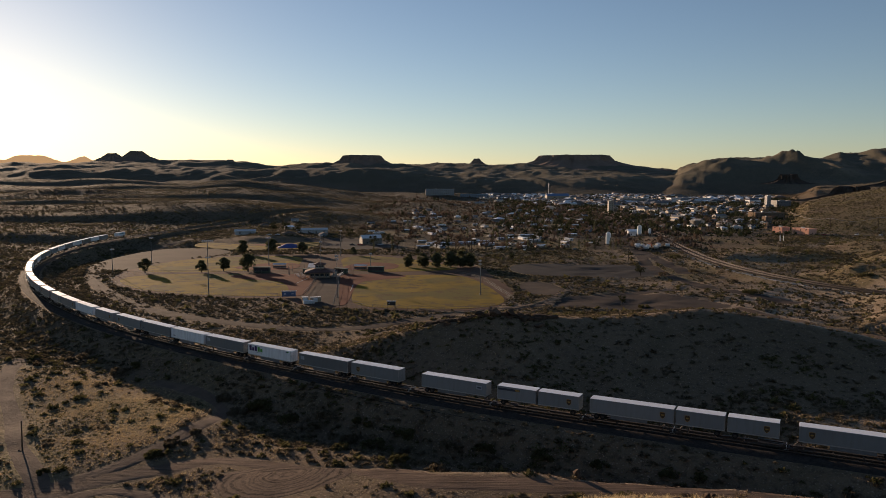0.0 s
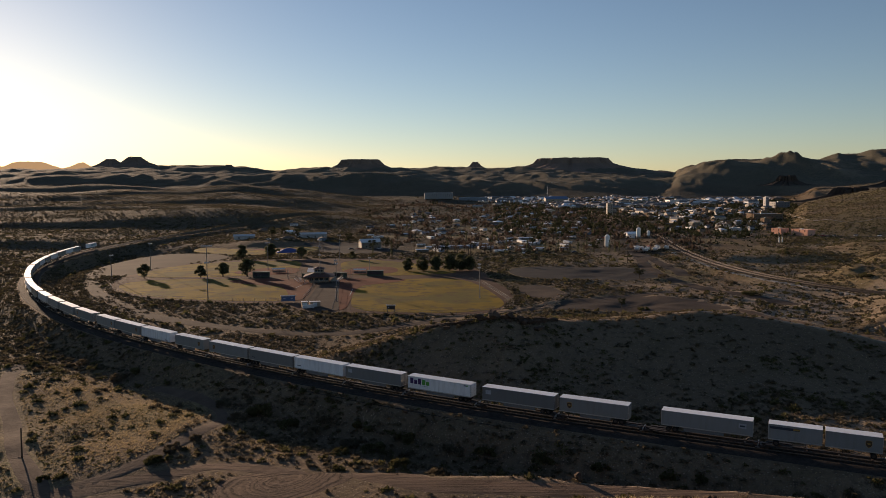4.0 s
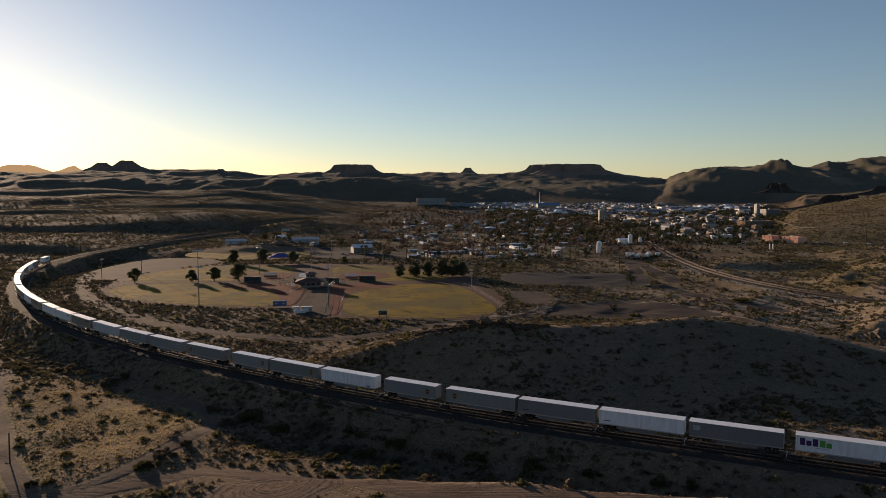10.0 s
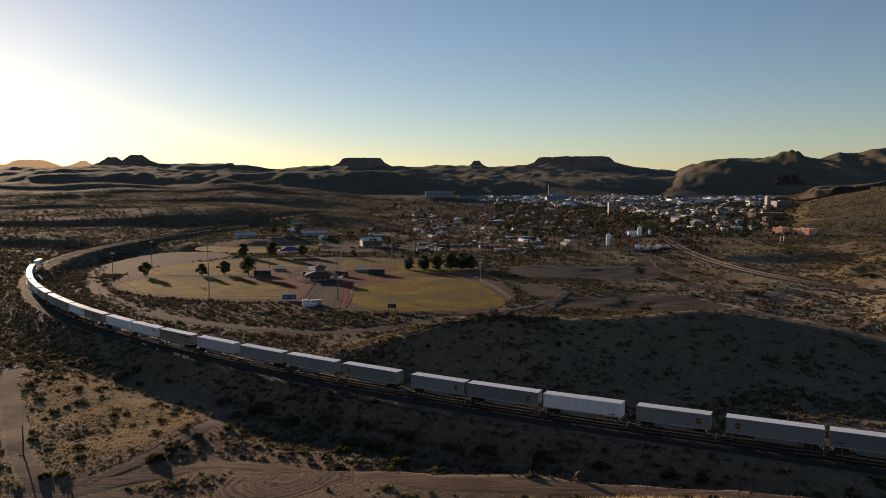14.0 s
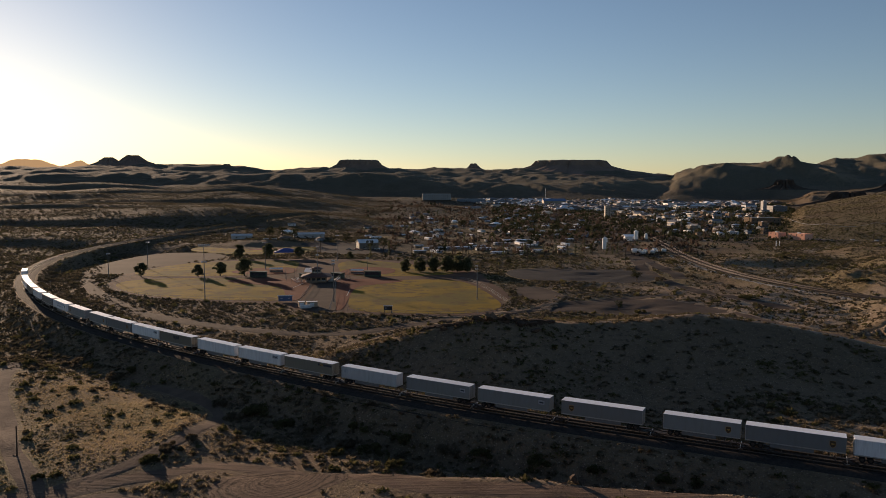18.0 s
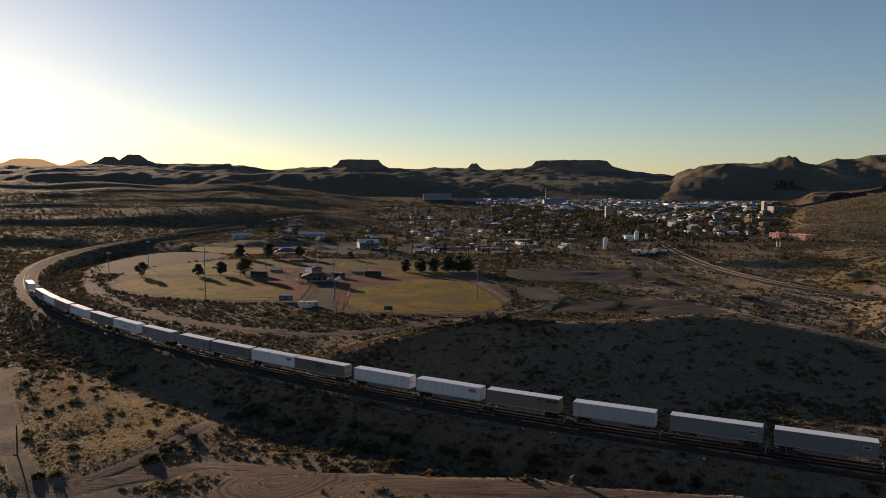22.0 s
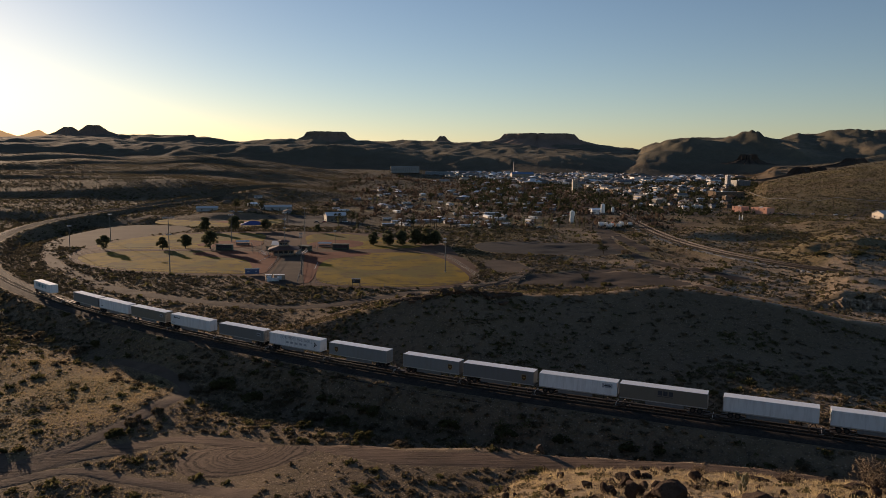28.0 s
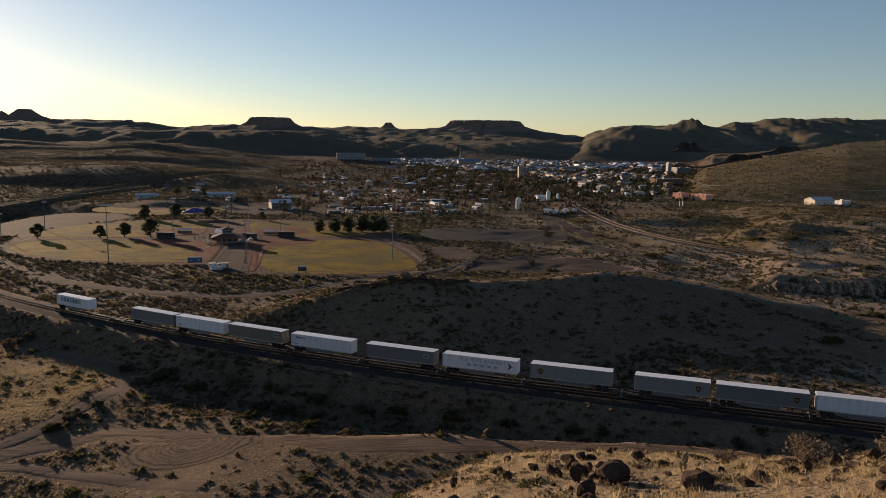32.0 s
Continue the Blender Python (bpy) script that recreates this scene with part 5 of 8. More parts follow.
for k, (x, y, s) in enumerate(((-168, 416, 1.10), (-136, 416, 0.98), (-125, 421, 1.12), (-111, 420, 1.42), (-141, 521, 1.35), (-120, 521, 1.5), (-99, 521, 1.15), (-62, 512, 0.8))):
    tree("pine", x, y, s, "rounded dark pine tree on the park's dry grass", "park pines", k, wide=1.22)
for k, (x, s) in enumerate(((-20.5, 0.86), (-12, 0.98), (-3.5, 1.0), (4.2, 1.06), (10.5, 1.15), (16.5, 0.98))):
    tree("row", x, 441 + (k % 2), s, "dense dark evergreen in a row behind the field", "row of evergreens", k, wide=1.2)
for k, (x, y, s) in enumerate(((-38, 520, 0.5), (-28, 522, 0.55), (-18, 521, 0.6), (-8, 518, 0.55), (-80, 640, 1.3), (-150, 655, 1.6), (-140, 660, 1.5), (-128, 655, 1.4), (44, 470, 0.9), (60, 476, 0.8))):
    tree("olive", x, y, s, "low spreading olive-green tree at the park's edge", "park edge trees", k)
tree("olive", 75, 308, 0.62, "lone round bush-like tree on bare dirt", "park edge trees", 1, wide=1.1)
tree("olive", 108, 404, 0.85, "broad green shrub at the parking lot's corner", "park edge trees", 2, wide=1.6)

# ---- the town in the basin ----
CREAM = surface("cream_siding", (0.46, 0.39, 0.30), (0.35, 0.295, 0.23), 0.4, 0.7, vary=0.6)
SIDING = surface("white_siding", (0.50, 0.49, 0.47), (0.38, 0.37, 0.36), 0.4, 0.55, vary=0.6)
PLANTWHITE = surface("white_silo_paint", (0.80, 0.80, 0.78), (0.70, 0.69, 0.66), 0.4, 0.5)
GREYCONC = surface("grey_concrete_wall", (0.30, 0.30, 0.29), (0.22, 0.22, 0.22), 0.3, 0.9)
STUCCO = surface("sandy_stucco", (0.25, 0.175, 0.12), (0.19, 0.135, 0.095), 0.4, 0.9, vary=0.35)
BLUEGREY = surface("blue_grey_siding", (0.24, 0.28, 0.32), (0.20, 0.24, 0.28), 0.4, 0.8, vary=0.25)
PINKWALL = surface("salmon_stucco", (0.72, 0.38, 0.27), (0.64, 0.33, 0.24), 0.3, 0.9)
SHINGLE = surface("brown_shingle", (0.11, 0.085, 0.07), (0.15, 0.12, 0.10), 0.8, 0.9, vary=0.35)
GREYROOF = surface("grey_roof_felt", (0.20, 0.19, 0.18), (0.15, 0.145, 0.14), 0.5, 0.55, vary=0.4)
WHITEROOF = surface("white_coated_roof", (0.78, 0.78, 0.78), (0.64, 0.64, 0.64), 0.4, 0.34, vary=0.4)
BLUEROOF = surface("blue_metal_roof", (0.06, 0.14, 0.26), (0.08, 0.17, 0.30), 0.4, 0.5)
CARPAINT = {"white": (0.7, 0.7, 0.7), "silver": (0.4, 0.41, 0.42), "dark": (0.04, 0.045, 0.05), "red": (0.30, 0.03, 0.025), "tan": (0.35, 0.28, 0.2)}
CARMAT = {k: surface(k + "_car_paint", c, tuple(0.9 * v for v in c), 1.0, 0.3, 0.1) for k, c in CARPAINT.items()}


def openings(b, w, d, z0, n_front, n_side, both=True):
    """Windows and a door on a box of half sizes w, d."""
    pane = shared("town_pane", lambda: Geo().box(-0.6, 0.6, -0.03, 0.03, -0.55, 0.55).mesh("window", DARKGLASS))
    for sy_ in (-1, 1) if both else (-1,):
        for k in range(n_front):
            x = -w + 2 * w * (k + 0.5) / n_front
            if sy_ < 0 and k == n_front // 2:
                part("door", shared("town_door", lambda: Geo().box(-0.5, 0.5, -0.04, 0.04, 0, 2.05).mesh("door", SHINGLE)), None, b, at=Matrix.Translation((x, sy_ * d, z0)))
            else:
                part("window", pane, None, b, at=Matrix.Translation((x, sy_ * d, z0 + 1.5)))
    for sx_ in (-1, 1) if both else (-1,):
        for k in range(n_side):
            y = -d + 2 * d * (k + 0.5) / n_side
            part("window", pane, None, b, at=Matrix.Translation((sx_ * w, y, z0 + 1.5)) @ Matrix.Rotation(radians(90), 4, "Z"))


def gable(w, d, z, rise, over=0.45):
    x, y = w + over, d + over
    v = [(-x, -y, z), (x, -y, z), (x, 0, z + rise), (-x, 0, z + rise), (x, y, z), (-x, y, z), (-x, -y, z - 0.14), (x, -y, z - 0.14), (x, 0, z + rise - 0.14), (-x, 0, z + rise - 0.14), (x, y, z - 0.14), (-x, y, z - 0.14)]
    f = [(0, 1, 2, 3), (3, 2, 4, 5), (6, 9, 8, 7), (9, 11, 10, 8), (0, 6, 7, 1), (5, 4, 10, 11), (0, 3, 9, 6), (3, 5, 11, 9), (1, 7, 8, 2), (2, 8, 10, 4)]
    return Geo().add(v, f)


def gable_wall(w, d, h, rise):
    v = [(-w, -d, 0), (w, -d, 0), (w, d, 0), (-w, d, 0), (-w, -d, h), (w, -d, h), (w, d, h), (-w, d, h), (-w, 0, h + rise), (w, 0, h + rise)]
    f = [(0, 1, 5, 4), (2, 3, 7, 6), (1, 2, 6, 9, 5), (3, 0, 4, 8, 7), (0, 3, 2, 1), (4, 5, 9, 8), (6, 7, 8, 9)]
    return Geo().add(v, f)


def house_kind(name, label, w, d, h, wall, roof, shape, extra="", storeys_near=False):
    b = thing(name, label, "building", "town buildings", at=pose(0, 0, -300))
    if shape == "gable":
        part("wall", gable_wall(w, d, h, d * 0.38), wall, b)
        part("roof", gable(w, d, h, d * 0.38 + 0.17), roof, b)
    elif shape == "hip":
        part("wall", Geo().box(-w, w, -d, d, 0, h), wall, b)
        part("roof", hip_roof(w, d, h, d * 0.42, 0.5), roof, b)
    elif shape == "van":
        part("wall", Geo().box(-w, w, -d, d, 0.45, h, bevel=0.08), wall, b)
        part("skirting", Geo().box(-w + 0.1, w - 0.1, -d + 0.1, d - 0.1, 0, 0.46), GREYROOF, b)
        part("roof", gable(w, d, h, 0.35, 0.12), roof, b)
        part("awning", Geo().box(-w * 0.6, w * 0.2, -d - 2.4, -d + 0.02, h - 0.35, h - 0.25), WHITEROOF, b)
        for x in (-w * 0.58, w * 0.18):
            part("post", Geo().box(x - 0.05, x + 0.05, -d - 2.35, -d - 2.25, 0, h - 0.3), POLE, b)
    else:
        part("wall", Geo().box(-w, w, -d, d, 0, h), wall, b)
        part("roof", Geo().box(-w + 0.25, w - 0.25, -d + 0.25, d - 0.25, h - 0.3, h + 0.02), roof, b)
        for x0, x1, y0, y1 in ((-w, w, -d, -d + 0.24), (-w, w, d - 0.24, d), (-w, -w + 0.24, -d + 0.24, d - 0.24), (w - 0.24, w, -d + 0.24, d - 0.24)):
            part("parapet", Geo().box(x0, x1, y0, y1, h, h + 0.6), wall, b)
        part("roof_unit", Geo().box(-w * 0.3, -w * 0.3 + 2.4, -1.2, 1.2, h, h + 1.5, bevel=0.05), ALLOY, b)
    openings(b, w, d, 0.5 if shape == "van" else 0.1, max(2, int(w / 3.2)) if storeys_near else 2, max(1, int(d / 3.2)) if storeys_near else 1, both=storeys_near)
    if extra == "storeys":
        z = 3.4
        while z < h - 2:
            openings(b, w, d, z, max(2, int(w / (2.6 if storeys_near else 5))), max(1, int(d / (2.6 if storeys_near else 8))), both=False)
            z += 3.3
    if extra == "chimney":
        part("chimney", Geo().box(w * 0.4, w * 0.4 + 0.7, -0.35, 0.35, h, h + d * 0.42 + 0.9), STUCCO, b)
    return b


KINDS = {
    "mobile_home": [
        house_kind("mobile_home", "long white mobile home with an awning", 6.2, 2.0, 2.8, SIDING, WHITEROOF, "van"),
        house_kind("mobile_home", "cream mobile home with a pale roof", 5.0, 1.8, 2.7, CREAM, WHITEROOF, "van"),
        house_kind("mobile_home", "grey mobile home with a white roof", 7.5, 2.1, 2.8, BLUEGREY, WHITEROOF, "van"),
    ],
    "house": [
        house_kind("house", "single-storey sandy stucco house with chimney", 6.5, 4.5, 2.9, STUCCO, SHINGLE, "hip", "chimney"),
        house_kind("house", "white gabled bungalow with grey roof", 6.0, 4.0, 2.8, SIDING, GREYROOF, "gable"),
        house_kind("house", "blue-grey gabled house with brown roof", 7.0, 4.6, 3.0, BLUEGREY, SHINGLE, "gable", "chimney"),
        house_kind("house", "cream house with a white roof", 7.0, 5.0, 2.9, CREAM, WHITEROOF, "hip"),
    ],
    "shop": [
        house_kind("shop_building", "low white flat-roofed commercial building", 9, 6.5, 4.4, SIDING, WHITEROOF, "flat"),
        house_kind("shop_building", "sandy flat-roofed commercial building", 8, 7, 5.0, STUCCO, GREYROOF, "flat"),
        house_kind("shop_building", "long pale gabled town warehouse", 13, 7, 5.0, CREAM, GREYROOF, "gable"),
        house_kind("shop_building", "two-storey cream flat-roofed downtown building", 8, 7, 7.0, CREAM, WHITEROOF, "flat", "storeys"),
        house_kind("shop_building", "two-storey brown downtown building", 7, 7, 7.4, STUCCO, GREYROOF, "flat", "storeys"),
    ],
}
BUILT = []


def put(kind, k, x, y, turn):
    src = KINDS[kind][k % len(KINDS[kind])]
    k2 = (0.74 if y < 720 else 0.50) + 0.32 * ((x * 13.7 + y * 7.3) % 1.0)
    copy_thing(src, Matrix.LocRotScale((x, y, ground_at(x, y) - 0.12), Euler((0, 0, radians(turn))), (k2, k2, 0.62 + 0.12 * k2)))
    BUILT.append((x, y))


def block(kind, y0, y1, u0, u1, street, plot, turn, seed, fill, mixed_kind=None):
    """Plots along parallel streets between two bearings."""
    rng = np.random.default_rng(seed)
    c, s = math.cos(radians(turn)), math.sin(radians(turn))
    n = 0
    for i in range(-60, 61):
        for j in range(-80, 81):
            x = (u0 + u1) / 2 * (y0 + y1) / 2 + i * plot * c - j * street * s
            y = (y0 + y1) / 2 + i * plot * s + j * street * c
            if not (y0 < y < y1 and u0 < x / y < u1) or rng.uniform() > fill:
                continue
            xj, yj = x + rng.uniform(-2, 2), y + rng.uniform(-3, 3)
            if line_gap(np.array([xj]), np.array([yj]), BRANCH)[0] < 26 or any((xj - a) ** 2 + (yj - b) ** 2 < (plot * 0.75) ** 2 for a, b in BUILT):
                continue
            kd = mixed_kind if mixed_kind and rng.uniform() < (0.2 if mixed_kind == "shop" else 0.35) else kind
            put(kd, int(rng.integers(0, 9)), xj, yj, turn + (0 if rng.uniform() < 0.7 else 90) + rng.uniform(-4, 4))
            n += 1
    return n


# landmarks
def silo(x, y, r, h, label):
    g = ground_at(x, y)
    s = thing("silo", label, "silo", at=pose(x, y, g - 0.1))
    part("shell", Geo().rod((0, 0, 2.5), (0, 0, h), r, n=20), PLANTWHITE, s, shade=False)
    part("cone", Geo().rod((0, 0, h), (0, 0, h + 1.2), r, 0.5, n=20), PLANTWHITE, s)
    part("hopper", Geo().rod((0, 0, 1.2), (0, 0, 2.5), 0.5, r, n=16), ALLOY, s)
    for a in range(4):
        t = math.pi / 4 + a * math.pi / 2
        part("leg", Geo().box(r * 0.8 * math.cos(t) - 0.15, r * 0.8 * math.cos(t) + 0.15, r * 0.8 * math.sin(t) - 0.15, r * 0.8 * math.sin(t) + 0.15, 0, 2.8), STEEL, s)
    part("ladder", Geo().box(r, r + 0.08, -0.25, -0.2, 0.5, h).box(r, r + 0.08, 0.2, 0.25, 0.5, h), ALLOY, s)
    BUILT.append((x, y))


silo(128, 574, 1.9, 10.5, "tall white cylindrical silo by the yard")
silo(178, 672, 1.9, 9.5, "white batching silo of the concrete plant")
silo(186, 668, 1.4, 6.0, "short white silo of the concrete plant")


def plain_block(name, label, x, y, turn, w, d, h, wall, roof, storeys=1, shape="flat", z=None):
    b = house_kind(name, label, w, d, h, wall, roof, shape, "storeys" if storeys > 1 else "", True)
    b.matrix_basis = pose(x, y, (ground_at(x, y) if z is None else z) - 0.15, 0, 0, turn)
    BUILT.append((x, y))
    return b


plain_block("plant_building", "white shed of the concrete plant", 176, 690, 10, 5, 4, 4.2, SIDING, WHITEROOF, 1, "gable")
plain_block("motel", "salmon-pink two-storey motel by the road", 343, 704, -68, 9.5, 5, 5.6, PINKWALL, WHITEROOF, 2)
plain_block("motel_wing", "salmon-pink wing of the roadside motel", 330, 724, -68, 6, 5, 5.4, PINKWALL, GREYROOF, 2)
plain_block("civic_building", "modern tan building with a broad pale roof", 428, 985, 5, 20, 10, 8.0, STUCCO, WHITEROOF, 2)
plain_block("tower_block", "narrow cream tower in the old town", 257, 1140, 0, 4.0, 4.0, 18.0, CREAM, GREYROOF, 4)
plain_block("school_building", "large white building on a rise above town", -8, 1815, 3, 34, 16, 15.0, GREYCONC, WHITEROOF, 4)
plain_block("school_wing", "long low grey building on the rise", 76, 1815, -4, 34, 12, 8.0, BLUEGREY, GREYROOF, 2)
plain_block("blue_warehouse", "low warehouse with a blue metal roof", 288, 1880, 2, 28, 14, 8.0, CREAM, BLUEROOF, 1, "gable")
plain_block("courthouse", "tall pale multi-storey building", 606, 1390, 12, 3.8, 3.8, 20.0, SIDING, WHITEROOF, 6)
plain_block("courthouse_annex", "grey annex beside the tall building", 632, 1392, 12, 15, 9, 11.0, GREYROOF, GREYROOF, 4)
plain_block("workshop", "white roadside workshop with a pale roof", 434, 652, 8, 11, 7, 4.6, CREAM, WHITEROOF, 1, "gable")
plain_block("workshop_lean_to", "low shed beside the workshop", 460, 656, 8, 5, 5, 3.4, SIDING, GREYROOF)
plain_block("park_hall", "tan park hall with a pale roof", -59, 604, 18, 8, 6, 5.2, CREAM, WHITEROOF, 1, "gable")
plain_block("long_shed", "long low white shed", -121, 686, 12, 14, 3.5, 3.6, SIDING, WHITEROOF, 1, "gable")
plain_block("long_shed", "low pale sheds behind the ball fields", -178, 668, 10, 9, 3.5, 3.2, SIDING, WHITEROOF, 1, "gable")
plain_block("warehouse", "broad pale warehouse in town", 420, 1620, 4, 40, 14, 8.0, CREAM, WHITEROOF)
plain_block("warehouse", "broad white store with a flat roof", 560, 1700, 2, 45, 16, 8.0, SIDING, WHITEROOF)
block("mobile_home", 556, 640, -0.045, 0.06, 22, 15, 18, 1, 0.6)
block("mobile_home", 556, 690, 0.06, 0.185, 26, 17, 18, 11, 0.62)
block("house", 640, 830, -0.24, -0.09, 40, 28, 10, 2, 0.4)
block("mobile_home", 690, 860, -0.10, 0.20, 27, 20, 24, 3, 0.5, "house")
block("house", 865, 1250, -0.06, 0.20, 34, 26, 26, 4, 0.5, "mobile_home")
block("house", 1250, 1650, 0.03, 0.18, 44, 34, 30, 5, 0.5, "shop")
block("house", 760, 1000, 0.285, 0.44, 25, 19, 14, 6, 0.66, "shop")
block("house", 1000, 1400, 0.225, 0.445, 25, 19, 12, 7, 0.64, "shop")
block("shop", 1400, 1620, 0.19, 0.45, 46, 32, 10, 8, 0.5, "house")
for ks in KINDS.values():
    for src in ks:
        for o in list(src.children_recursive) + [src]:
            bpy.data.objects.remove(o)


def far_quarters():
    """Roofs of the far side of town, too many and too small to tell apart."""
    rng = np.random.default_rng(71)
    sets = {"w": (WHITEROOF, Geo()), "g": (GREYROOF, Geo()), "s": (STUCCO, Geo()), "c": (CREAM, Geo()), "b": (SHINGLE, Geo())}
    for _ in range(2100):
        y = 1450 + 800 * rng.uniform() ** 1.3
        u = rng.uniform(0.05 + 0.10 * (y < 1650), 0.455)
        x = u * y
        if vnoise(np.array([x]), np.array([y]), 130, 72)[0] < -0.25 or line_gap(np.array([x]), np.array([y]), BRANCH)[0] < 25:
            continue
        w, d, h = rng.uniform(3, 7.5), rng.uniform(3, 5), rng.uniform(2.6, 4.2)
        if rng.uniform() < 0.09:
            w, d, h = w * 2.2, d * 1.8, h * 1.4
        z = ground_at(x, y) - 0.3
        tf = Matrix.LocRotScale((x, y, z), Euler((0, 0, rng.choice((0.15, 1.72)) + rng.uniform(-0.1, 0.1))), (1, 1, 1))
        wall, roof = rng.choice(("w", "c", "s", "g", "c")), rng.choice(("w", "g", "b", "b", "g"))
        sets[wall][1].add([(sx_ * w, sy_ * d, q) for q in (0, h) for sx_, sy_ in ((-1, -1), (1, -1), (1, 1), (-1, 1))], [(0, 1, 5, 4), (1, 2, 6, 5), (2, 3, 7, 6), (3, 0, 4, 7)], 0, tf)
        sets[roof][1].add([(-w - 0.3, -d - 0.3, h), (w + 0.3, -d - 0.3, h), (w + 0.3, d + 0.3, h), (-w - 0.3, d + 0.3, h), (-w * 0.6, 0, h + d * 0.45), (w * 0.6, 0, h + d * 0.45)], [(0, 1, 5, 4), (2, 3, 4, 5), (1, 2, 5), (3, 0, 4)], 0, tf)
    for m, g in sets.values():
        tagged(new("distant_houses", g.mesh("distant_houses", m)), "small distant houses and stores crowding the basin", "building", kind="stuff")


far_quarters()
rng_t = np.random.default_rng(5)
count = 0
while count < 215:
    yv = 545 + 900 * rng_t.uniform() ** 1.6
    uv = rng_t.uniform(-0.10, 0.45)
    xv = uv * yv
    if line_gap(np.array([xv]), np.array([yv]), BRANCH)[0] < 12 or any((xv - a) ** 2 + (yv - b) ** 2 < 60 for a, b in BUILT):
        continue
    if yv < 760 and 0.22 < uv:
        continue
    kd = ("bare", "bare", "olive", "bare", "cypress", "olive", "bare")[int(rng_t.integers(0, 7))]
    words = {"bare": "leafless brown street tree in town", "olive": "olive-green tree in a yard", "cypress": "thin dark cypress between houses", "pine": "dark conifer in a yard"}[kd]
    tree(kd, xv, yv, rng_t.uniform(0.8, 1.5), words, "town trees", int(rng_t.integers(0, 3)))
    count += 1
for k, (x, y) in enumerate(((107.7, 562), (113.3, 554), (126, 558), (130.3, 557.6), (134.6, 561), (87.7, 558), (96.3, 558), (78, 560))):
    tree("cypress", x, y, 0.95 + 0.1 * (k % 3), "dark columnar cypress along the yard", "cypress row", k)


def car_kind(col, kind):
    c = thing("parked_" + kind, f"{col} parked {kind} seen from far off", kind, "parked vehicles", at=pose(0, 0, -300))
    h = 0.95 if kind == "car" else 1.15
    part("body", Geo().box(-2.2, 2.2, -0.9, 0.9, 0.35, h, bevel=0.08), CARMAT[col], c)
    if kind == "car":
        part("cabin", Geo().add([(-1.4, -0.8, h), (1.1, -0.8, h), (1.1, 0.8, h), (-1.4, 0.8, h), (-0.9, -0.65, 1.45), (0.5, -0.65, 1.45), (0.5, 0.65, 1.45), (-0.9, 0.65, 1.45)], [(0, 1, 5, 4), (1, 2, 6, 5), (2, 3, 7, 6), (3, 0, 4, 7), (4, 5, 6, 7)]), DARKGLASS, c)
    else:
        part("cabin", Geo().box(0.1, 1.5, -0.85, 0.85, h, 1.75, bevel=0.12), DARKGLASS, c)
    for x in (-1.4, 1.4):
        for y in (-0.85, 0.85):
            part("wheel", shared("cwheel", lambda: Geo().rod((0, -0.1, 0.33), (0, 0.1, 0.33), 0.33, n=10).mesh("wheel", RUBBER)), None, c, at=Matrix.Translation((x, y, 0)))
    return c


def mixer_truck(col_mat, label, x, y, turn):
    m = thing("mixer_truck", label, "truck", "concrete mixer trucks", at=pose(x, y, ground_at(x, y), 0, 0, turn))
    part("chassis", Geo().box(-4.2, 4.2, -0.6, 0.6, 0.7, 1.0), STEEL, m)
    part("cab", Geo().box(2.4, 4.3, -1.2, 1.2, 0.8, 3.0, bevel=0.15), col_mat, m)
    part("windscreen", Geo().box(4.28, 4.34, -1.0, 1.0, 1.9, 2.7), DARKGLASS, m)
    g = Geo().rod((-3.8, 0, 2.9), (-1.6, 0, 2.4), 0.6, 1.25, n=14).rod((-1.6, 0, 2.4), (0.4, 0, 2.2), 1.25, 1.25, n=14).rod((0.4, 0, 2.2), (1.9, 0, 1.9), 1.25, 0.6, n=14)
    part("drum", g, col_mat, m)
    for x_ in (-3.0, -1.8, 3.2):
        for y_ in (-1.05, 1.05):
            part("wheel", shared("twheel", lambda: Geo().rod((0, -0.16, 0.5), (0, 0.16, 0.5), 0.5, n=12).mesh("wheel", RUBBER)), None, m, at=Matrix.Translation((x_, y_, 0)))


ORANGE = surface("orange_truck_paint", (0.50, 0.11, 0.03), (0.42, 0.09, 0.025), 0.6, 0.5)
for k, (x, y, a) in enumerate(((146, 556, 60), (150, 548, 55), (154, 556, 62), (158, 550, 58), (162, 556, 65), (166, 549, 60), (150, 566, 20), (158, 566, 70), (164, 566, 62))):
    mixer_truck(ORANGE if k == 7 else WHITE, "orange concrete mixer truck in the yard" if k == 7 else "white concrete mixer truck parked in a cluster", x, y, a)
fleet = [car_kind(c, k) for c, k in (("white", "car"), ("silver", "car"), ("dark", "car"), ("white", "pickup"), ("red", "car"), ("tan", "pickup"))]
spots = [(387, 693, 20), (411, 679, 40), (420, 679, 35), (404, 684, 30), (-66, 590, 0), (-58, 590, 0), (-50, 591, 3), (-40, 588, 0), (-72, 588, 5), (140, 660, 30), (150, 690, 40), (162, 700, 15), (-150, 640, 0), (-143, 641, 0), (98, 548, 10), (60, 546, 80), (355, 690, -30), (362, 684, -30), (300, 725, -15), (448, 632, 10), (470, 662, 60), (120, 600, 20), (135, 610, 75)]
for k, (x, y, a) in enumerate(spots):
    copy_thing(fleet[k % len(fleet)], pose(x, y, ground_at(x, y) + 0.1, 0, 0, a))
for src in fleet:
    for o in list(src.children_recursive) + [src]:
        bpy.data.objects.remove(o)


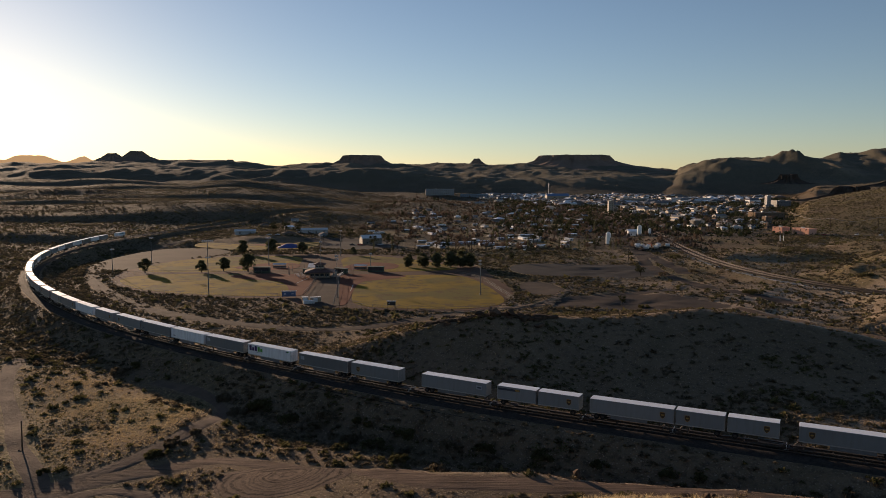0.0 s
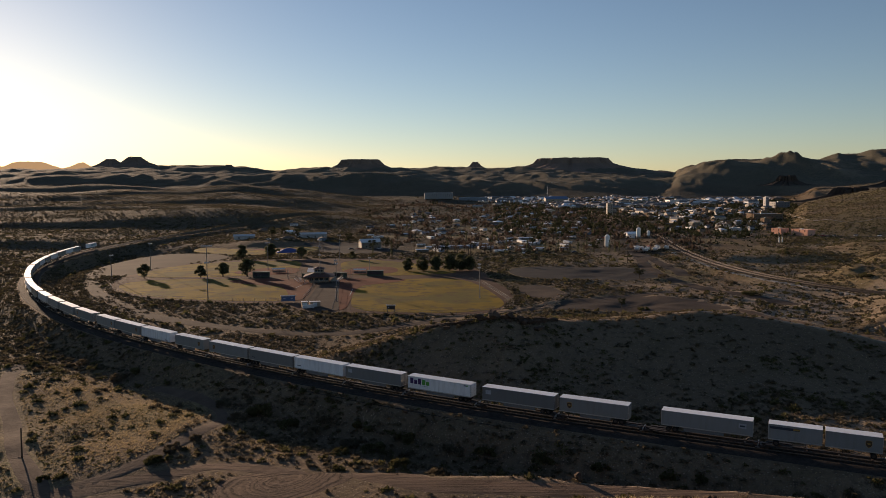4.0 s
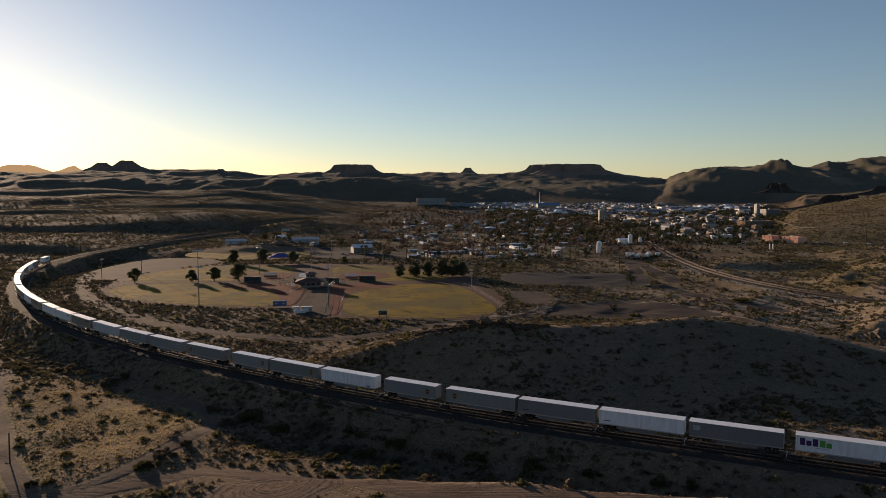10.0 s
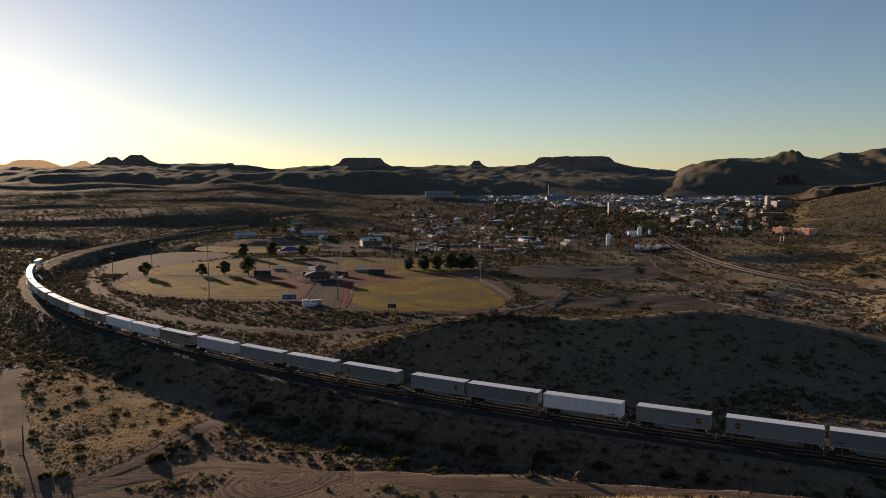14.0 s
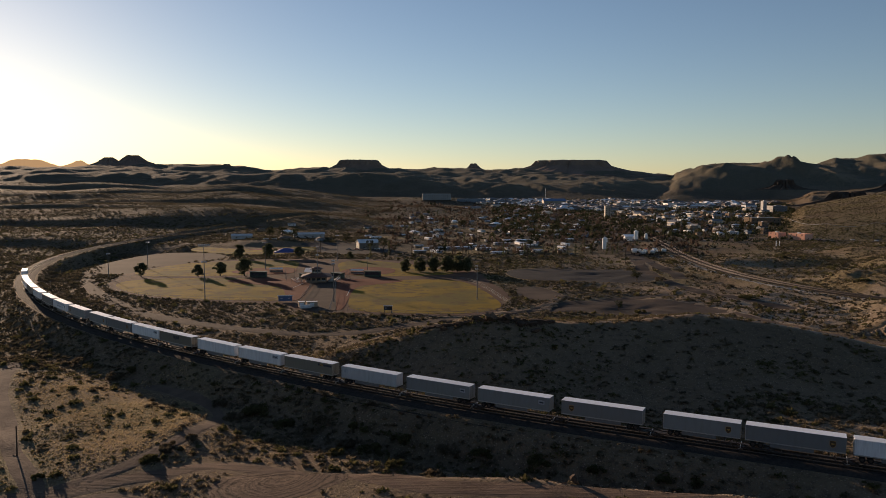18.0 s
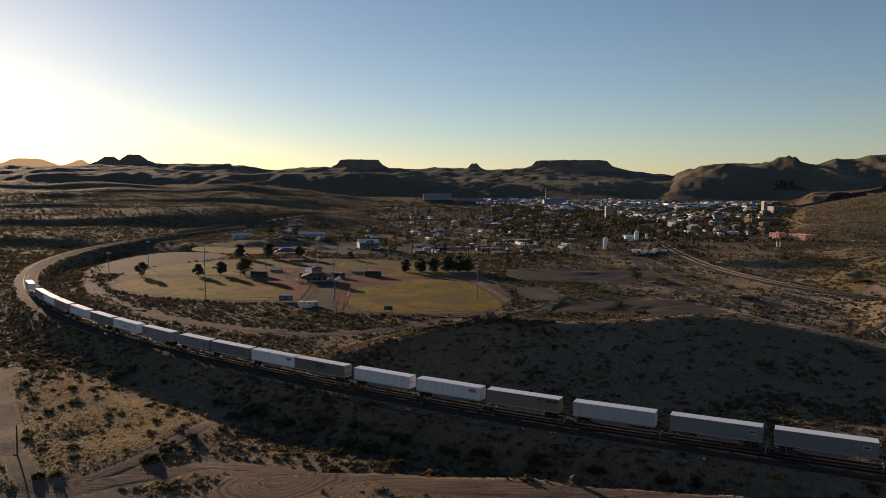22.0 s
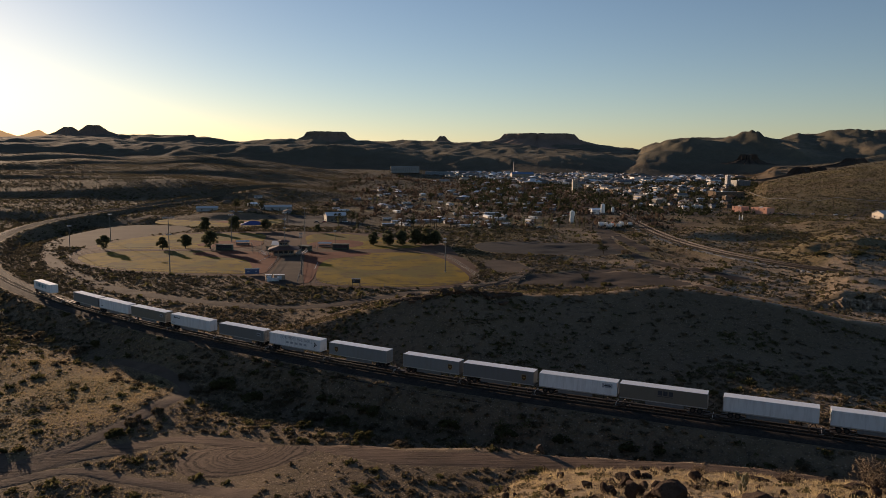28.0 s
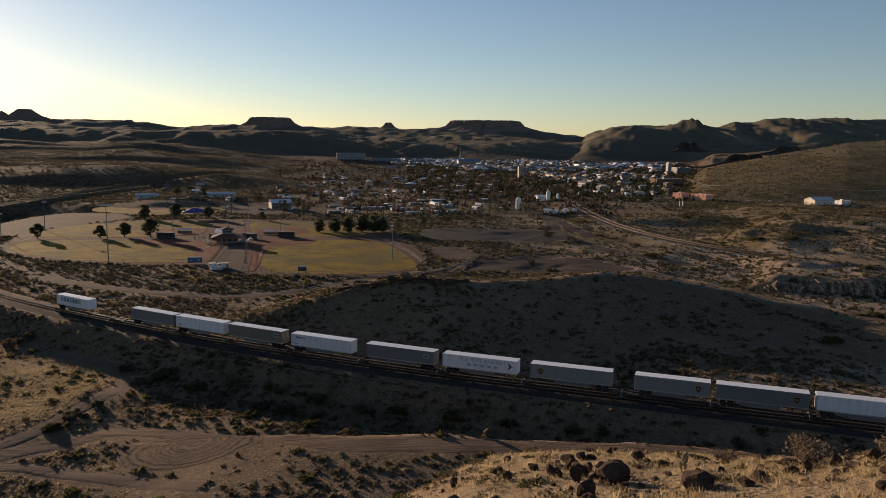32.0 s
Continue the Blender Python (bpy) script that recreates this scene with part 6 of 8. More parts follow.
def utility_pole(x, y, h, turn, label="weathered wooden utility pole with a crossarm", arms=1):
    p = thing("utility_pole", label, "utility pole", "utility poles", at=pose(x, y, ground_at(x, y) - 0.3, 0, 0, turn))
    part("pole", Geo().rod((0, 0, 0), (0, 0, h), 0.24, 0.16, n=8), WOODPOLE, p)
    for k in range(arms):
        arm = part("crossarm", Geo().box(-1.2, 1.2, -0.06, 0.06, h - 0.6 - k, h - 0.46 - k), WOODPOLE, p)
        for xx in (-1.05, 0, 1.05):
            part("insulator", Geo().rod((xx, 0, h - 0.46 - k), (xx, 0, h - 0.28 - k), 0.05, n=6), ALLOY, arm)
    return Vector((x, y, ground_at(x, y) - 0.3 + h - 0.3))


def wire(a, b, sag, r=0.05):
    pts = []
    for u in np.linspace(0, 1, 15):
        p = a.lerp(b, u)
        pts.append((p.x, p.y, p.z - 4 * sag * u * (1 - u)))
    d = (b - a).normalized()
    side = Vector((-d.y, d.x, 0)).normalized() * r
    ring = (side, Vector((0, 0, r)), -side, Vector((0, 0, -r)))
    n = len(pts)
    g = Geo().add([Vector(p) + o for p in pts for o in ring], [(4 * i + k, 4 * i + (k + 1) % 4, 4 * i + 4 + (k + 1) % 4, 4 * i + 4 + k) for i in range(n - 1) for k in range(4)])
    w = tagged(new("power_line", g.mesh("power_line", ALLOY)), "sagging power line strung between poles", "cable", "power lines")


tops = [utility_pole(x, y, h, 60, arms=2) for x, y, h in ((379.9, 812.6, 16.3), (372.2, 713.3, 15.0), (411.0, 700.7, 16.7), (596, 676, 14), (690, 660, 14))]
for a, b in zip(tops[:-1], tops[1:]):
    wire(a, b, 3.5, 0.13)
for x, y, h in ((392, 699, 11), (423, 681, 15), (498, 692, 12), (286, 760, 12), (300, 850, 12), (250, 820, 11)):
    utility_pole(x, y, h, 40)
left = [utility_pole(x, y, h, 20) for x, y, h in ((-302, 636, 12), (-297, 703, 12), (-258, 778, 13), (-171, 740, 11), (-150, 939, 14))]
for x, y in ((60, 505), (20, 520), (-20, 530), (118, 470), (96, 640), (-90, 560), (140, 720), (165, 800)):
    utility_pole(x, y, 10, 15)
mast = thing("radio_mast", "slender pale radio mast in the town", "mast", at=pose(330, 2330, ground_at(330, 2330) - 0.2))
part("shaft", Geo().rod((0, 0, 0), (0, 0, 34), 1.0, 0.5, n=8), ALLOY, mast)
part("platform", Geo().rod((0, 0, 30), (0, 0, 31), 1.6, 1.6, n=10), ALLOY, mast)
for x in (285.1, 287.8):
    s = thing("sign_post", "pale steel post standing in the scrub", "post", "sign posts", at=pose(x, 626.5, ground_at(x, 626.5) - 0.2))
    part("post", Geo().box(-0.35, 0.35, -0.35, 0.35, 0, 5.0, bevel=0.04), WHITE, s)
    part("cap", Geo().box(-0.4, 0.4, -0.4, 0.4, 5.0, 8.5, bevel=0.05), SHINGLE, s)
post = thing("fence_post", "tall dark wooden post beside the two-track road", "post", at=pose(-81, 138.9, ground_at(-81, 138.9) - 0.3))
part("pole", Geo().rod((0, 0, 0), (0.1, 0, 6.3), 0.16, 0.12, n=8), WOODPOLE, post)
part("brace", Geo().rod((0, 0, 0.3), (-0.9, 0.2, 0.4), 0.12, 0.12, n=6), WOODPOLE, post)

# ---- the train: road trailers riding on low spine cars ----
def paint(name, c, rough=0.45, streak=0.35, dust=(0.20, 0.16, 0.12)):
    """Trailer paint with vertical grime streaks, road dust low down and slight tone shifts."""
    m, t, b = mat_new(name)
    v = coords(t)
    mp = t.nodes.new("ShaderNodeMapping")
    mp.inputs["Scale"].default_value = (2.2, 2.2, 0.25)
    t.links.new(v, mp.inputs["Vector"])
    n1, n2 = noise_of(t, 1.2, 5, mp.outputs[0]), noise_of(t, 0.5, 4, v)
    col = mixed(t, ramp(t, n1, 0.45, 0.85), c, tuple(k * (1 - streak) + d * streak * 0.6 for k, d in zip(c, dust)))
    col = mixed(t, ramp(t, n2, 0.55, 0.8), col, tuple(0.75 * k + 0.25 * d for k, d in zip(c, dust)))
    info = t.nodes.new("ShaderNodeObjectInfo")
    mr = t.nodes.new("ShaderNodeMapRange")
    mr.inputs[3].default_value, mr.inputs[4].default_value = 0.9, 1.08
    t.links.new(info.outputs["Random"], mr.inputs[0])
    hsv = t.nodes.new("ShaderNodeHueSaturation")
    t.links.new(mr.outputs[0], hsv.inputs["Value"])
    t.links.new(col, hsv.inputs["Color"])
    t.links.new(hsv.outputs[0], b.inputs["Base Color"])
    b.inputs["Roughness"].default_value = rough
    bump(t, b, n2, 0.12, 0.02)
    return m


PAINT = {
    "white": paint("white_paint", (0.78, 0.79, 0.80)),
    "grey": paint("grey_paint", (0.165, 0.175, 0.18)),
    "slate": paint("slate_paint", (0.215, 0.23, 0.235)),
    "tan": paint("tan_paint", (0.18, 0.165, 0.135)),
    "pale": paint("pale_grey_paint", (0.44, 0.46, 0.48)),
}
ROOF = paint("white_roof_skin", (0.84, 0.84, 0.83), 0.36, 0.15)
SKIRT = surface("grey_skirt", (0.17, 0.175, 0.18), (0.13, 0.13, 0.13), 1.0, 0.6)
BROWN = surface("brown_decal", (0.055, 0.028, 0.012), (0.07, 0.036, 0.016), 4.0, 0.5)
GOLD = surface("gold_decal", (0.40, 0.23, 0.05), (0.34, 0.19, 0.04), 4.0, 0.5)
PURPLE = surface("purple_decal", (0.045, 0.015, 0.10), (0.055, 0.02, 0.12), 4.0, 0.5)
GREEN = surface("green_decal", (0.08, 0.36, 0.06), (0.07, 0.30, 0.05), 4.0, 0.5)
INK = surface("dark_decal", (0.03, 0.034, 0.05), (0.05, 0.055, 0.07), 4.0, 0.6)
TEAL = surface("teal_decal", (0.06, 0.20, 0.24), (0.10, 0.28, 0.32), 2.0, 0.7)
REDLAMP = surface("red_lens", (0.35, 0.02, 0.015), (0.25, 0.02, 0.015), 4.0, 0.25)
DECK_UP = 0.95

def wheel_mesh():
    g = Geo()
    for y0, y1 in ((-0.30, -0.03), (0.03, 0.30)):
        n = 14
        rings = [(y0, 0.30), (y0, 0.46), (y0 + 0.05, 0.51), (y1 - 0.05, 0.51), (y1, 0.46), (y1, 0.30)]
        v = [(r * math.cos(2 * math.pi * k / n), y, r * math.sin(2 * math.pi * k / n)) for y, r in rings for k in range(n)]
        f = [(a * n + k, a * n + (k + 1) % n, (a + 1) * n + (k + 1) % n, (a + 1) * n + k) for a in range(5) for k in range(n)]
        g.add(v, f, 0)
        g.rod((0, y0 + 0.06, 0), (0, y1 - 0.06, 0), 0.30, n=n, mat=1)
    return g.mesh("wheel", [RUBBER, STEEL])


def side_label(tr, y, kind, length):
    """Marks on the side of a trailer, built as flat plates proud of the skin."""
    end = length / 2
    s = -1.0 if y < 0 else 1.0
    def plate(name, x0, x1, z0, z1, mat, lift=0.012):
        return part(name, Geo().box(x0, x1, min(y, y + s * lift), max(y, y + s * lift), z0, z1), mat, tr)
    where = {"shield_front": end - 2.1, "shield_rear": -end + 2.1}
    if kind in where:
        x = where[kind]
        def shield(w, h, zc):
            pts = [(-w, h), (-0.55 * w, 1.12 * h), (0.55 * w, 1.12 * h), (w, h), (w, -0.25 * h), (0.6 * w, -0.8 * h), (0, -1.15 * h), (-0.6 * w, -0.8 * h), (-w, -0.25 * h)]
            return [(x + a, zc + b) for a, b in pts]
        for nm, w, h, lift, mt in (("shield_rim", 0.50, 0.56, 0.012, GOLD), ("shield_panel", 0.44, 0.50, 0.018, BROWN), ("shield_mark", 0.26, 0.13, 0.024, GOLD)):
            o = shield(w, h, 2.55 if nm != "shield_mark" else 2.60)
            g = Geo()
            n = len(o)
            v = [(a, y, b) for a, b in o] + [(a, y + s * lift, b) for a, b in o]
            g.add(v, [(k, (k + 1) % n, n + (k + 1) % n, n + k) for k in range(n)] + [tuple(range(n, 2 * n))])
            part(nm, g, mt, tr)
    elif kind == "parcel":
        x = -end + 0.7
        for k in range(3):
            plate("purple_mark", x + 1.02 * k, x + 1.02 * k + 0.82, 2.35, 3.65 if k != 1 else 3.25, PURPLE)
        for k in range(2):
            plate("green_mark", x + 3.15 + 1.0 * k, x + 3.15 + 1.0 * k + 0.85, 2.35, 3.55 if k == 0 else 3.2, GREEN)
        plate("small_purple_mark", end - 1.7, end - 1.15, 3.45, 3.7, PURPLE)
        plate("small_green_mark", end - 1.1, end - 0.7, 3.45, 3.7, GREEN)
        plate("service_bar", x + 2.6, x + 4.6, 2.02, 2.12, FADED)
    elif kind == "bold":
        for k in range(3):
            plate("dark_mark", -0.9 + 1.0 * k, -0.9 + 1.0 * k + 0.8, 2.6, 3.5, INK)
        plate("dark_underline", -1.0, 1.9, 2.35, 2.45, INK)
    elif kind == "box_logo":
        plate("logo_field", end - 2.9, end - 0.9, 2.75, 3.55, FADED)
        plate("logo_bar", end - 2.6, end - 1.2, 3.05, 3.28, INK, 0.02)
    elif kind == "sticker":
        plate("dark_band", -end + 0.2, 1.2 - end * 0.1, 3.15, 3.6, INK)
        plate("yellow_mark", -0.3, 0.7, 3.25, 3.55, GOLD, 0.02)
    elif kind == "sticker_front":
        plate("dark_band", end - 4.6, end - 0.2, 3.1, 3.6, INK)
        plate("yellow_mark", end - 4.0, end - 2.9, 3.2, 3.5, GOLD, 0.02)
    elif kind == "square_rear":
        plate("logo_field", -end + 0.8, -end + 2.0, 2.5, 3.4, FADED)
    elif kind == "square_front":
        plate("logo_field", end - 2.4, end - 1.1, 2.45, 3.3, FADED)
        plate("logo_bar", end - 2.2, end - 1.3, 2.7, 3.0, INK, 0.02)
    elif kind == "arrow":
        plate("logo_mark", -end + 1.4, -end + 1.75, 3.05, 3.5, INK)
        plate("name_bar", -end + 1.95, -end + 3.9, 3.1, 3.32, INK)
        plate("number_bar", -end + 0.5, -end + 1.7, 1.75, 1.88, INK)
    elif kind == "numbers_rear":
        plate("number_bar", -end + 1.0, -end + 2.2, 1.9, 2.1, INK)
    elif kind == "numbers_front":
        plate("number_bar", end - 2.6, end - 1.2, 1.55, 1.75, INK)
    elif kind == "old_name":
        for k in range(7):
            plate("lettering_bar", -end + 2.1 + 1.35 * k, -end + 3.1 + 1.35 * k, 2.3, 3.5, TEAL if k in (1, 2, 4, 5) else FADED)
    elif kind == "slogan":
        cu = bpy.data.curves.new("slogan_text", "FONT")
        cu.body, cu.size, cu.extrude, cu.align_x = "OUR MOST VALUABLE", 1.02, 0.006, "CENTER"
        tmp = bpy.data.objects.new("slogan_text", cu)
        me = bpy.data.meshes.new_from_object(tmp)
        bpy.data.objects.remove(tmp)
        me.materials.clear()
        me.materials.append(FADED)
        m = Matrix.Translation((0.6, y + s * 0.008, 2.95)) @ Matrix.Rotation(radians(90), 4, "X")
        if s > 0:
            m = Matrix.Translation((0.6, y + s * 0.008, 2.95)) @ Matrix.Rotation(radians(180), 4, "Z") @ Matrix.Rotation(radians(90), 4, "X")
        part("lettering", me, None, tr, "faded slogan in capital letters", at=m)
        for k in range(5):
            plate("lettering_bar", -2.6 + 1.4 * k, -1.7 + 1.4 * k, 2.0, 2.5, FADED)
        g = Geo().prism([(end - 2.0, 2.0), (end - 0.9, 2.75), (end - 2.0, 3.5), (end - 1.6, 2.75)], 0, 0.012)
        part("arrow_mark", g, INK, tr, at=Matrix.Translation((0, y + (0 if s < 0 else 0.012), 0)) @ Matrix.Rotation(radians(90), 4, "X"))


def trailer(length, colour, mark, ribs, nose, label):
    """A road van trailer; its doors are at the end away from nose (+1 or -1). Origin at tyre level."""
    tr = thing("road_trailer", label, "trailer", "trailers on the train")
    e, w = length / 2, 1.3
    pm = PAINT[colour]
    z0, z1 = 1.18, 4.0
    body = shared(("body", length, colour), lambda: Geo().box(-e + 0.03, e - 0.03, -w + 0.02, w - 0.02, z0, z1 - 0.05, bevel=0.02).mesh("van_body", pm))
    part("van_body", body, None, tr)
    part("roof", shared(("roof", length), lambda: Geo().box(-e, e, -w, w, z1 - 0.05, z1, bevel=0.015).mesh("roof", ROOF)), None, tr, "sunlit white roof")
    def rails(z, h, nm, mt):
        g = Geo()
        for sd in (-1, 1):
            g.box(-e, e, sd * w - 0.012, sd * w + 0.012, z, z + h)
        return g.mesh(nm, mt)
    part("top_rail", shared(("top", length, colour), lambda: rails(z1 - 0.19, 0.13, "top_rail", pm)), None, tr)
    part("bottom_rail", shared(("bot", length), lambda: rails(z0 - 0.04, 0.2, "bottom_rail", ALLOY)), None, tr, "riveted alloy bottom rail")
    if ribs:
        n = int(length / 1.2)
        for sd in (-1, 1):
            for k in range(1, n):
                x = -e + length * k / n
                part("side_post", shared(("post", colour), lambda: Geo().box(-0.045, 0.045, -0.018, 0.018, z0 + 0.17, z1 - 0.2).mesh("side_post", pm)), None, tr, at=Matrix.Translation((x, sd * w, 0)))
    # doors with hinges and lock bars
    for sd in (-1, 1):
        d = part("rear_door", shared(("door", colour), lambda: Geo().box(-0.03, 0.03, -0.62, 0.62, z0 + 0.1, z1 - 0.12, bevel=0.012).mesh("rear_door", pm)), None, tr, at=Matrix.Translation((-nose * e, sd * 0.635, 0)))
        for yy in (-0.25, 0.25):
            part("lock_bar", shared("lock", lambda: Geo().rod((0, 0, z0), (0, 0, z1 - 0.1), 0.018, n=6).mesh("lock_bar", ALLOY)), None, d, at=Matrix.Translation((-nose * 0.05, yy, 0)))
    part("rear_frame", Geo().box(-0.04, 0.04, -w, -w + 0.07, z0, z1).box(-0.04, 0.04, w - 0.07, w, z0, z1).box(-0.04, 0.04, -w, w, z0 - 0.05, z0 + 0.1), ALLOY, tr, at=Matrix.Translation((-nose * (e - 0.02), 0, 0)))
    # running gear
    rail = shared(("sill", length), lambda: Geo().box(-e + 0.5, e - 0.6, -0.56, -0.46, 0.92, 1.18).box(-e + 0.5, e - 0.6, 0.46, 0.56, 0.92, 1.18).mesh("chassis_rail", STEEL))
    part("chassis_rail", rail, None, tr)
    short = length < 10
    for k in range(1 if short else 2):
        x = -nose * (e - 1.3 - 1.25 * k)
        ax = part("axle", shared("axle", lambda: Geo().rod((0, -1.1, 0.51), (0, 1.1, 0.51), 0.065).mesh("axle", STEEL)), None, tr, at=Matrix.Translation((x, 0, 0)))
        for sd in (-1, 1):
            part("wheel", shared("wheel", wheel_mesh), None, ax, at=Matrix.Translation((0, sd * 0.94, 0.51)))
    for sd in (-1, 1):
        leg = part("landing_leg", shared("leg", lambda: Geo().box(-0.06, 0.06, -0.06, 0.06, 0.35, 1.16).box(-0.13, 0.13, -0.13, 0.13, 0.31, 0.35).mesh("landing_leg", STEEL)), None, tr, at=Matrix.Translation((nose * (e - 2.7), sd * 0.75, 0)))
        if not short:
            part("side_skirt", shared(("skirt", length), lambda: Geo().box(-length * 0.22, length * 0.22, -0.015, 0.015, 0.45, 1.16).mesh("side_skirt", SKIRT)), None, tr, "pale side skirt", at=Matrix.Translation((-nose * 0.4, sd * 1.24, 0)))
        part("marker_lamp", shared("lamp", lambda: Geo().box(-0.02, 0.02, -0.08, 0.08, 0, 0.07).mesh("marker_lamp", REDLAMP)), None, tr, at=Matrix.Translation((-nose * (e + 0.03), sd * 1.0, z0 - 0.03)))
    for yy in (-w - 0.002, w + 0.002):
        side_label(tr, yy, mark, length)
    return tr


def spine_car(length, nose):
    """A low skeletal rail car of one centre beam with side pads, a hitch and two-axle bogies. Origin at rail level."""
    car = thing("spine_car", "low dark steel spine rail car with outrigger platforms", "rail car", "spine cars of the train")
    e = length / 2
    part("centre_sill", shared(("csill", round(length, 1)), lambda: Geo().box(-e + 0.1, e - 0.1, -0.28, 0.28, 0.52, 0.93, bevel=0.02).mesh("centre_sill", STEEL)), None, car)
    for sd in (-1, 1):
        part("wheel_pad", shared("pad", lambda: Geo().box(-2.1, 2.1, -0.42, 0.42, 0.86, 0.945, bevel=0.01).box(-2.1, 2.1, -0.45, -0.40, 0.86, 1.05).mesh("wheel_pad", STEEL)), None, car, at=Matrix.Translation((-nose * (e - 3.0), sd * 0.95, 0)))
    for k in range(4):
        x = -e + length * (k + 0.5) / 4
        part("cross_bearer", shared("bearer", lambda: Geo().box(-0.12, 0.12, -1.35, 1.35, 0.66, 0.84).mesh("cross_bearer", STEEL)), None, car, at=Matrix.Translation((x, 0, 0)))
    part("hitch", shared("hitch", lambda: Geo().box(-0.3, 0.3, -0.4, 0.4, 1.85, 1.97).rod((-0.8, -0.3, 0.93), (0, -0.2, 1.85), 0.07).rod((-0.8, 0.3, 0.93), (0, 0.2, 1.85), 0.07).rod((0.5, 0, 0.93), (0.1, 0, 1.85), 0.08).mesh("hitch", STEEL)), None, car, at=Matrix.Translation((nose * (e - 1.6), 0, 0)))
    def bogie_mesh():
        g = Geo()
        for sd in (-1, 1):
            g.box(-1.25, 1.25, sd * 1.0 - 0.08, sd * 1.0 + 0.08, 0.38, 0.62, bevel=0.03)
            g.box(-0.35, 0.35, sd * 1.0 - 0.1, sd * 1.0 + 0.1, 0.28, 0.72, bevel=0.03)
        return g.box(-0.25, 0.25, -1.0, 1.0, 0.42, 0.66).mesh("bogie_frame", STEEL)
    def wheelset_mesh():
        g = Geo().rod((0, -0.9, 0.42), (0, 0.9, 0.42), 0.08)
        for sd in (-1, 1):
            g.rod((0, sd * 0.70, 0.42), (0, sd * 0.83, 0.42), 0.42, n=16)
            g.rod((0, sd * 0.67, 0.42), (0, sd * 0.70, 0.42), 0.45, n=16)
        return g.mesh("wheelset", STEEL)
    bg = part("bogie", shared("bogie", bogie_mesh), None, car, at=Matrix.Translation((-e + 0.15, 0, 0)))
    for x in (-0.88, 0.88):
        part("wheelset", shared("wheelset", wheelset_mesh), None, bg, at=Matrix.Translation((x, 0, 0)))
    part("end_step", shared("step", lambda: Geo().box(-0.05, 0.05, -1.4, 1.4, 0.5, 0.9).box(-0.4, 0.4, -1.4, -1.32, 0.35, 0.4).mesh("end_step", ALLOY)), None, car, at=Matrix.Translation((e - 0.35, 0, 0)))
    return car


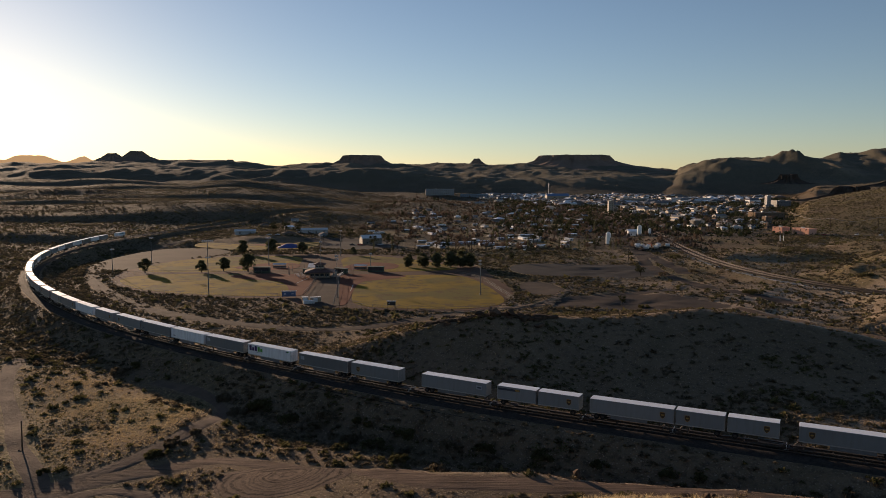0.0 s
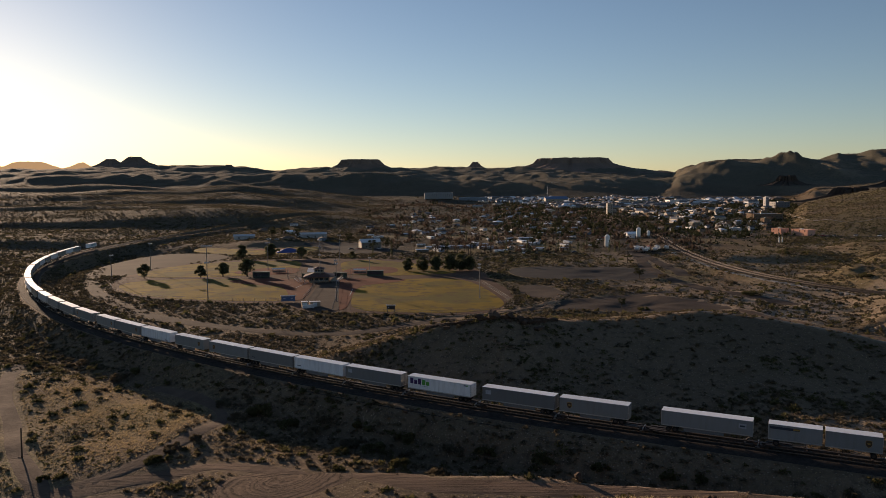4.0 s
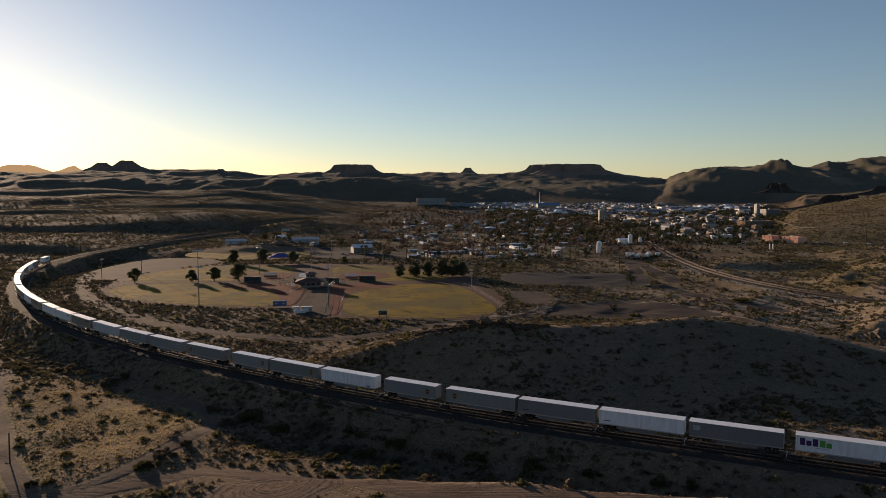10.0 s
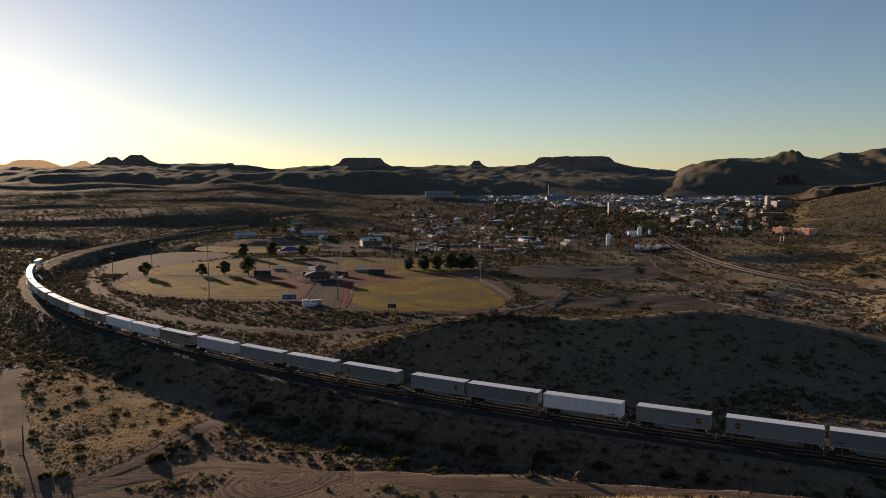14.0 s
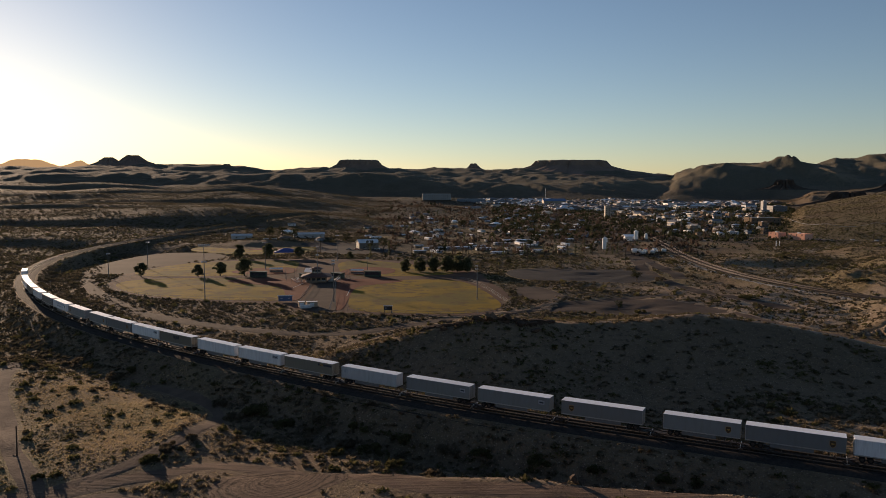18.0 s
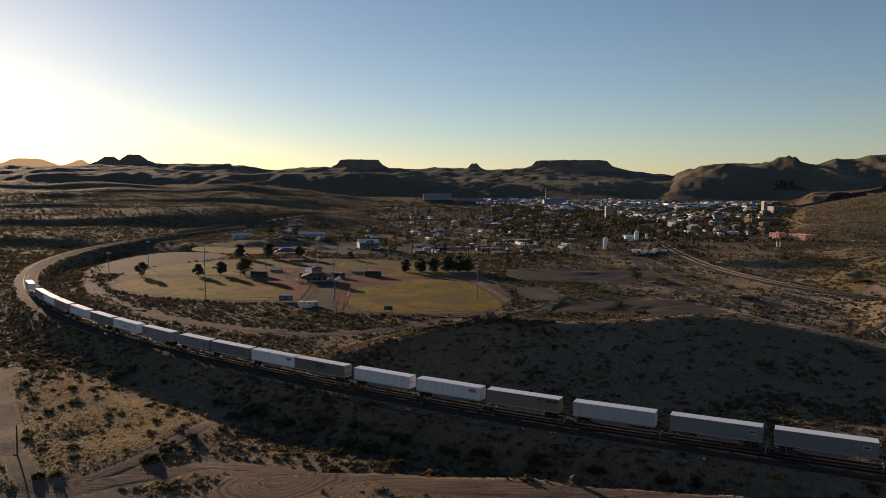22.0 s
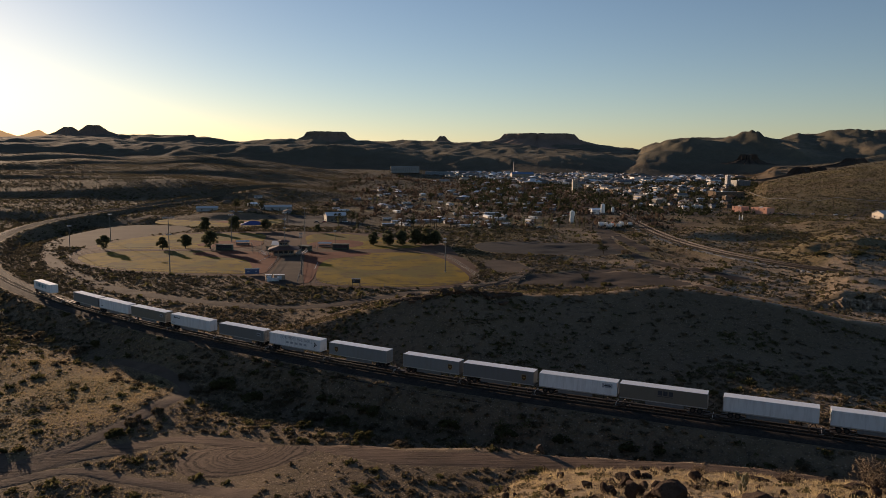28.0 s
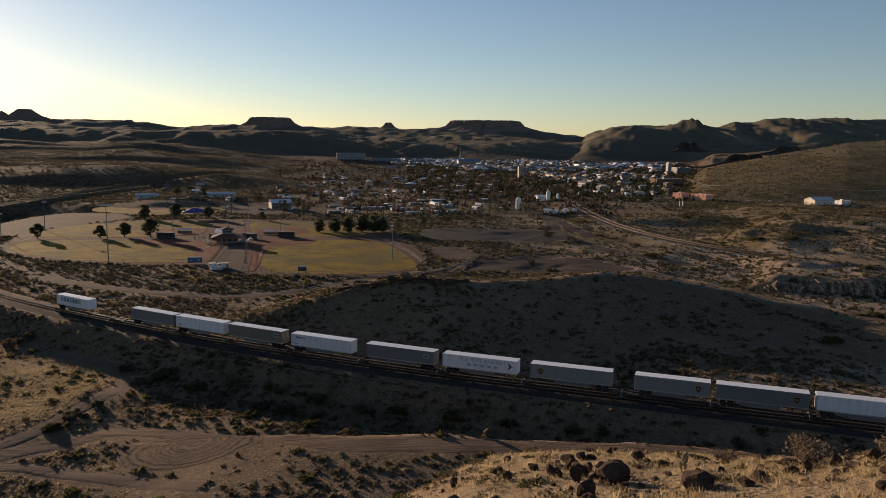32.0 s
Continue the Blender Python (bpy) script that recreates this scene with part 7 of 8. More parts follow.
# rear end along the line at 0 s, length, paint, mark, ribs, which end leads, label
CONSIST = [
    (520.6, 14.6, "white", "old_name", True, 1, "short white van trailer with faded blue lettering"),
    (553.0, 15.9, "grey", "", False, 1, "plain grey van trailer with a white roof"),
    (569.6, 15.9, "white", "numbers_rear", False, 1, "clean white van trailer"),
    (587.0, 16.1, "tan", "square_front", False, -1, "grey-brown van trailer with a small square mark"),
    (605.6, 16.1, "white", "arrow", False, 1, "white van trailer with a small dark name bar"),
    (625.4, 16.1, "grey", "square_front", False, -1, "dark grey van trailer with a tan door end"),
    (643.4, 16.1, "white", "slogan", True, 1, "white van trailer with a faded slogan on its side"),
    (662.2, 16.15, "slate", "shield_rear", False, -1, "grey van trailer with a brown shield near its tail"),
    (682.6, 13.7, "slate", "shield_front", False, 1, "shorter grey van trailer with a brown shield"),
    (697.3, 15.7, "grey", "shield_front", False, 1, "grey van trailer with a brown shield at its leading end"),
    (714.1, 15.7, "white", "box_logo", True, 1, "white ribbed van trailer with a small logo panel"),
    (730.3, 16.15, "tan", "bold", False, -1, "grey-brown van trailer with bold dark marks"),
    (749.2, 15.9, "white", "", False, 1, "plain white van trailer"),
    (766.9, 16.1, "white", "box_logo", False, 1, "white van trailer with a framed logo panel"),
    (784.4, 16.1, "tan", "sticker_front", False, -1, "olive-grey van trailer with a dark and yellow sticker"),
    (803.4, 16.1, "pale", "square_rear", False, 1, "pale grey van trailer with a faded square mark"),
    (822.2, 16.15, "slate", "square_front", False, -1, "grey van trailer with a small square mark"),
    (840.3, 16.15, "slate", "square_front", False, 1, "long grey van trailer on a spine car"),
    (858.9, 16.15, "grey", "shield_rear", False, -1, "grey van trailer with a brown shield at the tail"),
    (878.9, 13.7, "slate", "shield_front", False, 1, "shorter grey van trailer with a brown shield"),
    (893.4, 16.15, "grey", "shield_front", False, 1, "grey van trailer with a brown shield in front"),
    (910.7, 16.1, "white", "numbers_front", True, 1, "scuffed white ribbed van trailer"),
    (929.6, 13.6, "slate", "shield_front", False, 1, "shorter slate-grey van trailer with a brown shield"),
    (945.8, 16.15, "slate", "shield_rear", False, -1, "slate-grey van trailer with a lifted roof sheet"),
    (962.8, 16.15, "grey", "numbers_rear", False, 1, "dark grey van trailer with a tan door end"),
    (979.6, 16.1, "white", "numbers_rear", True, 1, "white van trailer with an exposed wheel bogie"),
    (996.5, 16.15, "grey", "square_rear", False, -1, "dark grey van trailer"),
    (1014.5, 16.15, "white", "parcel", False, -1, "white van trailer with bold purple and green marks"),
    (1033.4, 16.15, "grey", "square_rear", False, -1, "dark grey van trailer with a small mark"),
    (1050.6, 13.9, "slate", "shield_rear", False, -1, "shorter slate-grey van trailer with a brown shield"),
    (1070.7, 16.15, "slate", "square_front", False, 1, "long grey van trailer with a square mark"),
    (1089.4, 8.7, "slate", "sticker", False, 1, "half-length grey trailer with a dark yellow-spotted band"),
    (1098.5, 8.7, "slate", "shield_front", False, -1, "half-length grey trailer with a brown shield"),
    (1109.4, 16.15, "slate", "shield_front", False, 1, "grey van trailer with a brown shield"),
    (1125.9, 8.7, "slate", "shield_rear", False, -1, "half-length grey trailer with a brown shield"),
    (1135.1, 8.7, "slate", "shield_front", False, 1, "half-length grey trailer with a brown shield in front"),
    (1146.9, 16.15, "slate", "shield_rear", False, -1, "grey van trailer with a brown shield at its tail"),
]
MOVERS = []          # thing, place of its middle along the line at 0 s, half its wheelbase, lift


def build_train():
    n = len(CONSIST)
    for k, (s, length, colour, mark, ribs, nose, label) in enumerate(CONSIST):
        tr = trailer(length, colour, mark, ribs, nose, label)
        MOVERS.append((tr, s + length / 2, length * 0.38, DECK_UP))
    # cars: each spans from one gap to the next; half trailers share one
    spans, k = [], 0
    while k < n:
        s0, s1 = CONSIST[k][0], CONSIST[k][0] + CONSIST[k][1]
        nose = CONSIST[k][5]
        if CONSIST[k][1] < 10 and k + 1 < n and CONSIST[k + 1][1] < 10:
            k += 1
            s1 = CONSIST[k][0] + CONSIST[k][1]
        spans.append([s0, s1, nose])
        k += 1
    cuts = [spans[0][0] - 1.0] + [(a[1] + b[0]) / 2 for a, b in zip(spans[:-1], spans[1:])] + [spans[-1][1] + 1.0]
    for (s0, s1, nose), c0, c1 in zip(spans, cuts[:-1], cuts[1:]):
        car = spine_car(round(c1 - c0 - 0.06, 1), nose)
        MOVERS.append((car, (c0 + c1) / 2, (c1 - c0) * 0.42, 0.0))


build_train()


def run(t):
    """How far the train has rolled after t seconds."""
    return 12.966 * t + 0.0357 * t * t + 0.0000638 * t**3


def motions():
    for ob, s, half, lift in MOVERS:
        rows = []
        for t in range(33):
            q = s + run(float(t))
            xa, ya, _ = on_line(q - half)
            xb, yb, _ = on_line(q + half)
            rows.append((float(t), pose((xa + xb) / 2, (ya + yb) / 2, lift, 0, 0, math.degrees(math.atan2(yb - ya, xb - xa)))))
        walk(ob, rows)

# ---- rocks and plants on the shoulder below the camera ----
BASALT = surface("dark_basalt", (0.070, 0.048, 0.036), (0.115, 0.080, 0.058), 1.6, 0.9, 0.0, 6.0, 0.9, 0.08, vary=0.25)
CACTUS = surface("cactus_skin", (0.17, 0.155, 0.07), (0.22, 0.19, 0.10), 4.0, 0.8)


def boulder_mesh(seed):
    bm = bmesh.new()
    bmesh.ops.create_icosphere(bm, subdivisions=4, radius=1.0)
    rng = np.random.default_rng(seed)
    cuts = rng.normal(size=(15, 3))
    cuts /= np.linalg.norm(cuts, axis=1)[:, None]
    depth = rng.uniform(0.42, 0.78, 15)
    for v in bm.verts:
        p = np.array(v.co)
        for c, d in zip(cuts, depth):
            over = p @ c - d
            if over > 0:
                p = p - c * over * 0.99
        q = Vector(p)
        k = 1 + 0.10 * noise.noise(q * 2.2 + Vector((seed, 0, 0))) + 0.05 * noise.noise(q * 6.0) + 0.02 * noise.noise(q * 15.0)
        v.co = q * k
    me = bpy.data.meshes.new("boulder")
    bm.to_mesh(me)
    bm.free()
    me.materials.append(BASALT)
    return me


HILLSOIL = surface("straw_covered_soil", (0.27, 0.205, 0.132), (0.185, 0.140, 0.092), 0.6, 0.95, 0.0, 9.0, 1.0, 0.25, space="World")
edge = [(34 * math.sin(radians(a)), 34 * math.cos(radians(a))) for a in range(-14, 62, 4)]
edge += [(5 * math.sin(radians(a)), 5 * math.cos(radians(a))) for a in range(60, -14, -12)]
patch("hillside", edge, HILLSOIL, "straw-covered stony shoulder of the hill", 0.03, "hillside", keep=False)
ROCKS = [boulder_mesh(k) for k in range(8)]


def boulder(k, x, y, w, d, h, turn, sink=0.3):
    ob = new("boulder", ROCKS[k % 8])
    z = ground_at(x, y)
    ob.matrix_basis = Matrix.LocRotScale((x, y, z + h * (1 - sink)), Euler((0.12 * ((k * 7) % 5 - 2), 0.1 * ((k * 3) % 5 - 2), radians(turn))), (w, d, h))
    size = "large" if w > 0.5 else "small"
    tagged(ob, f"{size} angular dark brown basalt boulder in dry grass", "boulder", "hillside boulders")


for k, (x, y, w, d, h, a) in enumerate((
        (5.0, 17.7, 0.17, 0.14, 0.21, 0), (5.8, 18.7, 0.26, 0.21, 0.24, 37), (6.2, 18.3, 0.19, 0.16, 0.19, 74), (3.8, 17.3, 0.19, 0.15, 0.24, 111), (6.1, 16.2, 0.4, 0.32, 0.4, 148), (5.3, 16.6, 0.17, 0.14, 0.25, 5), (4.1, 12.3, 0.24, 0.19, 0.32, 42), (2.7, 19.4, 0.19, 0.15, 0.2, 79), (3.0, 19.6, 0.14, 0.11, 0.15, 116), (7.6, 14.9, 0.5, 0.4, 0.28, 153), (10.7, 16.4, 0.28, 0.22, 0.18, 10), (11.4, 16.7, 0.19, 0.15, 0.25, 47), (9.6, 15.9, 0.17, 0.13, 0.15, 84), (8.7, 14.8, 0.28, 0.23, 0.14, 121), (7.8, 16.9, 0.15, 0.12, 0.11, 158), (8.6, 18.9, 0.13, 0.11, 0.1, 15), (9.5, 17.4, 0.16, 0.13, 0.12, 52), (12.8, 22.7, 0.11, 0.09, 0.13, 89), (8.6, 20.1, 0.12, 0.1, 0.12, 126), (7.6, 18.3, 0.13, 0.1, 0.12, 163), (4.0, 16.5, 0.09, 0.07, 0.08, 20), (4.3, 16.5, 0.12, 0.09, 0.1, 57), (4.6, 16.1, 0.13, 0.1, 0.1, 94), (2.5, 12.4, 0.1, 0.08, 0.05, 131), (3.0, 12.2, 0.08, 0.06, 0.05, 168), (2.2, 21.7, 0.1, 0.08, 0.08, 25), (2.4, 19.5, 0.09, 0.07, 0.08, 62), (11.5, 15.4, 0.12, 0.09, 0.12, 99), (11.3, 15.5, 0.13, 0.11, 0.1, 136), (5.1, 17.3, 0.1, 0.08, 0.14, 173), (6.8, 19.2, 0.11, 0.09, 0.08, 30), (6.0, 15.2, 0.19, 0.15, 0.14, 67), (4.7, 15.0, 0.15, 0.12, 0.12, 104), (9.5, 18.7, 0.15, 0.12, 0.09, 141), (7.2, 16.3, 0.1, 0.08, 0.09, 178), (11.5, 22.2, 0.12, 0.1, 0.11, 35))):
    boulder(k, x, y, w, d, h, a, 0.38)
rng_b = np.random.default_rng(8)
for k in range(70):
    a, r = math.radians(rng_b.uniform(0, 44)), rng_b.uniform(12, 31)
    s = rng_b.uniform(0.08, 0.24)
    boulder(k, r * math.sin(a), r * math.cos(a), s * rng_b.uniform(0.8, 1.5), s, s * rng_b.uniform(0.6, 1.0), rng_b.uniform(0, 180))
BIG_ROCKS = ((3.9, 19.1, 0.23, 0.22), (4.8, 18.8, 0.24, 0.2), (6.4, 20.9, 0.29, 0.25), (5.7, 17.5, 0.32, 0.29), (5.0, 14.7, 0.26, 0.37), (6.2, 16.4, 0.48, 0.45), (8.4, 18.7, 0.2, 0.17), (7.7, 15.2, 0.54, 0.37), (9.2, 15.2, 0.34, 0.2), (11.1, 18.3, 0.16, 0.15), (12.4, 19.0, 0.39, 0.21), (13.2, 19.3, 0.31, 0.33), (5.8, 19.9, 0.19, 0.19), (9.1, 22.0, 0.18, 0.17), (4.5, 16.7, 0.16, 0.13), (6.7, 18.8, 0.21, 0.18))
for k, (x, y, w, h) in enumerate(BIG_ROCKS):
    boulder(k + 2, x, y, w * 0.95, w * 0.75, h * 0.82, 53 * k, 0.42)
# rocks by the road, on the hill's brow and at the foot of the line
for k, (x, y, w, h) in enumerate(((1.5, 262, 3.6, 1.8), (4.0, 261, 2.2, 1.3), (-2.5, 168, 0.9, 0.7), (21.9, 117.2, 1.0, 1.2), (-8, 158, 0.8, 0.5), (2, 160, 0.7, 0.5), (14, 199, 2.6, 1.4), (18, 200, 2.2, 1.2), (22, 199, 1.7, 1.0), (26, 198, 1.5, 0.8), (10, 201, 1.8, 1.0))):
    boulder(k + 3, x, y, w, w * 0.8, h, 40 * k)


def thorn_bush(x, y, s, n, label, seed):
    """A leafless bush: many thin forking stems."""
    b = thing("desert_bush", label, "bush", "bare bushes", at=Matrix.LocRotScale((x, y, ground_at(x, y) - 0.05), Euler((0, 0, 0)), (s, s, s)))
    rng = np.random.default_rng(seed)
    g, v = Geo(), []
    for k in range(n):
        a, lean, h = rng.uniform(0, 6.28), rng.uniform(0.05, 0.9), rng.uniform(0.6, 1.15)
        p0 = Vector((0.1 * math.cos(a), 0.1 * math.sin(a), 0))
        p1 = Vector((0.55 * lean * math.cos(a), 0.55 * lean * math.sin(a), 0.55 * h))
        g.rod(p0, p1, 0.014, 0.009, n=3, caps=False)
        for j in range(4):
            q = p1 + Vector((rng.normal() * 0.25 + 0.3 * lean * math.cos(a), rng.normal() * 0.25 + 0.3 * lean * math.sin(a), 0.45 * h * rng.uniform(0.5, 1.1)))
            g.rod(p1, q, 0.008, 0.003, n=3, caps=False)
            for i in range(3):
                e = p1.lerp(q, rng.uniform(0.4, 1.0))
                d = Vector(rng.normal(size=3)) * 0.07
                f = Vector(rng.normal(size=3)) * 0.018
                v += [e - f, e + f, e + d]
    part("stem", g, BARK, b)
    tw = part("twig", raw_mesh("twig", [tuple(p) for p in v], np.arange(len(v)).reshape(-1, 3), DRYTWIG), None, b, "fine grey-brown twigs")
    tw["kind"] = "stuff"


thorn_bush(13.4, 19.6, 0.8, 90, "leafless pale thorn bush on the slope", 1)
thorn_bush(13.9, 16.9, 0.75, 70, "leafless pale thorn bush on the slope", 2)
thorn_bush(12.9, 18.9, 0.55, 40, "small dry thorn bush on the slope", 3)
thorn_bush(11.3, 20.5, 0.5, 40, "small dry thorn bush on the slope", 4)
thorn_bush(9.4, 22.6, 0.45, 40, "small dry thorn bush on the slope", 5)


def wash_bush(x, y, r, h, seed, green):
    """A broad desert bush: several rounded heads of small leaves on forking stems."""
    b = thing("desert_bush", "broad olive-green desert bush in the wash" if green else "broad grey-brown desert bush in the wash", "bush", "wash bushes", at=pose(x, y, ground_at(x, y) - 0.1))
    rng = np.random.default_rng(seed)
    g, blobs = Geo(), []
    for k in range(11):
        a, q = rng.uniform(0, 6.28), r * math.sqrt(rng.uniform(0.02, 1))
        p = (q * math.cos(a), q * math.sin(a), h * (0.9 - 0.55 * (q / r) ** 2) * rng.uniform(0.6, 1.0))
        g.rod((0.1 * p[0], 0.1 * p[1], 0), p, 0.05, 0.015, n=4, caps=False)
        blobs.append((*p, r * rng.uniform(0.24, 0.42)))
    v, f = tuft_cloud(rng, blobs, 110, 0.13 + 0.03 * r, 0.7)
    v[:, 2] = np.maximum(v[:, 2], 0.02)
    part("stem", g, BARK, b)
    part("foliage", raw_mesh("foliage", v, f, GREENSCRUB if green else SCRUB), None, b)


for k, (x, y, r, green) in enumerate(((-54.6, 136.1, 1.6, 1), (-71.2, 128.1, 1.0, 1), (-43.5, 172.4, 3.2, 1), (-35.4, 166.3, 2.2, 1), (-48.4, 170.6, 2.0, 0), (-54.4, 179.6, 2.0, 0), (-90.7, 204.9, 2.6, 0), (-87.4, 207.3, 2.2, 1), (-14.8, 152.8, 2.4, 1), (-8.4, 136.4, 2.0, 1), (-20.1, 156.4, 2.0, 0), (-28.4, 162.4, 2.2, 0), (6.4, 123.8, 1.8, 1), (10.2, 122.4, 1.5, 1), (40.0, 128.4, 1.5, 1), (45.2, 126.2, 1.4, 1), (-120.7, 215.3, 2.0, 1), (-109.1, 222.1, 2.0, 0), (-26.8, 164.5, 2.4, 0), (-17.9, 159.6, 2.2, 1), (-7.7, 153.3, 2.4, 1), (1.8, 147.5, 2.2, 0), (8.6, 143.9, 2.2, 1), (19.1, 138.3, 2.0, 1), (-51.1, 148.9, 1.4, 0), (-53.6, 141.5, 1.2, 0), (-54.7, 136.5, 1.6, 1), (-53.6, 143.8, 1.5, 0), (-43.3, 173.7, 2.2, 1), (-20.4, 144.2, 1.8, 1), (29.0, 133.4, 1.8, 1), (-1.0, 131.7, 1.6, 0), (37.4, 108.6, 1.5, 0), (83.7, 305.7, 2.2, 1), (141.2, 333.7, 3.0, 1), (148.2, 374.5, 2.5, 0), (119.3, 399.1, 3.0, 0), (153.0, 486.7, 3.5, 1), (141.1, 415.5, 3.0, 0), (138.5, 333.7, 2.5, 1), (132.4, 246.8, 2.0, 1), (119.4, 168.8, 2.5, 1), (163.0, 211.4, 2.2, 1), (203.1, 353.3, 3.0, 1), (218.3, 348.1, 3.0, 1), (234.3, 506.9, 3.5, 1), (292.0, 399.2, 3.5, 1))):
    wash_bush(x, y, r, r * 0.75, 900 + k, green)
for k, (x, y, r, green) in enumerate(((-1.4, 123.5, 1.5, 1), (2.4, 123.2, 1.3, 1), (5.8, 123.4, 1.6, 1), (9.2, 123.1, 1.3, 1), (18.2, 123.8, 1.1, 1), (29.7, 119.3, 1.0, 1), (37.3, 118.1, 1.0, 1), (43.7, 116.5, 1.1, 0), (-6.6, 123.5, 1.4, 0), (-11.4, 123.9, 1.5, 1), (56.7, 113.5, 0.9, 1))):
    wash_bush(x, y, r, r * 0.8, 980 + k, green)

def prickly(x, y, s, seed):
    c = thing("cactus", "small upright cactus among the boulders", "cactus", "cacti", at=Matrix.LocRotScale((x, y, ground_at(x, y) - 0.03), Euler((0, 0, 0)), (s, s, s)))
    rng = np.random.default_rng(seed)
    base = Vector((0, 0, 0))
    for k in range(7):
        a = rng.uniform(0, 6.28)
        p = base if k == 0 else Vector((0.18 * math.cos(a), 0.18 * math.sin(a), 0.35 + 0.1 * k))
        q = p + Vector((0.16 * math.cos(a), 0.16 * math.sin(a), 0.42))
        g = Geo().rod(p, p.lerp(q, 0.5), 0.05, 0.10, n=8).rod(p.lerp(q, 0.5), q, 0.10, 0.04, n=8)
        part("joint", g, CACTUS, c)


prickly(8.75, 18.2, 0.45, 1)
prickly(8.3, 17.2, 0.35, 2)
prickly(6.4, 17.0, 0.4, 3)

# ---- scrub, grass and stones that nobody could count ----
def clump_template(rng, kind, n):
    """Triangles of one small plant of radius 1, standing on z = 0."""
    if kind == "grass":
        a, r = rng.uniform(0, 6.28, n), rng.uniform(0, 0.35, n)
        base = np.stack((r * np.cos(a), r * np.sin(a), np.zeros(n)), 1)
        soft = n > 15          # close tussocks droop outwards
        lean = np.stack((np.cos(a), np.sin(a), np.zeros(n)), 1) * (rng.uniform(0.3, 1.25, (n, 1)) if soft else rng.uniform(0.1, 0.8, (n, 1)))
        tip = base + lean + np.array((0, 0, 1)) * (rng.uniform(0.25, 0.95, (n, 1)) if soft else rng.uniform(0.5, 1.25, (n, 1)))
        side = np.stack((-np.sin(a + 0.7), np.cos(a + 0.7), np.zeros(n)), 1) * rng.uniform(0.05, 0.11, (n, 1)) * (0.5 if soft else 1.0)
        return np.stack((base - side, base + side, tip), 1).reshape(-1, 3)
    d = rng.normal(size=(n, 3))
    d[:, 2] = np.abs(d[:, 2])
    d /= np.linalg.norm(d, axis=1)[:, None]
    c = d * rng.uniform(0.35, 0.95, (n, 1)) * np.array((1, 1, 0.85))
    a = d + 0.8 * rng.normal(size=(n, 3))
    a /= np.linalg.norm(a, axis=1)[:, None]
    b = np.cross(a, rng.normal(size=(n, 3)))
    b /= np.linalg.norm(b, axis=1)[:, None]
    s = rng.uniform(0.22, 0.48, (n, 1)) * (1.5 if n <= 14 else 1.0 if n < 60 else 0.42)
    v = np.stack((c + a * s, c - a * s * 0.5 + b * s * 0.8, c - a * s * 0.5 - b * s * 0.8), 1).reshape(-1, 3)
    v[:, 2] = np.maximum(v[:, 2], 0.0)
    return v


def clear_of(x, y, pad=0.6):
    """True where no road, lot, field or line lies."""
    ok = np.ones(len(x), bool)
    for c, half in ROADS:
        near = (x > c[:, 0].min() - 15) & (x < c[:, 0].max() + 15) & (y > c[:, 1].min() - 15) & (y < c[:, 1].max() + 15)
        g = np.full(len(x), 1e9)
        g[near] = line_gap(x[near], y[near], c)
        ok &= g > half + pad
    for o in LOTS:
        ok &= ~inside(o, x, y)
    ok &= line_gap(x, y, LINE[::8]) > 5.5
    ok &= line_gap(x, y, BRANCH) > 5.5
    return ok


def scatter(name, label, n, r0, r1, a0, a1, size, kind, tris, mat, seed, keep=None, squash=(0.7, 1.0), power=2.0, avoid=True):
    rng = np.random.default_rng(seed)
    temps = [clump_template(rng, kind, tris) for _ in range(10)]
    a = np.radians(rng.uniform(a0, a1, n))
    r = (rng.uniform(0, 1, n) * (r1**power - r0**power) + r0**power) ** (1 / power)
    x, y = r * np.sin(a), r * np.cos(a)
    thick = 0.5 + 0.5 * fbm(x, y, 30, seed, 3)
    ok = rng.uniform(0, 1, n) < np.clip(-0.05 + 1.5 * thick, 0.05, 1)
    if avoid:
        ok &= clear_of(x, y)
    if keep is not None:
        ok &= keep(x, y)
    x, y = x[ok], y[ok]
    z = height(x, y) - 0.05
    s = size[0] + (size[1] - size[0]) * rng.uniform(0, 1, len(x)) ** 2.2
    tall = s * rng.uniform(*squash, len(x))
    t = rng.uniform(0, 6.28, len(x))
    which = rng.integers(0, len(temps), len(x))
    out = []
    for k, tm in enumerate(temps):
        m = which == k
        c, sn = np.cos(t[m])[:, None], np.sin(t[m])[:, None]
        px = (tm[None, :, 0] * c - tm[None, :, 1] * sn) * s[m][:, None] + x[m][:, None]
        py = (tm[None, :, 0] * sn + tm[None, :, 1] * c) * s[m][:, None] + y[m][:, None]
        pz = tm[None, :, 2] * tall[m][:, None] + z[m][:, None]
        out.append(np.stack((px, py, pz), -1).reshape(-1, 3))
    v = np.concatenate(out)
    tagged(new(name, raw_mesh(name, v, np.arange(len(v)).reshape(-1, 3), mat)), label, "scrub", kind="stuff")


def near_west(x, y):
    return (x < -30) & (y < 230)


def bare_hill(x, y):
    """The steep face of the hill above the line carries little scrub."""
    yc = crest_y(x)
    return ~((x > -12) & (x < 150) & (y > yc - 42) & (y < yc - 1))


def off_meadow(x, y):
    """Few bushes stand on the grassy flat."""
    ok = ~((x < -56) & (y > 122) & (y < 212)) | (vnoise(x, y, 3.0, 88) > 0.62)
    return ok & (bare_hill(x, y) | (vnoise(x, y, 2.0, 91) > 0.35))


def crest_rim(x, y):
    yc = crest_y(x)
    return (np.abs(y - yc - 1.0 - 0.8 * vnoise(x, y, 6, 90)) < 1.0) & (x > 36) & (x < 145)


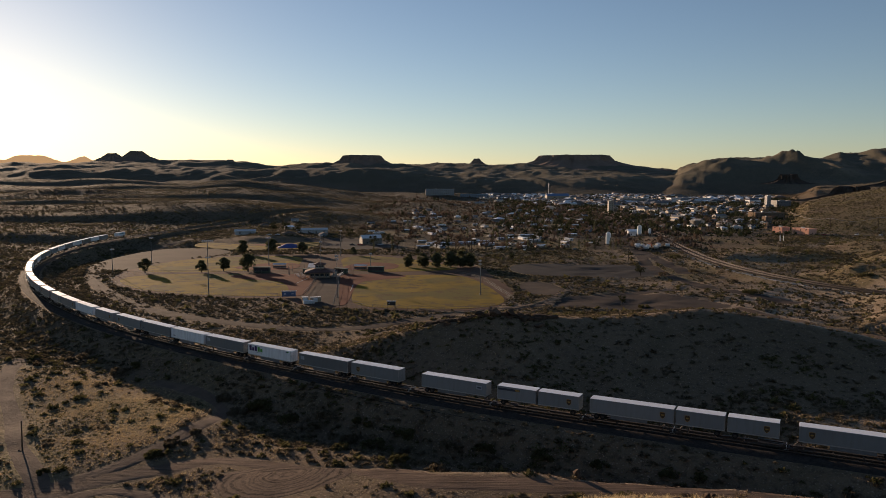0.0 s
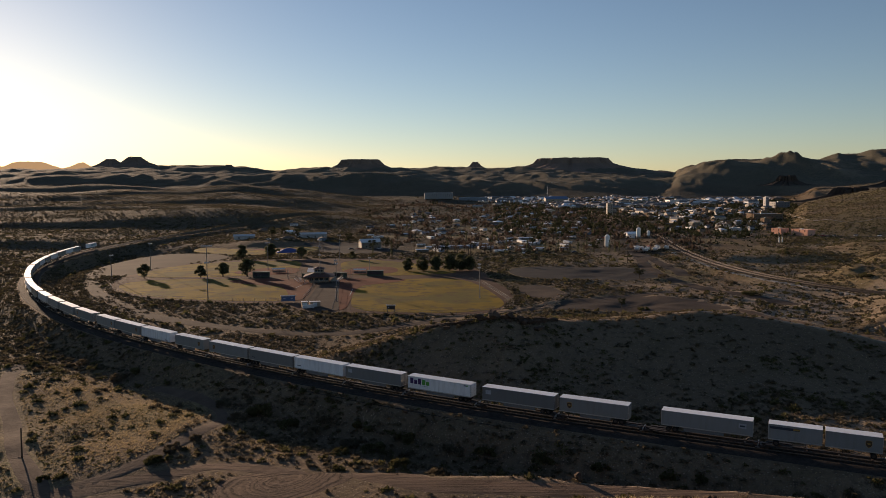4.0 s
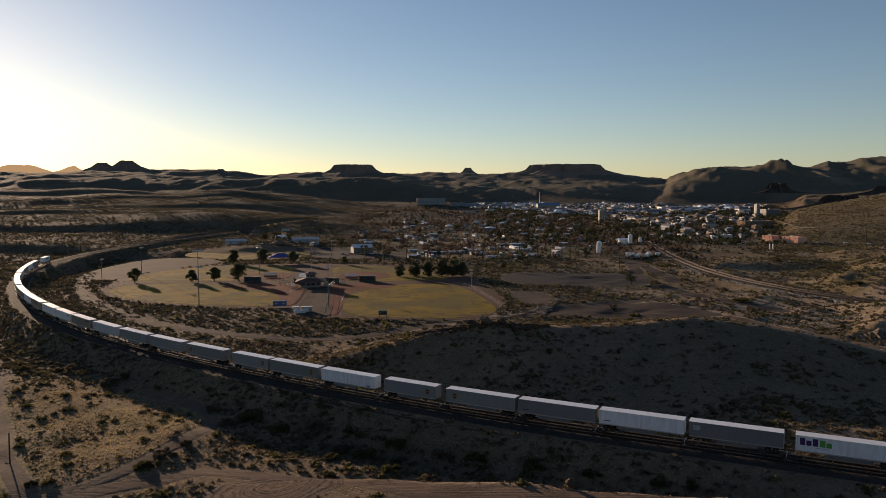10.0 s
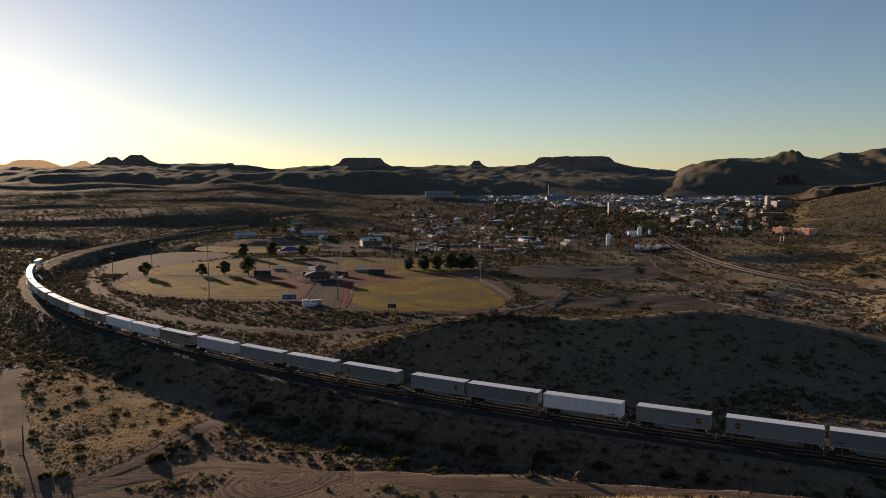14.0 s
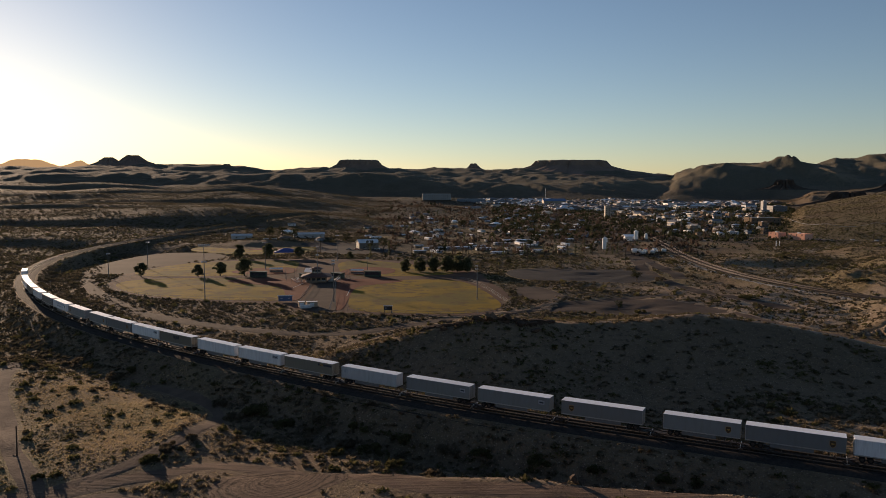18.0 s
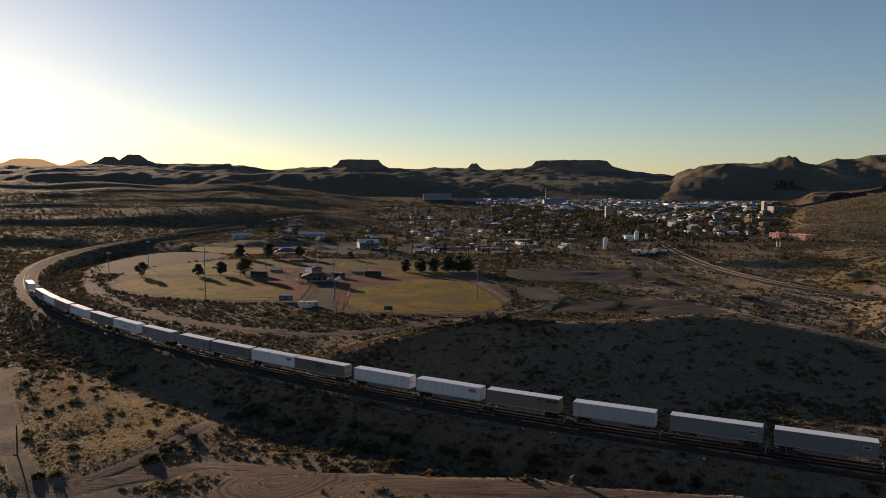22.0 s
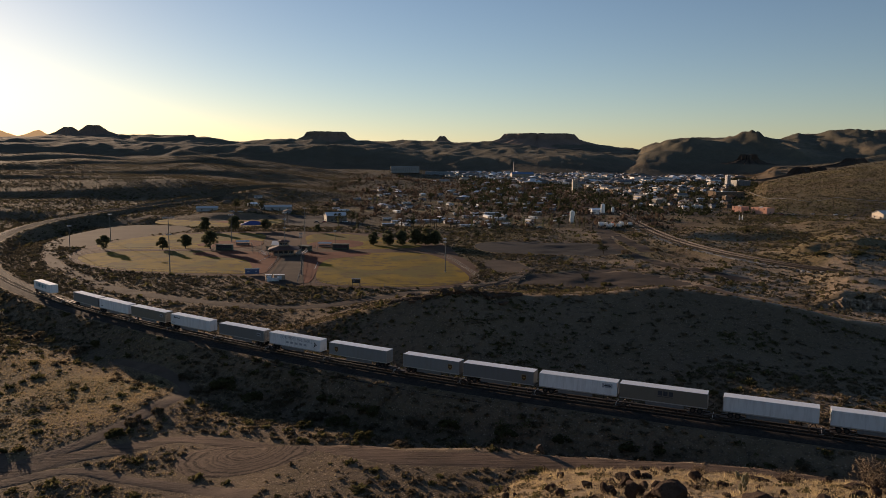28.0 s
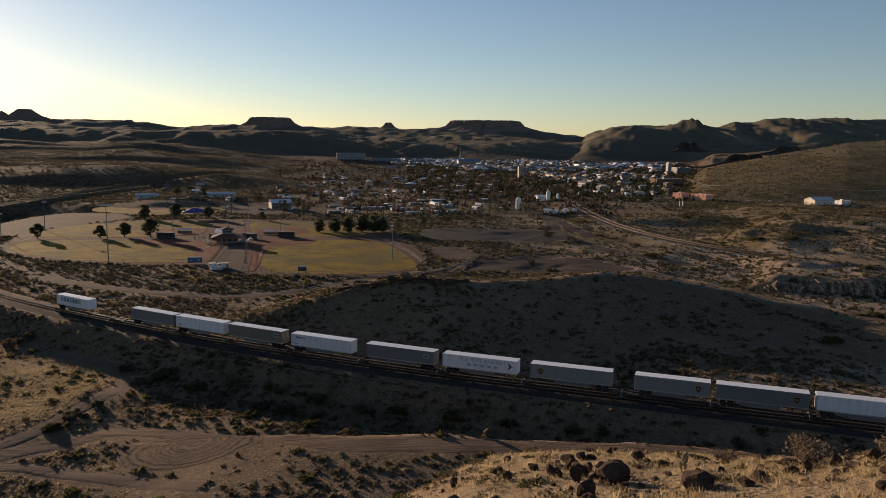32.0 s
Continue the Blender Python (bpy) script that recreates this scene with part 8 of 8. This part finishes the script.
def shelf_lip(x, y):
    return (np.abs(y - lip_y(x) + 0.6 + 0.8 * vnoise(x, y, 3, 89)) < 0.9) & (x > -12) & (x < 62)


def town_edge(x, y):
    """Trees and shrubs thin out raggedly at the town's edges."""
    u = x / np.maximum(y, 1)
    loose = 0.05 * vnoise(x, y, 60, 96) + 0.03 * vnoise(x, y, 17, 97)
    return (u > -0.075 + loose) & (y > 575 + 700 * loose) & (u < 0.45 + 0.5 * loose)


def west_slopes(x, y):
    u = x / np.maximum(y, 1)
    return (u < -0.07 + 0.05 * vnoise(x, y, 80, 98)) & (line_gap(x, y, LINE[::8]) > 9)


def not_town(x, y):
    u = x / np.maximum(y, 1) + 0.03 * vnoise(x, y, 50, 99)
    return ~((u > -0.08) & (u < 0.445) & (y > 560) & (y < 2600))


scatter("desert_scrub", "low grey-brown desert scrub across the near flats", 36000, 92, 265, -40, 46, (0.25, 0.95), "scrub", 13, SCRUB, 11, off_meadow)
scatter("dry_grass", "dry golden grass on the sunlit flat", 44000, 100, 235, -40, -9, (0.2, 0.45), "grass", 7, STRAW, 12, near_west, (0.7, 1.0))
scatter("creosote", "olive-green creosote bushes in the wash", 2600, 95, 270, -38, 46, (0.5, 1.6), "scrub", 34, GREENSCRUB, 13, bare_hill)
scatter("desert_scrub", "scattered scrub on the flats beyond the hill", 70000, 255, 720, -40, 47, (0.45, 1.6), "scrub", 7, FARSCRUB, 14, not_town)
scatter("creosote", "olive creosote on the flats beyond the hill", 14000, 255, 900, -40, 47, (0.7, 2.1), "scrub", 10, GREENSCRUB, 15, not_town)
scatter("dry_grass", "pale dry grass on the far flats", 20000, 255, 760, -40, 47, (0.35, 0.8), "grass", 6, FARSTRAW, 16, not_town)
scatter("desert_scrub", "dark scrub dotting the far hills", 105000, 700, 2700, -37, 44, (1.2, 2.8), "scrub", 4, FARSCRUB, 17, not_town, (0.6, 0.9), 1.3)
scatter("desert_scrub", "thick dark scrub over the western slopes", 90000, 440, 1900, -38, -3, (0.8, 2.0), "scrub", 4, FARSCRUB, 45, west_slopes, (0.7, 1.0), 1.5)
scatter("town_shrub", "yard shrubs and small trees between the houses", 13000, 545, 2300, -7, 26, (0.7, 2.4), "scrub", 7, OLIVE, 20, town_edge, (0.8, 1.3), 1.4, False)
scatter("dry_grass", "dry golden grass on the rocky shoulder", 22000, 9, 34, -2, 47, (0.08, 0.24), "grass", 18, STRAW, 18, None, (0.7, 1.2), 1.6, False)
scatter("desert_scrub", "small grey shrubs on the rocky shoulder", 2000, 10, 60, -14, 48, (0.12, 0.42), "scrub", 62, SCRUB, 19, None, (0.7, 1.0), 1.3, False)
scatter("dry_grass", "dry grass over the long hill past the line", 26000, 640, 1300, 23, 42, (0.7, 1.5), "grass", 4, FARSTRAW, 21, None, (0.5, 0.8))
scatter("dry_grass", "tall golden grass on the near flat", 16000, 118, 215, -36, -19, (0.3, 0.6), "grass", 9, STRAW, 22, near_west, (0.6, 0.9))
scatter("town_tree", "dark trees among the far houses", 6500, 720, 2300, 4, 25.5, (1.6, 3.8), "scrub", 11, OLIVE, 24, None, (1.1, 2.0), 1.5, False)
scatter("dry_grass", "dry grass between the eastern banks", 26000, 225, 620, 17, 42, (0.3, 0.75), "grass", 6, FARSTRAW, 25, None, (0.5, 0.9))
scatter("bare_tree", "leafless brown trees between the houses", 5000, 560, 1800, -9, 20, (1.2, 3.2), "scrub", 12, TWIG, 26, town_edge, (1.2, 2.0), 1.4, False)
scatter("desert_scrub", "small tufts of grey-green scrub on the grassy flat", 14000, 118, 225, -40, -18, (0.12, 0.42), "scrub", 9, GREENSCRUB, 27, near_west, (0.6, 0.9))
scatter("desert_scrub", "scrub inside the tyre circle", 500, 121, 131, -16, -9, (0.1, 0.35), "scrub", 14, SCRUB, 28, lambda x, y: np.hypot((x + 27) / 6, (y - 124.5) / 4) < 1, (0.6, 0.9), 2.0, False)
scatter("creosote", "small shrubs on the long grassy hill", 26000, 660, 1300, 24, 42, (0.5, 1.4), "scrub", 6, GREENSCRUB, 29, None, (0.6, 0.9))
scatter("field_stone", "stones and clods lying over the near flats", 16000, 96, 240, -38, 44, (0.06, 0.30), "scrub", 7, STONYPALE, 33, None, (0.5, 0.8))
scatter("dry_grass", "thin dry grass in the wash and on its banks", 36000, 96, 250, -30, 44, (0.15, 0.42), "grass", 6, STRAW, 34, None, (0.6, 1.0))
scatter("desert_scrub", "dense low scrub along the inside of the curve", 24000, 225, 470, -34, 12, (0.4, 1.2), "scrub", 8, FARSCRUB, 35, None, (0.6, 0.9))
scatter("dry_grass", "thick golden tussocks where the shoulder rises", 3600, 10, 31, 24, 50, (0.12, 0.30), "grass", 46, LITSTRAW, 46, None, (0.8, 1.1), 1.6, False)
scatter("gravel_stone", "angular stones on the rocky shoulder", 5000, 10, 60, -6, 46, (0.03, 0.13), "scrub", 9, STONYPALE, 37, None, (0.5, 0.9), 1.5, False)
scatter("creosote", "olive shrubs on the rocky shoulder", 240, 15, 40, -4, 34, (0.2, 0.5), "scrub", 120, GREENSCRUB, 38, None, (0.6, 0.9), 1.6, False)
scatter("dry_grass", "golden grass tussocks on the rocky shoulder", 4200, 9, 29, 8, 47, (0.11, 0.28), "grass", 46, LITSTRAW, 39, None, (0.8, 1.1), 1.6, False)
def shaded_face(x, y):
    """The near face of the hill, thick with scrub at its west end and thinner eastwards."""
    yc = crest_y(x)
    return (y < yc + 2) & (y > yc - 46) & (x > -30) & ~((x > 60) & (y < 156)) & (vnoise(x, y, 9, 93) > np.interp(x, (-30, 20, 50, 150), (-0.5, -0.35, 0.15, 0.3)))


def foot_of_line(x, y):
    """The band of tall brush between the line and the road."""
    gap = line_gap(x, y, LINE[::6])
    return (gap > 9) & (gap < 30) & (y < np.interp(x, LINE[150:, 0], LINE[150:, 1])) & (y > lip_y(x) + 2.5) & (vnoise(x, y, 11, 94) > 0.0)


scatter("creosote", "dark brush on the shaded face of the hill", 9000, 140, 225, -9, 40, (0.35, 1.2), "scrub", 18, GREENSCRUB, 41, shaded_face, (0.6, 0.9))
scatter("hill_stone", "loose stones on the shaded face of the hill", 7000, 140, 225, -9, 44, (0.12, 0.5), "scrub", 7, STONYPALE, 42, lambda x, y: (y < crest_y(x)) & (y > crest_y(x) - 46) & (vnoise(x, y, 14, 95) > 0.1), (0.4, 0.8))
scatter("desert_bush", "tall dark brush along the foot of the line", 2600, 105, 260, -36, 30, (0.7, 2.1), "scrub", 60, GREENSCRUB, 43, foot_of_line, (0.7, 0.95))
scatter("desert_bush", "grey-brown brush along the foot of the line", 2200, 105, 260, -36, 30, (0.6, 1.7), "scrub", 50, SCRUB, 44, foot_of_line, (0.7, 0.95))
def curve_fill(x, y):
    gap = line_gap(x, y, LINE[::6])
    return (gap > 5.0) & (gap < 34) & (x < -120)


scatter("desert_scrub", "thick brush on the fill under the curve", 16000, 230, 640, -37, -12, (0.4, 1.2), "scrub", 8, FARSCRUB, 47, curve_fill, (0.6, 0.9), 1.6, False)
scatter("rim_stone", "pale stones along the crest of the hill", 16000, 150, 225, 8, 42, (0.10, 0.42), "scrub", 7, STONYPALE, 40, crest_rim, (0.5, 0.9), 2.0, False)
scatter("lip_stone", "pale stones along the lip of the road shelf", 9000, 96, 150, -6, 30, (0.10, 0.45), "scrub", 8, STONYPALE, 36, shelf_lip, (0.5, 0.9), 2.0, False)
scatter("pale_stone", "pale stones strewn over the eastern flats", 18000, 235, 560, 14, 44, (0.15, 0.6), "scrub", 6, CONCRETE, 23, None, (0.4, 0.7))


def rubble(pts, label, seed, gap=0.6, spread=0.7, size=(0.25, 0.8), mat=CONCRETE, bare=-0.25):
    """A line of broken stones dumped along a way."""
    rng = np.random.default_rng(seed)
    c = smooth_line(pts, gap)
    c = c + rng.normal(size=c.shape) * spread
    c = c[vnoise(c[:, 0], c[:, 1], 14, 31) > bare]
    v, f, n = [], [], 0
    z = height(c[:, 0], c[:, 1])
    for (x, y), zz in zip(c, z):
        s = rng.uniform(*size)
        p = rng.normal(size=(8, 3)) * 0.12 + np.array([(a, b, d) for a in (-1, 1) for b in (-0.7, 0.7) for d in (-0.3, 0.55)])
        v.append(p * s + np.array((x, y, zz)))
        f.append(np.array([(0, 1, 3, 2), (4, 6, 7, 5), (0, 4, 5, 1), (2, 3, 7, 6), (0, 2, 6, 4), (1, 5, 7, 3)]) + n)
        n += 8
    tagged(new("rubble", raw_mesh("rubble", np.concatenate(v), np.concatenate(f), mat)), label, "rubble", kind="stuff")


rubble([(222, 262), (190, 312), (171, 358), (160.5, 410), (159.5, 470), (166, 540)], "pale broken concrete rubble beside the track", 30)
rubble([(-9, 297), (-2, 291), (10, 288), (24, 293), (33, 300), (42, 310), (52, 328), (57, 341)], "low berm of broken stone along the outfield road", 32, 0.3, 0.5, (0.25, 0.75), STONYPALE, -1.0)
rubble([(43, 302), (52, 328), (58, 341), (62, 333)], "heap of broken stone by the bare lot", 33, 0.16, 0.9, (0.3, 0.9), STONYPALE, -1.0)
rubble([(-5, 206), (3, 203), (12, 200.5), (22, 201.5), (31, 205)], "dark rocks along the brow of the hill", 34, 0.25, 0.8, (0.35, 1.1), BASALT, -1.0)

motions()
